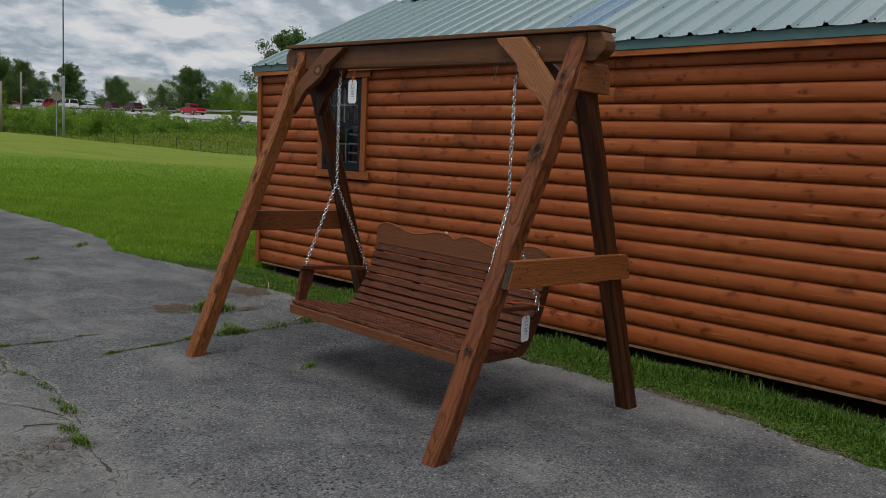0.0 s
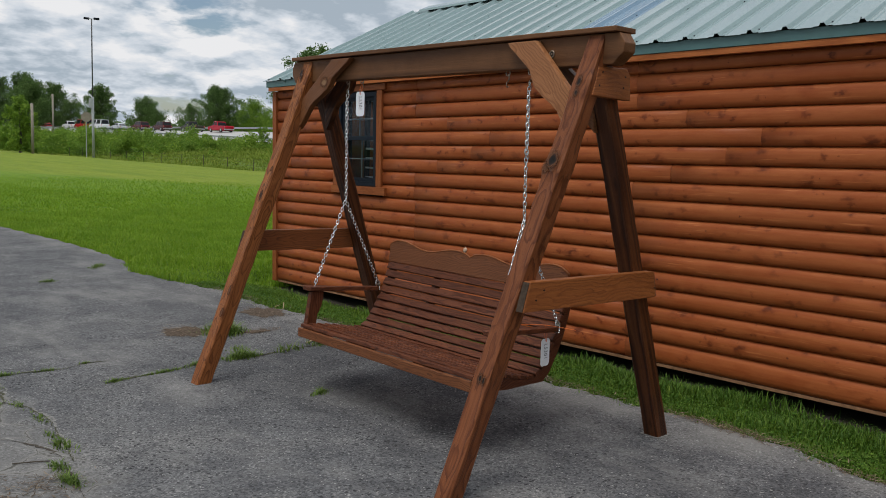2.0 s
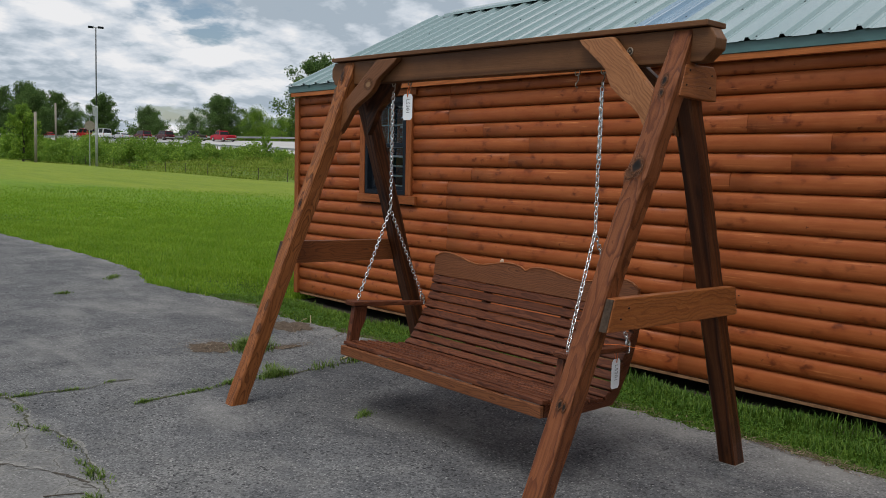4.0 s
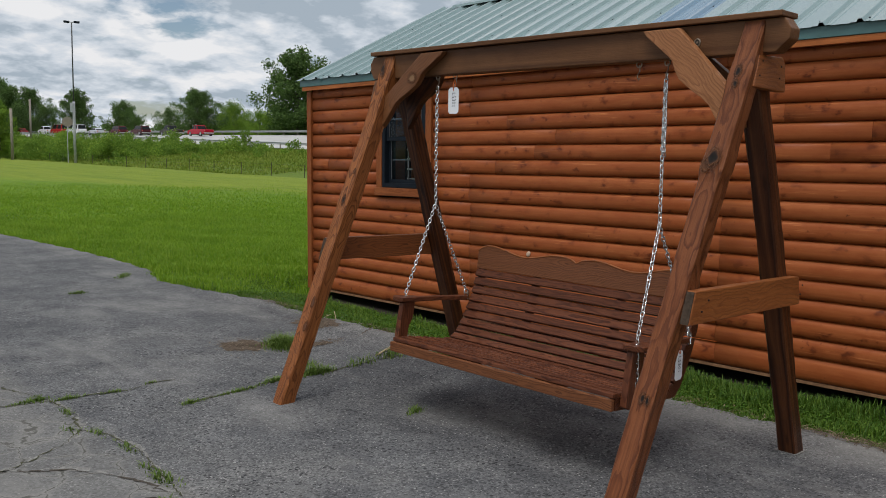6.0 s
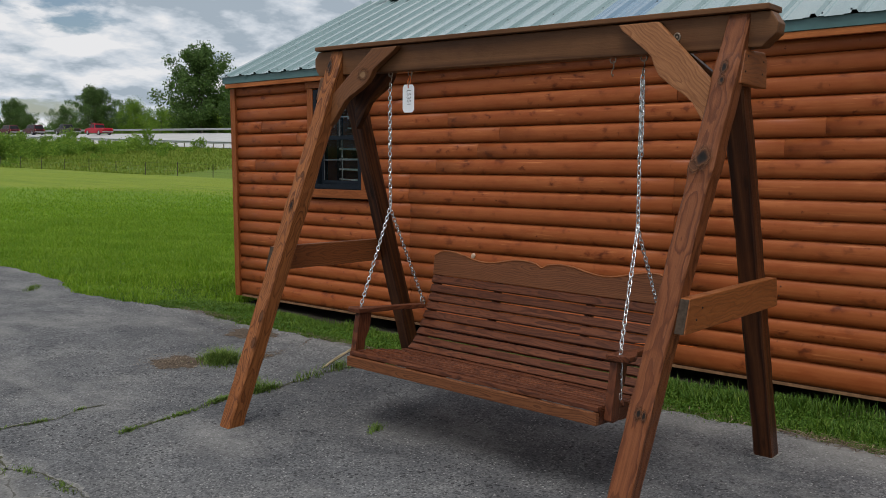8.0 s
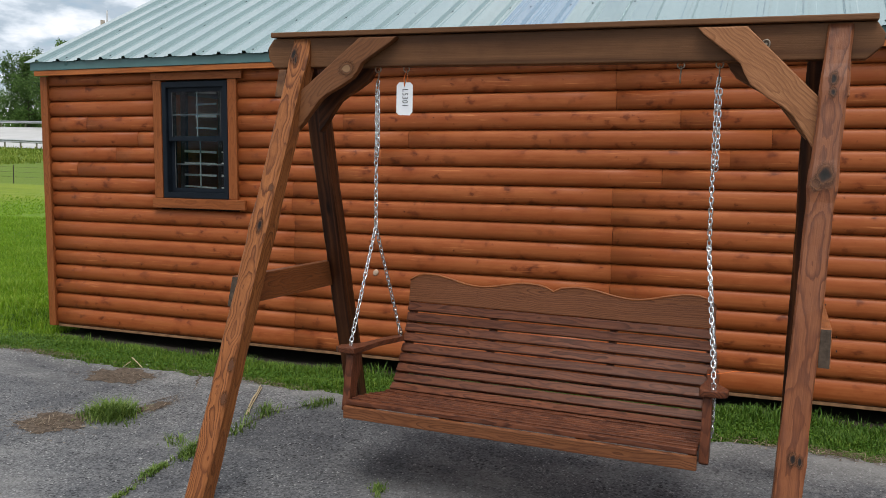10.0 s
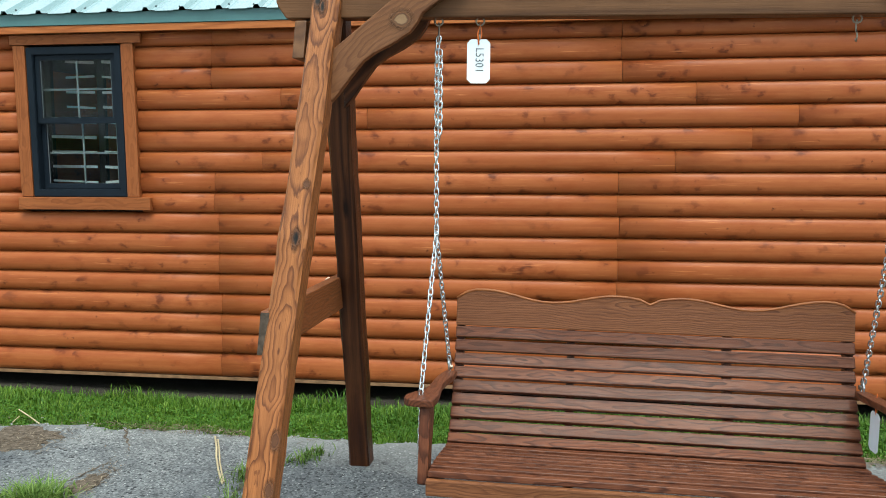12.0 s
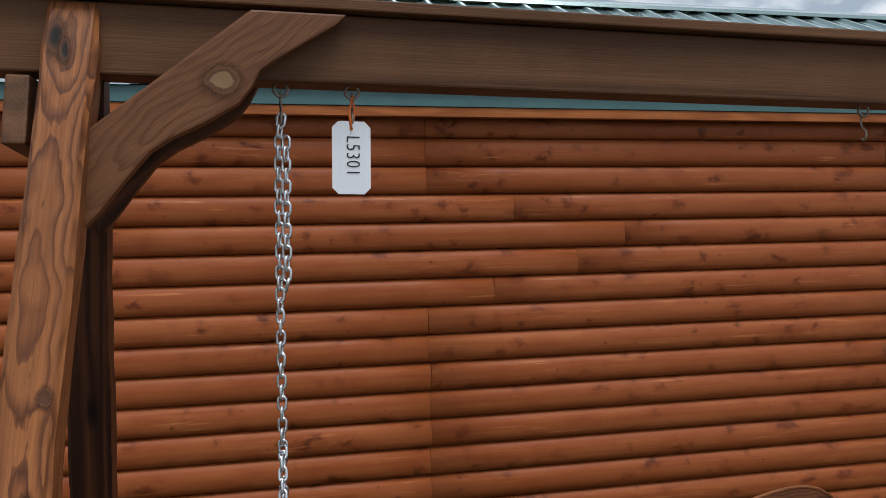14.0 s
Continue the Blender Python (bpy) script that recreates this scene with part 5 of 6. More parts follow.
def build_frame():
    fr = thing("swing_frame", (CX, 3.85, 0), "dark walnut-stained timber A-frame standing on the lot", "swing frame")
    # the beam, with clipped ends
    y0, y1, zb, zt = 2.492, 5.146, 1.893, 2.029
    out = [(CX - 0.042, y0 + 0.06, zb), (CX - 0.042, y1 - 0.035, zb), (CX - 0.042, y1 - 0.006, zb + 0.04), (CX - 0.042, y1, zb + 0.055), (CX - 0.042, y1, zt - 0.04), (CX - 0.042, y1 - 0.03, zt),
           (CX - 0.042, y0 + 0.03, zt), (CX - 0.042, y0, zt - 0.045), (CX - 0.042, y0 + 0.004, zb + 0.05)]
    part("beam", prism(out, (0.084, 0, 0), 0.005), BEAM_WOOD, fr, "dark brown horizontal beam with clipped ends")
    part("cap_board", box((CX - 0.070, y0 + 0.028, zt + 0.003), (CX + 0.075, y1 - 0.03, zt + 0.026), 0.004), BEAM_WOOD, fr, "thin dark cap board")
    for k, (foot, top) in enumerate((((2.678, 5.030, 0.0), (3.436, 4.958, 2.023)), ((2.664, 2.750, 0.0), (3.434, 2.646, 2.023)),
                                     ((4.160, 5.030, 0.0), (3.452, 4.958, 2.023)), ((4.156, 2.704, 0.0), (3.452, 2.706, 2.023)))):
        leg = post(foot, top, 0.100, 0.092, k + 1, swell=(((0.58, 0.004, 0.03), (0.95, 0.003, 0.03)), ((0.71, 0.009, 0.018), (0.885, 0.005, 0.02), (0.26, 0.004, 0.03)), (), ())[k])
        part("leg", leg, (LEG_WOOD, LEG_STRAIGHT, LEG_SHADED, LEG_SHADED)[k], fr, ("", "", "rear leg with its shade put into a darker stain", "rear leg with its shade put into a darker stain")[k], Vector(top) - Vector(foot))
    for side in (1, -1):
        for front in (True, False):
            part("knee_brace", knee(side, front), (BRACE_WOOD if side > 0 else KNEE_PALE) if front else (LEG_SHADED if side > 0 else BRACE_WOOD), fr, "curved live-edge knee brace", (0, 0.75 * side, -0.65))
    # level ties on the outer side of the legs
    for s, yl in ((1, 5.028), (-1, 2.662)):
        a, b = (yl + 0.0, yl + s * 0.042)
        tie = [(2.950, a, 0.807), (3.925, a, 0.786), (3.946, a, 0.79), (3.918, a, 0.917), (3.90, a, 0.920), (2.990, a, 0.939)]
        part("cross_tie", prism(tie, (0, s * 0.042, 0), 0.004), PALE_WOOD if s < 0 else TIE_WOOD, fr, "honey-brown board across the legs", (1, 0, 0))
        for e, cap in enumerate(([(2.948, 0.810), (2.986, 0.936)], [(3.948, 0.792), (3.921, 0.914)])):
            sx = (-1, 1)[e] * 0.0025
            q = [(x, a + s * 0.003, z) for x, z in cap] + [(x + sx, a + s * 0.003, z) for x, z in cap[::-1]]
            part("end_grain", prism(q, (0, s * 0.036, 0), 0), END_GRAIN, fr, "dark weathered end grain", (0, 0, 1))
        a = yl - (0.018 if s < 0 else 0)
        b = a + s * 0.042
        blk = [(3.325, a, 1.752), (3.610, a, 1.745), (3.598, a, 1.86), (3.572, a, 1.890), (3.362, a, 1.882)]
        part("collar_block", prism(blk, (0, s * 0.042, 0), 0.005), PALE_WOOD if s < 0 else BEAM_WOOD, fr, "short collar block under the beam", (1, 0, 0))
        vs = [(3.37, 1.80), (3.39, 1.86), (3.55, 1.80), (3.56, 1.85), (3.01, 0.86), (3.06, 0.90), (3.90, 0.84), (3.92, 0.88)]
        for x, z in vs:
            bm = bmesh.new()
            bmesh.ops.create_cone(bm, cap_ends=True, segments=8, radius1=0.004, radius2=0.004, depth=0.003, matrix=Matrix.Translation((x, b + s * 0.0005, z)) @ pose(0, 0, 0, 90))
            part("screw_head", bm, VINYL, fr)
    # bolt and washer on the beam's face; a dark disc paints the hole's shade
    hub = (CX - 0.0435, 2.904, 1.955)
    part("washer", tube([(hub[0], hub[1] + 0.0135 * math.cos(a), hub[2] + 0.0155 * math.sin(a)) for a in (i * math.tau / 18 for i in range(18))], 0.0034, 7, True), RUSTY, fr, "weathered steel washer", smooth=True)
    bm = bmesh.new()
    bmesh.ops.create_cone(bm, cap_ends=True, segments=14, radius1=0.012, radius2=0.012, depth=0.002, matrix=Matrix.Translation(hub) @ pose(0, 0, 0, 0, -90))
    part("bolt_hole", bm, SKID, fr, "dark disc for the shade in a sunk bolt hole")
    bm = bmesh.new()
    bmesh.ops.create_cone(bm, cap_ends=True, segments=6, radius1=0.006, radius2=0.005, depth=0.006, matrix=Matrix.Translation(hub) @ pose(0, 0, 0, 0, -90))
    part("bolt_head", bm, RUSTY, fr, "weathered steel bolt head")
    for y in (4.580, 4.437, 3.223, 3.073):
        eye_bolt(CX, y, 1.884, fr, 0.0)
    lean = math.degrees(math.atan2(0.758, 2.023))
    for x, y, z, across, tall, tilt, mat, name in ((3.3305, 4.692, 1.879, 0.062, 0.052, 6, KNOT, "knot"), (3.353, 4.982, 1.950, 0.030, 0.070, lean, KNOT_HOLE, "knot_hole"), (3.343, 4.966, 1.925, 0.020, 0.045, lean, KNOT_HOLE, "knot_hole"),
                                                   (3.0585, 4.974, 1.165, 0.026, 0.060, lean, KNOT_HOLE, "knot_hole"), (3.126, 4.958, 1.335, 0.020, 0.030, lean, KNOT_BROWN, "knot"), (2.841, 4.972, 0.577, 0.026, 0.055, lean, KNOT_BROWN, "knot"), (2.790, 4.978, 0.439, 0.024, 0.050, lean, KNOT_BROWN, "knot"),
                                                   (3.300, 2.660, 1.815, 0.026, 0.046, lean, KNOT_HOLE, "knot_hole"), (3.281, 2.661, 1.763, 0.022, 0.034, lean, KNOT_HOLE, "knot_hole"), (3.158, 2.672, 1.462, 0.050, 0.075, lean, KNOT_HOLE, "knot_hole"), (3.148, 2.700, 1.432, 0.035, 0.045, lean, KNOT_BROWN, "knot"),
                                                   (2.808, 2.722, 0.522, 0.024, 0.040, lean, KNOT_HOLE, "knot_hole"), (2.806, 2.698, 0.516, 0.018, 0.034, lean, KNOT_HOLE, "knot_hole")):
        n = 28
        dome = [(0.0, 0.0, 0.0012)] + [(q * math.cos(i * math.tau / n), q * math.sin(i * math.tau / n), 0.0012 * (1 - q)) for q in (0.5, 1.0) for i in range(n)]
        me = bpy.data.meshes.new(name)
        me.from_pydata(dome, [], [(0, 1 + i, 1 + (i + 1) % n) for i in range(n)] + [(1 + i, 1 + n + i, 1 + n + (i + 1) % n, 1 + (i + 1) % n) for i in range(n)])
        face = Matrix.Translation((x - 0.0015, y, z)) @ pose(0, 0, 0, 0, -90 + tilt, 0) @ Matrix.Diagonal((tall, across, 1, 1))
        place(name, me, mat, fr, face)
    part("foot_pad", box((4.100, 2.648, 0.001), (4.216, 2.765, 0.005), 0.001), DUST, fr, "thin pale packing under one leg")


# ---- bench ----
BENCH_Y0, BENCH_Y1 = 3.050, 4.548


def bench_curve(d):
    """Place and slope on the seat-and-back curve, d metres from the seat's front edge."""
    pts = [Vector(p) for p in ((3.088, 0, 0.412), (3.20, 0, 0.404), (3.34, 0, 0.382), (3.47, 0, 0.356), (3.540, 0, 0.352), (3.592, 0, 0.388), (3.648, 0, 0.470), (3.695, 0, 0.555), (3.735, 0, 0.650), (3.760, 0, 0.750), (3.772, 0, 0.868), (3.778, 0, 0.960))]
    for a, b in zip(pts, pts[1:]):
        l = (b - a).length
        if d <= l:
            return a.lerp(b, d / l), (b - a).normalized()
        d -= l
    return pts[-1], (pts[-1] - pts[-2]).normalized()


def build_bench():
    bench = thing("porch_swing_bench", (3.4, 3.815, 0.36), "reddish-brown slatted wooden swing bench hanging on chains", "swing bench")
    d = 0.024
    th = 0.022
    while d < 0.915:
        p, tan = bench_curve(d)
        back = d > 0.50
        if back:
            tan = Matrix.Rotation(radians(11), 3, "Y") @ tan
        else:
            tan = Matrix.Rotation(radians(4.5), 3, "Y") @ tan
        w, gap = (0.0440, 0.0140) if d < 0.42 else (0.0448, 0.0077)
        nrm = Vector((-tan.z, 0, tan.x))
        m = Matrix((Vector((0, 1, 0)), tan, nrm)).transposed().to_4x4()
        m.translation = Vector((p.x, (BENCH_Y0 + BENCH_Y1) / 2, p.z)) - nrm * th / 2
        bm = bmesh.new()
        bmesh.ops.create_cube(bm, size=1, matrix=m @ Matrix.Diagonal((BENCH_Y1 - BENCH_Y0, w, th, 1)))
        bevelled(bm, 0.0055, 3)
        part("slat", bm, SLAT_WOOD, bench)
        d += w + gap
    w = 0.0470
    # top rail, cut in waves with a notch in the middle
    p, tan = bench_curve(d - w / 2)
    n = 40
    crest = []
    for i in range(n + 1):
        u = i / n
        a = abs(u - 0.5) * 2
        h = 0.112 + 0.017 * math.cos((a - 0.17) / 0.33 * math.pi) * (a < 0.5) + (-0.017 * (a >= 0.5) + (a >= 0.5) * 0.021 * (1 - math.cos((a - 0.5) / 0.36 * math.pi)))
        if a < 0.05:
            h = 0.112 + 0.017 * math.cos((0.05 - 0.17) / 0.33 * math.pi) - (0.05 - a) * 0.36
        if a > 0.90:
            h -= 0.022 * ((a - 0.90) / 0.10) ** 2
        crest.append((u, h))
    nrm = Vector((-tan.z, 0, tan.x))
    outline = [Vector((p.x, BENCH_Y0, p.z)) - tan * 0.006]
    for u, h in crest:
        outline.append(Vector((p.x, BENCH_Y0 + 0.002 + u * (BENCH_Y1 - BENCH_Y0 - 0.004), p.z)) + tan * h)
    outline.append(Vector((p.x, BENCH_Y1, p.z)) - tan * 0.006)
    part("top_rail", prism([q - nrm * 0.001 for q in outline], -nrm * 0.022, 0.004), RAIL_WOOD, bench, "wavy-topped back rail with a centre notch")
    part("routed_edge", tube([q - nrm * 0.004 + tan * 0.0008 for q in outline[1:-1]], 0.0055, 8), PALE_WOOD, bench, "paler strip along the top edge", smooth=True)
    part("front_rail", box((3.072, BENCH_Y0 - 0.004, 0.334), (3.096, BENCH_Y1 + 0.004, 0.388), 0.005), RAIL_WOOD, bench, "paler brown front rail")
    # shaped stringers under seat and behind back
    for y, t in ((BENCH_Y0 + 0.002, 0.03), (3.49, 0.03), (4.08, 0.03), (BENCH_Y1 - 0.032, 0.03)):
        up, dn = [], []
        for i in range(25):
            q, tan = bench_curve(0.025 + 0.92 * i / 24)
            nn = Vector((-tan.z, 0, tan.x))
            c = q - nn * (0.021 + 0.001)
            deep = 0.058 if i < 11 else 0.058 - 0.02 * (i - 11) / 13
            up.append((c.x, y, c.z))
            e = c - nn * deep
            dn.append((e.x, y, max(e.z, 0.305) if i < 12 else e.z))
        bm = bmesh.new()
        A = [bm.verts.new(v) for v in up]
        B = [bm.verts.new(v) for v in dn]
        for i in range(24):
            bm.faces.new((A[i], A[i + 1], B[i + 1], B[i]))
        res = bmesh.ops.extrude_face_region(bm, geom=list(bm.faces))
        bmesh.ops.translate(bm, verts=[v for v in res["geom"] if isinstance(v, bmesh.types.BMVert)], vec=(0, t, 0))
        part("stringer", bm, SLAT_WOOD, bench, "", (1, 0, 0.3))
    for s, ye in ((1, BENCH_Y1), (-1, BENCH_Y0)):
        # arm, broad in front and curved in to the back
        zt = 0.625
        arm = [(3.165, -0.012), (3.158, 0.02), (3.162, 0.07), (3.185, 0.092), (3.235, 0.094), (3.285, 0.074), (3.335, 0.050), (3.40, 0.040), (3.48, 0.040), (3.56, 0.038), (3.64, 0.030), (3.685, 0.022), (3.685, -0.022), (3.60, -0.020), (3.50, -0.006), (3.42, -0.002), (3.33, -0.010), (3.25, -0.016)]
        out = [(x - 0.012, ye + s * (v + 0.004), zt + 0.006 - (x - 3.16) * 0.075) for x, v in arm]
        part("arm", prism(out, (0, 0, -0.026), 0.005), SLAT_WOOD, bench, "curved flat armrest", (1, 0, 0))
        pst = [(3.183, 0.598), (3.272, 0.598), (3.268, 0.55), (3.255, 0.50), (3.228, 0.455), (3.220, 0.41), (3.214, 0.36), (3.196, 0.338), (3.160, 0.338), (3.140, 0.35), (3.150, 0.41), (3.165, 0.5)]
        part("arm_post", prism([(x - 0.012, ye + s * 0.006, z) for x, z in pst], (0, s * 0.036, 0), 0.005), SLAT_WOOD, bench, "shaped arm support", (0, 0, 1))
        # carriage bolt where the rear chain is fixed
        bm = bmesh.new()
        bmesh.ops.create_cone(bm, cap_ends=True, segments=10, radius1=0.009, radius2=0.007, depth=0.012, matrix=Matrix.Translation((3.695, ye + s * 0.008, 0.60)) @ pose(0, 0, 0, 90))
        part("bolt", bm, RUSTY, bench)


# ---- chains ----
def link_mesh():
    pts = []
    for i in range(14):
        a = i * math.tau / 14
        x, y = math.cos(a), math.sin(a)
        pts.append(((0.0062 if x > 0.05 else -0.0062 if x < -0.05 else 0) + 0.0079 * x, 0.0079 * y, 0))
    bm = tube(pts, 0.0029, 6, True)
    for f in bm.faces:
        f.smooth = True
    me = bpy.data.meshes.new("chain_link")
    bmesh.ops.recalc_face_normals(bm, faces=bm.faces)
    bm.to_mesh(me)
    bm.free()
    me.materials.append(ZINC)
    return me


LINK = link_mesh()


def run_of_links(points, parent, seed=0):
    """Chain links strung along points, each turned a quarter from the last."""
    pts = [Vector(p) for p in points]
    r = random.Random(seed)
    step, carry, k = 0.0218, 0.0, 0
    for a, b in zip(pts, pts[1:]):
        l = (b - a).length
        d = carry
        while d < l:
            m = basis(b - a, a.lerp(b, d / l)) @ pose(0, 0, 0, 22 + 90 * (k % 2) + r.uniform(-14, 14))
            place("chain_link", LINK, ZINC, parent, m)
            d += step
            k += 1
        carry = d - l


def build_chains():
    for y, yf, yr, zl, split, seed, arm, rear in ((4.580, 4.594, 4.562, 1.495, 1.158, 1, (3.222, 0.64), (3.692, 0.61)), (3.073, 3.008, 3.036, 1.477, 1.148, 2, (3.195, 0.65), (3.692, 0.60))):
        ch = thing("chain", (CX, y, 1.82), "shiny zinc-plated steel swing chain hanging from the beam", "chain", "swing chains")
        run_of_links([(CX, y, 1.822), (CX, y + 0.005, 1.78), (CX, y + 0.004, zl), (CX + 0.002, y, split)], ch, seed)
        # spare chain looped back up beside the strand
        run_of_links([(CX - 0.014, y - 0.009, 1.775), (CX - 0.012, y - 0.010, zl), (CX - 0.002, y - 0.006, zl - 0.02)], ch, seed + 5)
        run_of_links([(CX, y, split), (arm[0], yf, arm[1]), (3.205, yf, 0.43)], ch, seed + 9)
        run_of_links([(CX + 0.004, y, split - 0.01), (rear[0], yr, rear[1])], ch, seed + 12)
        sp = [(rear[0] - 0.012, yr + 0.004, rear[1] + 0.03), (rear[0] - 0.02, yr, rear[1] + 0.005), (rear[0] - 0.008, yr, rear[1] - 0.045), (rear[0] + 0.012, yr, rear[1] - 0.045), (rear[0] + 0.014, yr, rear[1] + 0.005)]
        part("spring_clip", tube(sp, 0.004, 6, True), ZINC, ch, "steel spring clip", smooth=True)


# ---- tags ----
def flat_text(body, size):
    cu = bpy.data.curves.new("writing", "FONT")
    cu.body, cu.size, cu.align_x, cu.align_y, cu.offset, cu.space_character = body, size, "CENTER", "CENTER", -0.0003, 1.12
    ob = new("writing", cu)
    bpy.context.view_layer.update()
    me = bpy.data.meshes.new_from_object(ob.evaluated_get(bpy.context.evaluated_depsgraph_get()))
    bpy.data.objects.remove(ob)
    return me


def build_tags():
    """Card tags tied on with orange twine; local z up, local x across, facing local -y."""
    for at, turn, wide, high, label in (((3.422, 4.440, 1.749), -90 + 3, 0.079, 0.148, "white card tag hung from an eye bolt by orange twine"),
                                        ((3.582, 3.022, 0.470), 5, 0.075, 0.145, "white card tag hung under the armrest by orange twine")):
        tag = thing("card_tag", at, label, "tag", "card tags")
        m = Matrix.Translation(at) @ pose(0, 0, 0, 0, 0, turn)
        w, h, c = wide / 2, high / 2, 0.013
        out = [(-w + c, -h), (w - c, -h), (w, -h + c), (w, h - c), (w - c, h), (-w + c, h), (-w, h - c), (-w, -h + c)]
        bm = prism([(x, 0, z) for x, z in out], (0, 0.0008, 0), 0)
        bm.transform(m)
        part("card", bm, PAPER, tag)
        me = flat_text("L5301", 0.038)
        t = m @ Matrix.Translation((0.002, -0.0012, 0.004)) @ pose(0, 0, 0, 90, 0, 0) @ pose(0, 0, 0, 0, 0, -90) @ Matrix.Diagonal((0.80, 1.05, 1, 1))
        place("writing", me, INK, tag, t, "handwritten black letters L5301")
        top = m @ Vector((0, -0.002, h - 0.018))
        eye = Vector((CX, at[1] - 0.004, 1.878)) if at[2] > 1 else Vector((3.575, 3.024, 0.612))
        mid = (top + eye) / 2
        part("twine", tube([top, mid + Vector((-0.004, 0.006, 0)), eye, mid + Vector((0.004, -0.006, 0.0)), top + Vector((0.004, 0, 0))], 0.0028 if at[2] > 1 else 0.0014, 6), ORANGE, tag, "orange twine loop", smooth=True)
        if at[2] < 1:
            part("twine", tube([(3.40, 3.05, 0.632), (3.42, 2.99, 0.640), (3.50, 2.95, 0.634), (3.58, 2.89, 0.618), (3.61, 2.85, 0.612)], 0.0014, 6), ORANGE, tag, smooth=True)


# ---- beyond the lawn ----
def leaf_cloud(centres, radii, n, size, r, squash=0.8):
    """Leaf clumps as small bent quads scattered through lumps."""
    c = np.asarray(centres)
    rad = np.asarray(radii)
    which = r.choice(len(c), n, p=rad ** 2 / (rad ** 2).sum())
    u = r.standard_normal((n, 3))
    u /= np.linalg.norm(u, axis=1, keepdims=True)
    rr = rad[which] * r.uniform(0.05, 1.25, n) ** 0.7
    p = c[which] + u * rr[:, None] * (1, 1, squash)
    a = r.standard_normal((n, 3))
    a /= np.linalg.norm(a, axis=1, keepdims=True)
    b = np.cross(a, r.standard_normal((n, 3)))
    b /= np.linalg.norm(b, axis=1, keepdims=True)
    s = size * r.uniform(0.5, 1.4, n)[:, None]
    bend = np.cross(a, b) * s * 0.3
    v = np.stack([p - a * s, p - b * s * 0.6 + bend, p + a * s, p + b * s * 0.6 + bend], 1).reshape(-1, 3)
    f = np.arange(n)[:, None] * 4 + np.arange(4)
    return v, f


def build_tree(x, y, height, width, seed, leaves=2600, mat=None, label="leafy green roadside tree", bare=0.18):
    r = np.random.default_rng(seed)
    height = height * 0.86
    z0 = float(ground_z(np.array(x), np.array(y))) - 0.05
    tree = thing("tree", (x, y, z0), label, "tree", "roadside trees")
    trunk_h = height * 0.8
    bm = bmesh.new()

    def limb(a, b, ra, rb, n=7):
        m = basis(b - a, a)
        L = (b - a).length
        lo = [bm.verts.new(m @ Vector((0, ra * math.cos(i * math.tau / n), ra * math.sin(i * math.tau / n)))) for i in range(n)]
        up = [bm.verts.new(m @ Vector((L, rb * math.cos(i * math.tau / n), rb * math.sin(i * math.tau / n)))) for i in range(n)]
        for i in range(n):
            bm.faces.new((lo[i], lo[(i + 1) % n], up[(i + 1) % n], up[i]))

    base = Vector((x, y, z0))
    rt = height * 0.022
    limb(base, base + Vector((0.05 * height * r.uniform(-1, 1), 0, trunk_h * 0.5)), rt, rt * 0.7)
    mid = base + Vector((0, 0, trunk_h * 0.5))
    limb(mid, base + Vector((0, 0, trunk_h)), rt * 0.7, rt * 0.2)
    centres, radii = [], []
    lumps = int(26 + leaves * 0.010)
    for k in range(lumps):
        f = (k + 0.5) / lumps
        zz = height * (bare + (0.95 - bare) * f)
        spread = width * 0.5 * math.sin(math.pi * min(1, 0.20 + 0.74 * f) ** 0.9) ** 0.7 * (0.80 + 0.35 * math.sin(k * 1.7 + seed))
        a = k * 2.4 + r.uniform(-0.5, 0.5)
        rad = spread * r.uniform(0.2, 1.0) ** 0.6
        c = base + Vector((math.cos(a) * rad, math.sin(a) * rad, zz + height * r.uniform(-0.04, 0.05)))
        start = base + Vector((0, 0, max(0.2, zz - height * 0.20)))
        if k % 2 == 0:
            limb(start, c, rt * 0.25, rt * 0.06, 5)
        for q in (0.62, 1.0, 1.12):
            centres.append(tuple(start.lerp(c, q)))
            radii.append(max(0.22, width * r.uniform(0.06, 0.125) * (1.0 if q < 1.1 else 0.5)))
    part("trunk", bm, BARK, tree, axis=(0, 0, 1))
    v, f = leaf_cloud(centres, radii, int(leaves * 5.2), height * 0.0105 + 0.03, r, 0.85)
    place("crown", mesh_np("crown", v, f), mat or LEAF_A, tree, Matrix())
    return tree


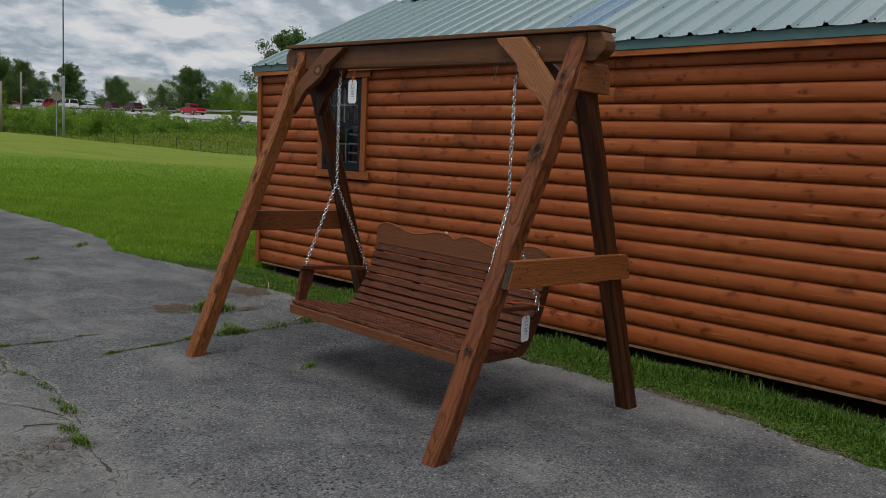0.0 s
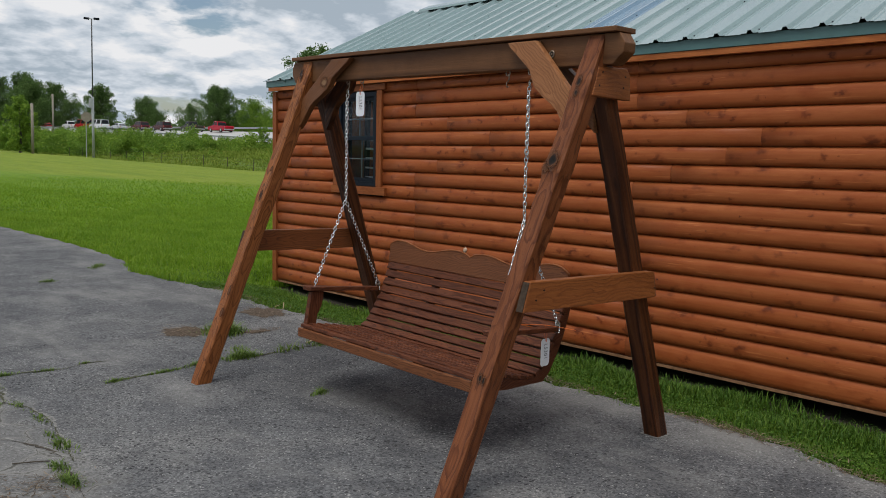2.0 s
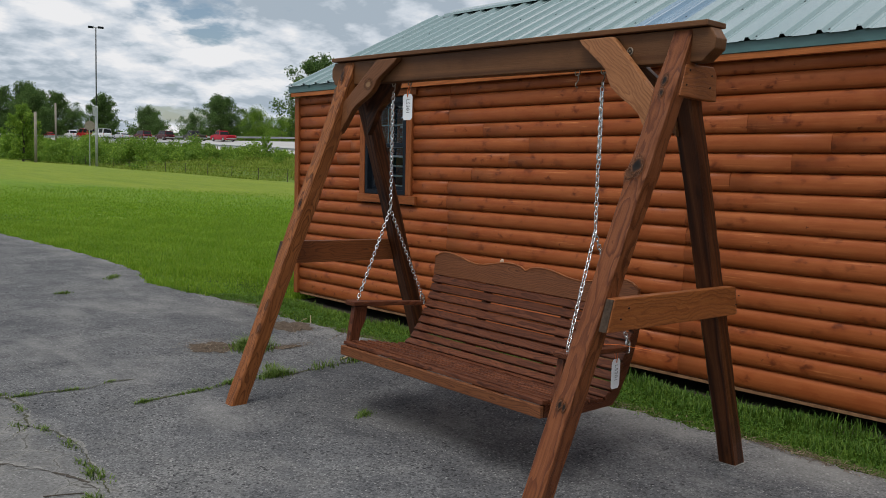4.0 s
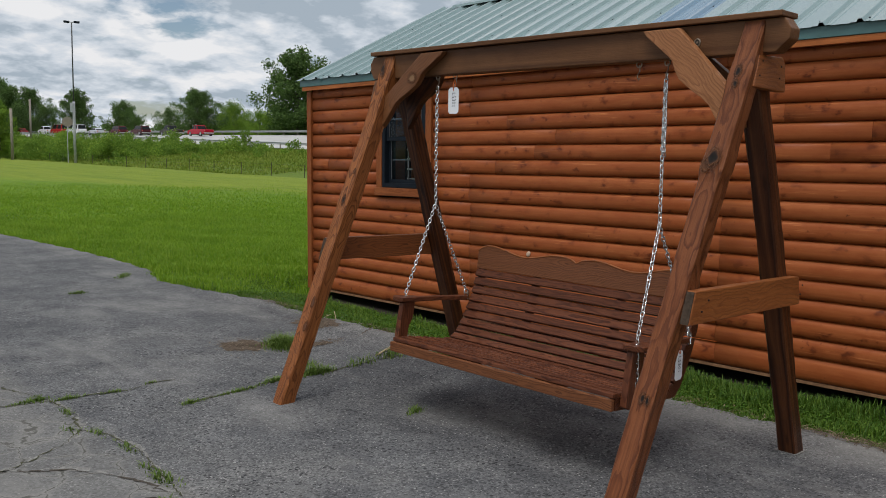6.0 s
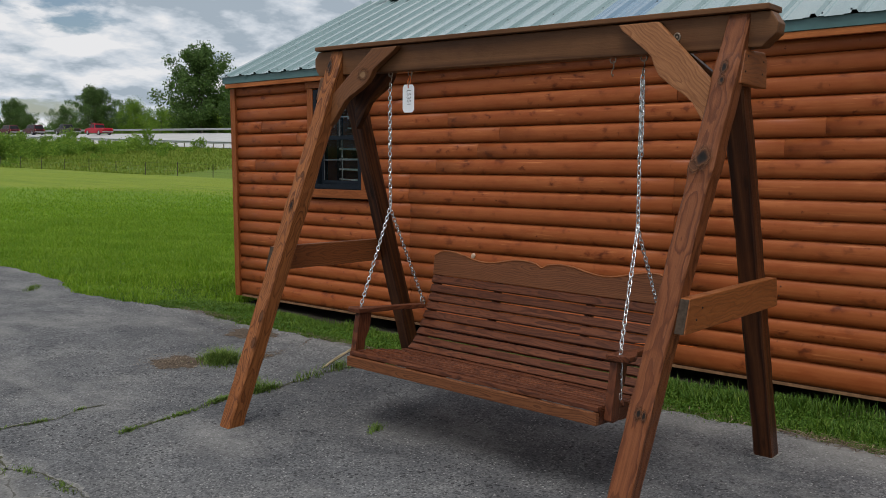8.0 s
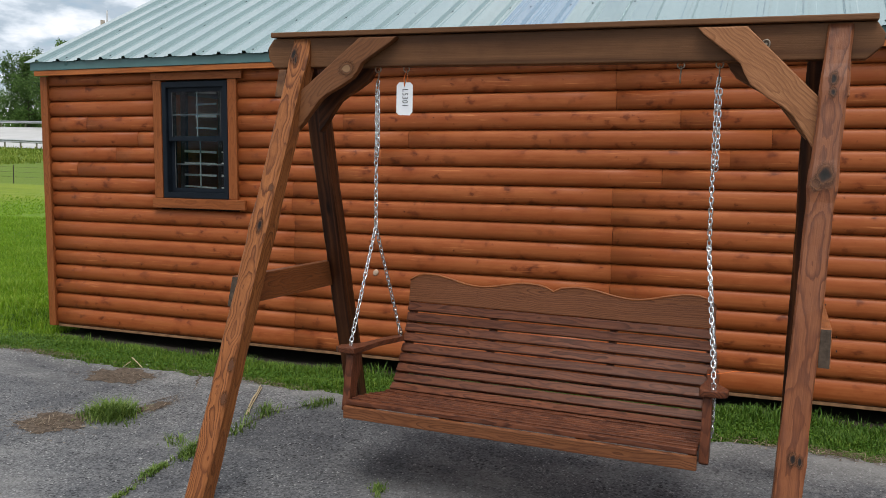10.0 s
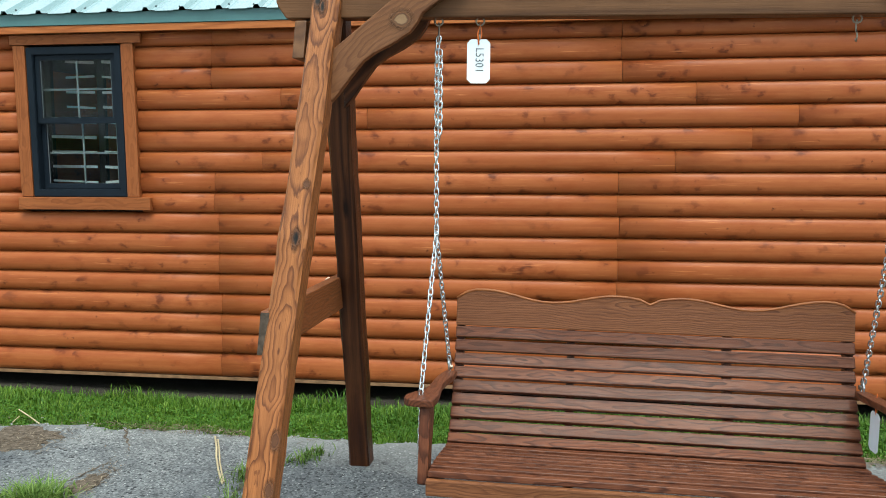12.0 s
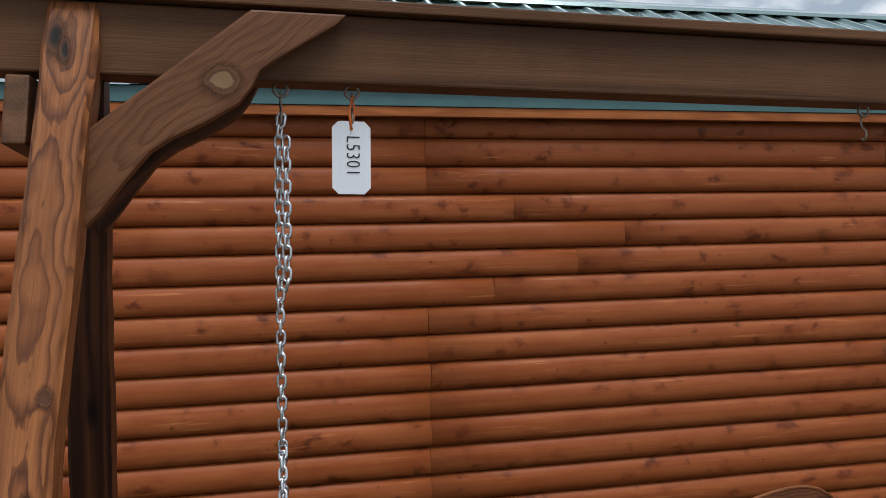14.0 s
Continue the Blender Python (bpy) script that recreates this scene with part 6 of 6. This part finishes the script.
def build_far():
    # highway on its bank
    ys = np.concatenate([np.arange(-200, 40, 20.0), np.arange(40, 420, 6.0)])
    rows = []
    for u in (0, 0.5, 1):
        zn = road_near_z(ys) + 0.02
        rows.append(np.stack([np.full_like(ys, 58.0 + 17.5 * u), ys, zn + (3.28 - zn) * u], -1))
    for u in (1, 0):
        zn = road_near_z(ys) + 0.02
        rows.append(np.stack([np.full_like(ys, 58.0 + 17.5 * u), ys, zn + (3.28 - zn) * u - 0.25], -1))
    v = np.stack(rows, 0)
    nx, ny = v.shape[:2]
    i = (np.arange(nx - 1)[:, None] * ny + np.arange(ny - 1)[None]).ravel()
    f = np.stack([i, i + ny, i + ny + 1, i + 1], -1)
    road = place("road", mesh_np("road", v.reshape(-1, 3), f), CONCRETE, None, Matrix())
    tagged(road, "pale concrete highway on a bank", "road", kind="structure")
    for x, far in ((57.8, False), (75.9, True)):
        zf = (lambda y: 3.28) if far else (lambda y: float(road_near_z(np.array(y))) + 0.02)
        rail = thing("guardrail", (x, 150, 2), "grey galvanised highway guardrail on posts", "guardrail", "guardrails")
        yy = np.arange(30, 330, 3.81)
        prof = [(0, 0.45), (-0.06, 0.50), (0, 0.57), (0, 0.61), (-0.06, 0.68), (0, 0.75), (0.02, 0.75), (0.02, 0.45)]
        V = np.array([[(x + o, y, zf(y) + h) for o, h in prof] for y in yy])
        k = len(prof)
        ii = (np.arange(len(yy) - 1)[:, None] * k + np.arange(k)[None])
        jj = (np.arange(len(yy) - 1)[:, None] * k + (np.arange(k)[None] + 1) % k)
        F = np.stack([ii, jj, jj + k, ii + k], -1).reshape(-1, 4)
        place("rail", mesh_np("rail", V.reshape(-1, 3), F), GALV, rail, Matrix())
        pm = None
        for y in np.arange(40, 300, 3.81 if far else 1.905):
            if pm is None:
                bm = box((-0.04, -0.07, -0.3), (0.04, 0.07, 0.7), 0.006, 1)
                pm = bpy.data.meshes.new("post")
                bm.to_mesh(pm)
                bm.free()
            place("post", pm, POLE_WOOD, rail, Matrix.Translation((x + 0.08, float(y), zf(float(y)))))
    # shrubs on the near bank
    r = np.random.default_rng(21)
    n = 950
    by = 40 + 165 * r.random(n) ** 0.85
    bx = 28.5 + 25 * r.random(n) ** 1.35
    hump = np.sin(by * 0.55 + 2 * np.sin(bx * 0.31)) * np.sin(by * 0.21 + 1.0 + bx * 0.13)
    keep = (by > 72 + 3.5 * r.standard_normal(n) + 0.25 * (bx - 28)) & (hump + 0.5 * r.standard_normal(n) > -0.3)
    by, bx, hump = by[keep], bx[keep], hump[keep]
    n = len(bx)
    tall = np.clip(1.45 + 1.0 * hump + 0.6 * r.standard_normal(n), 0.4, 3.4)
    tall = np.minimum(tall, np.maximum(0.4, 2.35 + 0.5 * r.standard_normal(n) - ground_z(bx, by))) * np.where(by < 76, 0.65, 1.0)
    # each bush is a dome of lumps standing on the bank
    k = 9
    up = r.uniform(0.0, 1.0, (n, k))
    out = tall[:, None] * r.uniform(0.2, 0.85, (n, k)) * np.sqrt(1 - 0.85 * up ** 2)
    way = r.uniform(0, math.tau, (n, k))
    cx, cy = (bx[:, None] + out * np.cos(way)).ravel(), (by[:, None] + out * np.sin(way)).ravel()
    rad = (tall[:, None] * r.uniform(0.12, 0.34, (n, k))).ravel()
    cz = ground_z(cx, cy) + np.maximum(rad * 0.5, (tall[:, None] * up * 0.8).ravel())
    v, f = leaf_cloud(np.stack([cx, cy, cz], -1), rad, 330000, 0.09, r, 1.0)
    ob = place("undergrowth", mesh_np("undergrowth", v, f), LEAF_B, None, Matrix())
    tagged(ob, "tangled green shrubs and brush on the bank", "shrubs", kind="stuff")
    # rough uncut grass over the bank
    q = scatter(r, 90000, 26.0, 57.5, 48.0, 190.0)
    q = q[r.random(len(q)) < np.clip(1.25 - (q[:, 1] - 48) / 160, 0.2, 1)]
    rough = 0.14 + 0.20 * np.sin(q[:, 0] * 0.6 + 1.5 * np.sin(q[:, 1] * 0.17)) ** 2 * np.clip((q[:, 0] - 27) / 6, 0.2, 1)
    blades("bank_grass", q, ground_z(q[:, 0], q[:, 1]), rough, 0.07, BANK_GRASS, "rough olive-green grass on the highway bank", 0.7, 61)
    # trees beyond and on the bank
    def polar(bearing, dist):
        return dist * math.sin(radians(bearing)), dist * math.cos(radians(bearing)) + 0.7
    for bearing, dist, h, w, seed, n, tone in ((34.2, 150, 17.8, 14.5, 1, 4600, 0), (36.6, 140, 12.0, 9.0, 2, 3000, 0), (28.0, 168, 10.2, 10.0, 3, 4200, 0), (30.2, 175, 8.5, 11.0, 4, 3600, 1),
                                               (26.3, 190, 7.2, 9.0, 5, 2600, 0), (31.8, 160, 6.0, 9.0, 6, 2400, 1), (23.5, 215, 9.8, 9.5, 7, 3800, 0), (20.9, 230, 13.4, 10.0, 8, 4200, 0),
                                               (24.2, 205, 6.3, 6.5, 9, 1800, 0), (18.3, 245, 14.0, 13.0, 10, 4200, 0), (17.0, 225, 13.5, 12.0, 36, 4200, 0), (16.6, 235, 15.5, 13.0, 11, 4200, 0), (15.2, 240, 15.0, 12.0, 12, 3600, 0),
                                               (13.8, 250, 9.0, 9.0, 13, 2200, 0), (44.3, 112, 11.5, 10.0, 14, 3600, 0), (42.0, 125, 12.0, 10.0, 15, 3000, 0), (46.8, 112, 9.0, 9.0, 16, 3000, 0),
                                               (39.5, 150, 11.0, 10.0, 17, 2600, 0), (33.0, 155, 8.0, 9.0, 18, 2400, 1), (29.3, 185, 6.5, 9.0, 19, 2200, 1), (12.0, 230, 8.0, 9.0, 20, 2000, 0), (17.4, 246, 10.0, 13.0, 31, 2400, 0), (19.2, 240, 9.0, 12.0, 32, 2400, 0), (14.5, 246, 11.0, 13.0, 33, 2400, 0), (13.0, 238, 11.0, 12.0, 34, 2400, 0), (16.0, 250, 8.0, 13.0, 35, 2000, 1), (35.6, 150, 9.0, 9.0, 23, 2400, 1), (30.9, 100, 3.0, 2.6, 24, 700, 1)):
        x, y = polar(bearing, dist)
        build_tree(x, y, h, w, seed, n, LEAF_B if tone else LEAF_A, "young pale green roadside tree" if tone else "dark green broad-crowned roadside tree", 0.06 if tone or dist > 225 else 0.14)
    build_tree(23.6, 80.0, 5.8, 3.4, 40, 1800, LEAF_B, "young pale green tree at the lawn's edge", 0.08)
    # woods on the skyline
    n = 420
    cy, cx = r.uniform(60, 520, n), r.uniform(150, 330, n)
    rad = r.uniform(3.0, 6.0, n)
    v, f = leaf_cloud(np.stack([cx, cy, 2 + rad * 0.6 + np.clip((cx - 150) / 25, 0, 7)], -1), rad, 26000, 1.0, r, 0.8)
    ob = place("far_woods", mesh_np("far_woods", v, f), LEAF_A, None, Matrix())
    tagged(ob, "dark green woods on the skyline", "woods", kind="stuff")
    build_poles()
    build_fence()
    cars = [(27.80, "pickup", (0.42, 0.008, 0.025), "bright red crew-cab pickup truck"), (26.05, "pickup", (0.05, 0.042, 0.03), "dark brown pickup truck on the highway"), (24.2, "suv", (0.075, 0.012, 0.016), "dark maroon sport utility car"),
            (22.9, "suv", (0.09, 0.012, 0.018), "dark red sport utility car"), (21.65, "sedan", (0.55, 0.57, 0.6), "silver saloon car on the highway"), (20.5, "van", (0.75, 0.76, 0.77), "long white van on the highway"),
            (19.62, "van", (0.36, 0.02, 0.02), "red van on the highway"), (18.87, "pickup", (0.72, 0.72, 0.72), "white pickup truck on the highway"), (17.5, "sedan", (0.40, 0.03, 0.03), "red saloon car on the highway"), (15.4, "sedan", (0.62, 0.62, 0.62), "pale grey saloon car on the highway")]
    for bearing, kind, colour, label in cars:
        x = 72.0
        y = x / math.tan(radians(bearing + 0.33)) + 0.7
        build_car(x, y, kind, colour, label)


def build_poles():
    pole = thing("light_pole", (24.95, 66.8, -0.05), "tall thin grey highway light pole with twin lamps", "light pole")
    part("shaft", tube([(24.95, 66.8, -0.05), (24.95, 66.8, 4.5)], 0.095, 10), POLE, pole, axis=(0, 0, 1), smooth=True)
    part("upper_shaft", tube([(24.95, 66.8, 4.4), (24.95, 66.8, 10.3)], 0.045, 10), POLE_DARK, pole, axis=(0, 0, 1), smooth=True)
    for s in (-1, 1):
        part("lamp_head", box((24.95 - 0.20 + s * 0.30, 66.72 - s * 0.18, 10.22), (24.95 + 0.20 + s * 0.30, 66.88 - s * 0.18, 10.38), 0.03), VINYL, pole)
        part("lamp_arm", bar((24.95, 66.8, 10.28), (24.95 + s * 0.16, 66.8 - s * 0.09, 10.29), 0.05, 0.05, 0.01), POLE, pole)
    part("meter_box", box((24.62, 66.5, 3.7), (24.90, 66.7, 4.4), 0.02), GALV, pole, "pale grey electrical box")
    sign = thing("road_sign", (24.1, 67.0, -0.05), "grey back of an octagonal road sign", "road sign")
    part("sign_post", tube([(24.62, 67.3, -0.05), (24.62, 67.3, 3.6)], 0.03, 6), POLE, sign, axis=(0, 0, 1))
    out = [(24.62 + 0.36 * math.cos(a), 67.25 - 0.17 * math.cos(a), 3.0 + 0.38 * math.sin(a)) for a in (radians(22.5 + 45 * i) for i in range(8))]
    part("sign_plate", prism(out, (0.01, 0.02, 0), 0), POLE_WOOD, sign)
    for x, y, h, r0 in ((23.4, 76.0, 4.1, 0.11), (37.0, 112.5, 6.6, 0.12), (45.0, 45.0, 9.6, 0.14)):
        p = thing("utility_pole", (x, y, -0.1), "short weathered grey wooden pole", "pole", "wooden poles")
        z0 = float(ground_z(np.array(x), np.array(y))) - 0.1
        part("pole_shaft", tube([(x, y, z0), (x + 0.02, y, z0 + h * 0.5), (x, y, h)], r0, 9), POLE_WOOD, p, axis=(0, 0, 1), smooth=True)
    mast = thing("antenna_mast", (45.25, 44.85, 0), "thin grey mast standing beside a wooden pole", "mast")
    part("mast_tube", tube([(45.25, 44.85, -0.1), (45.25, 44.85, 10.25)], 0.06, 8), POLE, mast, axis=(0, 0, 1), smooth=True)
    blue = thing("blue_road_sign", (79.0, 81.35, 3.0), "small blue road sign on a thin post", "road sign")
    part("sign_post", tube([(79.0, 81.35, 1.8), (79.0, 81.35, 5.4)], 0.05, 6), POLE, blue, axis=(0, 0, 1))
    part("sign_plate", box((78.92, 81.35 - 0.45, 4.6), (78.95, 81.35 + 0.45, 6.0), 0.01), plain("blue_sign_paint", (0.10, 0.25, 0.62), 0.5), blue)
    # two spans of cable behind the cabin, each between its poles
    for k, (b0, e0, b1, e1, u0, u1) in enumerate(((90.0, 0.308, 110.0, 0.2535, -1.6, 2.6), (108.0, 0.297, 130.0, 0.207, -2.3, 1.8))):
        line = thing("overhead_line", (26.0 + 6 * k, 0, 0), "black overhead cable strung between wooden poles", "cable", "overhead lines")
        pts = []
        for i in range(25):
            u = u0 + (u1 - u0) * i / 24
            b, e = radians(b0 + (b1 - b0) * u), e0 + (e1 - e0) * u
            x = 26.0 + 6 * k
            d = (x - 1.0) / max(0.3, math.sin(b))
            pts.append((x, 4.56 + d * math.cos(b), min(12.3, 1.58 + e * d)))
        part("cable", tube(pts, 0.02 + 0.004 * k, 6), CABLE, line)
        for x, y, z in (pts[0], pts[-1]):
            part("pole_shaft", tube([(x + 0.16, y, -0.1), (x + 0.16, y, z * 0.5), (x + 0.14, y, z + 0.6)], 0.14, 9), POLE_WOOD, line, axis=(0, 0, 1), smooth=True)


def build_fence():
    f = thing("wire_fence", (24.5, 50, 0), "low wire fence on thin dark posts at the lawn's edge", "wire fence")
    ys = [29 + 3.4 * i for i in range(16)]
    for i, y in enumerate(ys):
        x = 26.2 + 0.03 * (y - 29)
        part("fence_post", bar((x, y, -0.35), (x + 0.02, y, 0.54 + 0.05 * math.sin(i * 2)), 0.030, 0.030, 0.004), SKID, f, axis=(0, 0, 1))
    for z in (0.10, 0.30, 0.50):
        part("fence_wire", tube([(26.2 + 0.03 * (y - 29) - 0.02, y, z) for y in ys], 0.0035, 4), SKID, f)


PAINTS = {}


def build_car(x, y, kind, colour, label):
    """A road vehicle heading along y, its near side towards -x."""
    z = 3.28 - (75.5 - x) / 17.5 * (3.28 - float(road_near_z(np.array(y))) - 0.02) + 0.0
    car = thing("pickup_truck" if kind == "pickup" else "van" if kind == "van" else "car", (x, y, z), label, "truck" if kind == "pickup" else "van" if kind == "van" else "car", "vehicles on the highway")
    paint = PAINTS.setdefault(colour, plain("car_paint_" + kind, colour, 0.25, 0.2, 0.08))
    L, H, W = {"pickup": (5.7, 1.85, 1.95), "suv": (4.8, 1.78, 1.9), "sedan": (4.7, 1.45, 1.8), "van": (6.6, 2.15, 2.0)}[kind]
    belt = {"pickup": 1.12, "suv": 1.08, "sedan": 0.92, "van": 1.20}[kind]
    roofs = {"pickup": ((-0.45, 1.55), (-0.15, 1.00)), "suv": ((-2.25, 1.20), (-1.95, 0.60)), "sedan": ((-1.75, 1.25), (-0.95, 0.45)), "van": ((-3.2, 2.3), (-3.1, 1.7))}[kind]

    def P(o, u, v):
        return (x + o, y + u, z + v)

    low = [(-L / 2, 0.42), (-L / 2, belt - 0.15), (-L / 2 + 0.08, belt), (roofs[0][1], belt), (L / 2 - 0.25, belt - 0.12), (L / 2, belt - 0.32), (L / 2, 0.40), (L / 2 - 0.3, 0.30), (-L / 2 + 0.3, 0.32)]
    part("body", prism([P(-W / 2, u, v) for u, v in low], (W, 0, 0), 0.06), paint, car)
    (b0, b1), (t0, t1) = roofs
    bm = bmesh.new()
    lo = [bm.verts.new(P(o, u, belt - 0.02)) for o, u in ((-W / 2 + 0.06, b0), (W / 2 - 0.06, b0), (W / 2 - 0.06, b1), (-W / 2 + 0.06, b1))]
    up = [bm.verts.new(P(o, u, H)) for o, u in ((-W / 2 + 0.22, t0), (W / 2 - 0.22, t0), (W / 2 - 0.22, t1), (-W / 2 + 0.22, t1))]
    bm.faces.new(up)
    for k in range(4):
        bm.faces.new((lo[k], lo[(k + 1) % 4], up[(k + 1) % 4], up[k]))
    bm.faces.new(lo[::-1])
    bmesh.ops.recalc_face_normals(bm, faces=bm.faces)
    bevelled(bm, 0.05)
    part("cabin", bm, paint, car)
    # side, front and rear glass set just proud of the cabin
    def pane(c):
        bm = bmesh.new()
        bm.faces.new([bm.verts.new(P(*q)) for q in c])
        res = bmesh.ops.extrude_face_region(bm, geom=list(bm.faces))
        bmesh.ops.translate(bm, verts=[v for v in res["geom"] if isinstance(v, bmesh.types.BMVert)], vec=(0, 0, 0.012))
        part("car_window", bm, CAR_GLASS, car)
    for s in (-1, 1):
        n = 2
        for k in range(n):
            f0, f1 = k / n + 0.06, (k + 1) / n - 0.03
            a0, a1 = b0 + (b1 - b0) * f0, b0 + (b1 - b0) * f1
            c0, c1 = t0 + (t1 - t0) * f0, t0 + (t1 - t0) * f1
            ob, ot = s * (W / 2 - 0.06), s * (W / 2 - 0.21)
            q = 0.12
            pane([(ob + (ot - ob) * q + s * 0.012, a0 + (c0 - a0) * q, belt + 0.05), (ob + (ot - ob) * q + s * 0.012, a1 + (c1 - a1) * q, belt + 0.05), (ot + s * 0.022, c1, H - 0.10), (ot + s * 0.022, c0, H - 0.10)])
    pane([(-W / 2 + 0.16, b0 - 0.012, belt + 0.05), (W / 2 - 0.16, b0 - 0.012, belt + 0.05), (W / 2 - 0.28, t0 - 0.03, H - 0.1), (-W / 2 + 0.28, t0 - 0.03, H - 0.1)])
    for u in (-L * 0.31, L * 0.32):
        for s in (-1, 1):
            bm = bmesh.new()
            bmesh.ops.create_cone(bm, cap_ends=True, segments=18, radius1=0.37, radius2=0.37, depth=0.24, matrix=Matrix.Translation(P(s * (W / 2 - 0.09), u, 0.37)) @ pose(0, 0, 0, 0, 90))
            bevelled(bm, 0.03, 1)
            wh = part("wheel", bm, TYRE, car)
            bm = bmesh.new()
            bmesh.ops.create_cone(bm, cap_ends=True, segments=14, radius1=0.23, radius2=0.20, depth=0.26, matrix=Matrix.Translation(P(s * (W / 2 - 0.085), u, 0.37)) @ pose(0, 0, 0, 0, 90))
            part("rim", bm, GALV, wh)
    part("bumper", box(P(-W / 2 + 0.05, -L / 2 - 0.06, 0.42), P(W / 2 - 0.05, -L / 2 + 0.05, 0.62), 0.03), GALV, car)
    for s in (-1, 1):
        part("tail_lamp", box(P(s * (W / 2 - 0.16) - 0.07, -L / 2 - 0.02, belt - 0.32), P(s * (W / 2 - 0.16) + 0.07, -L / 2 + 0.05, belt - 0.05), 0.015), LAMP_LENS, car)
    if kind == "pickup":
        part("cargo_bed_floor", box(P(-W / 2 + 0.12, -L / 2 + 0.15, belt - 0.02), P(W / 2 - 0.12, b0 - 0.05, belt + 0.012), 0.01), TYRE, car)


build_ground()
lot = build_lot()
build_cabin()
build_frame()
build_bench()
build_chains()
build_tags()
build_cracks()
build_litter()
build_far()
build_grass()
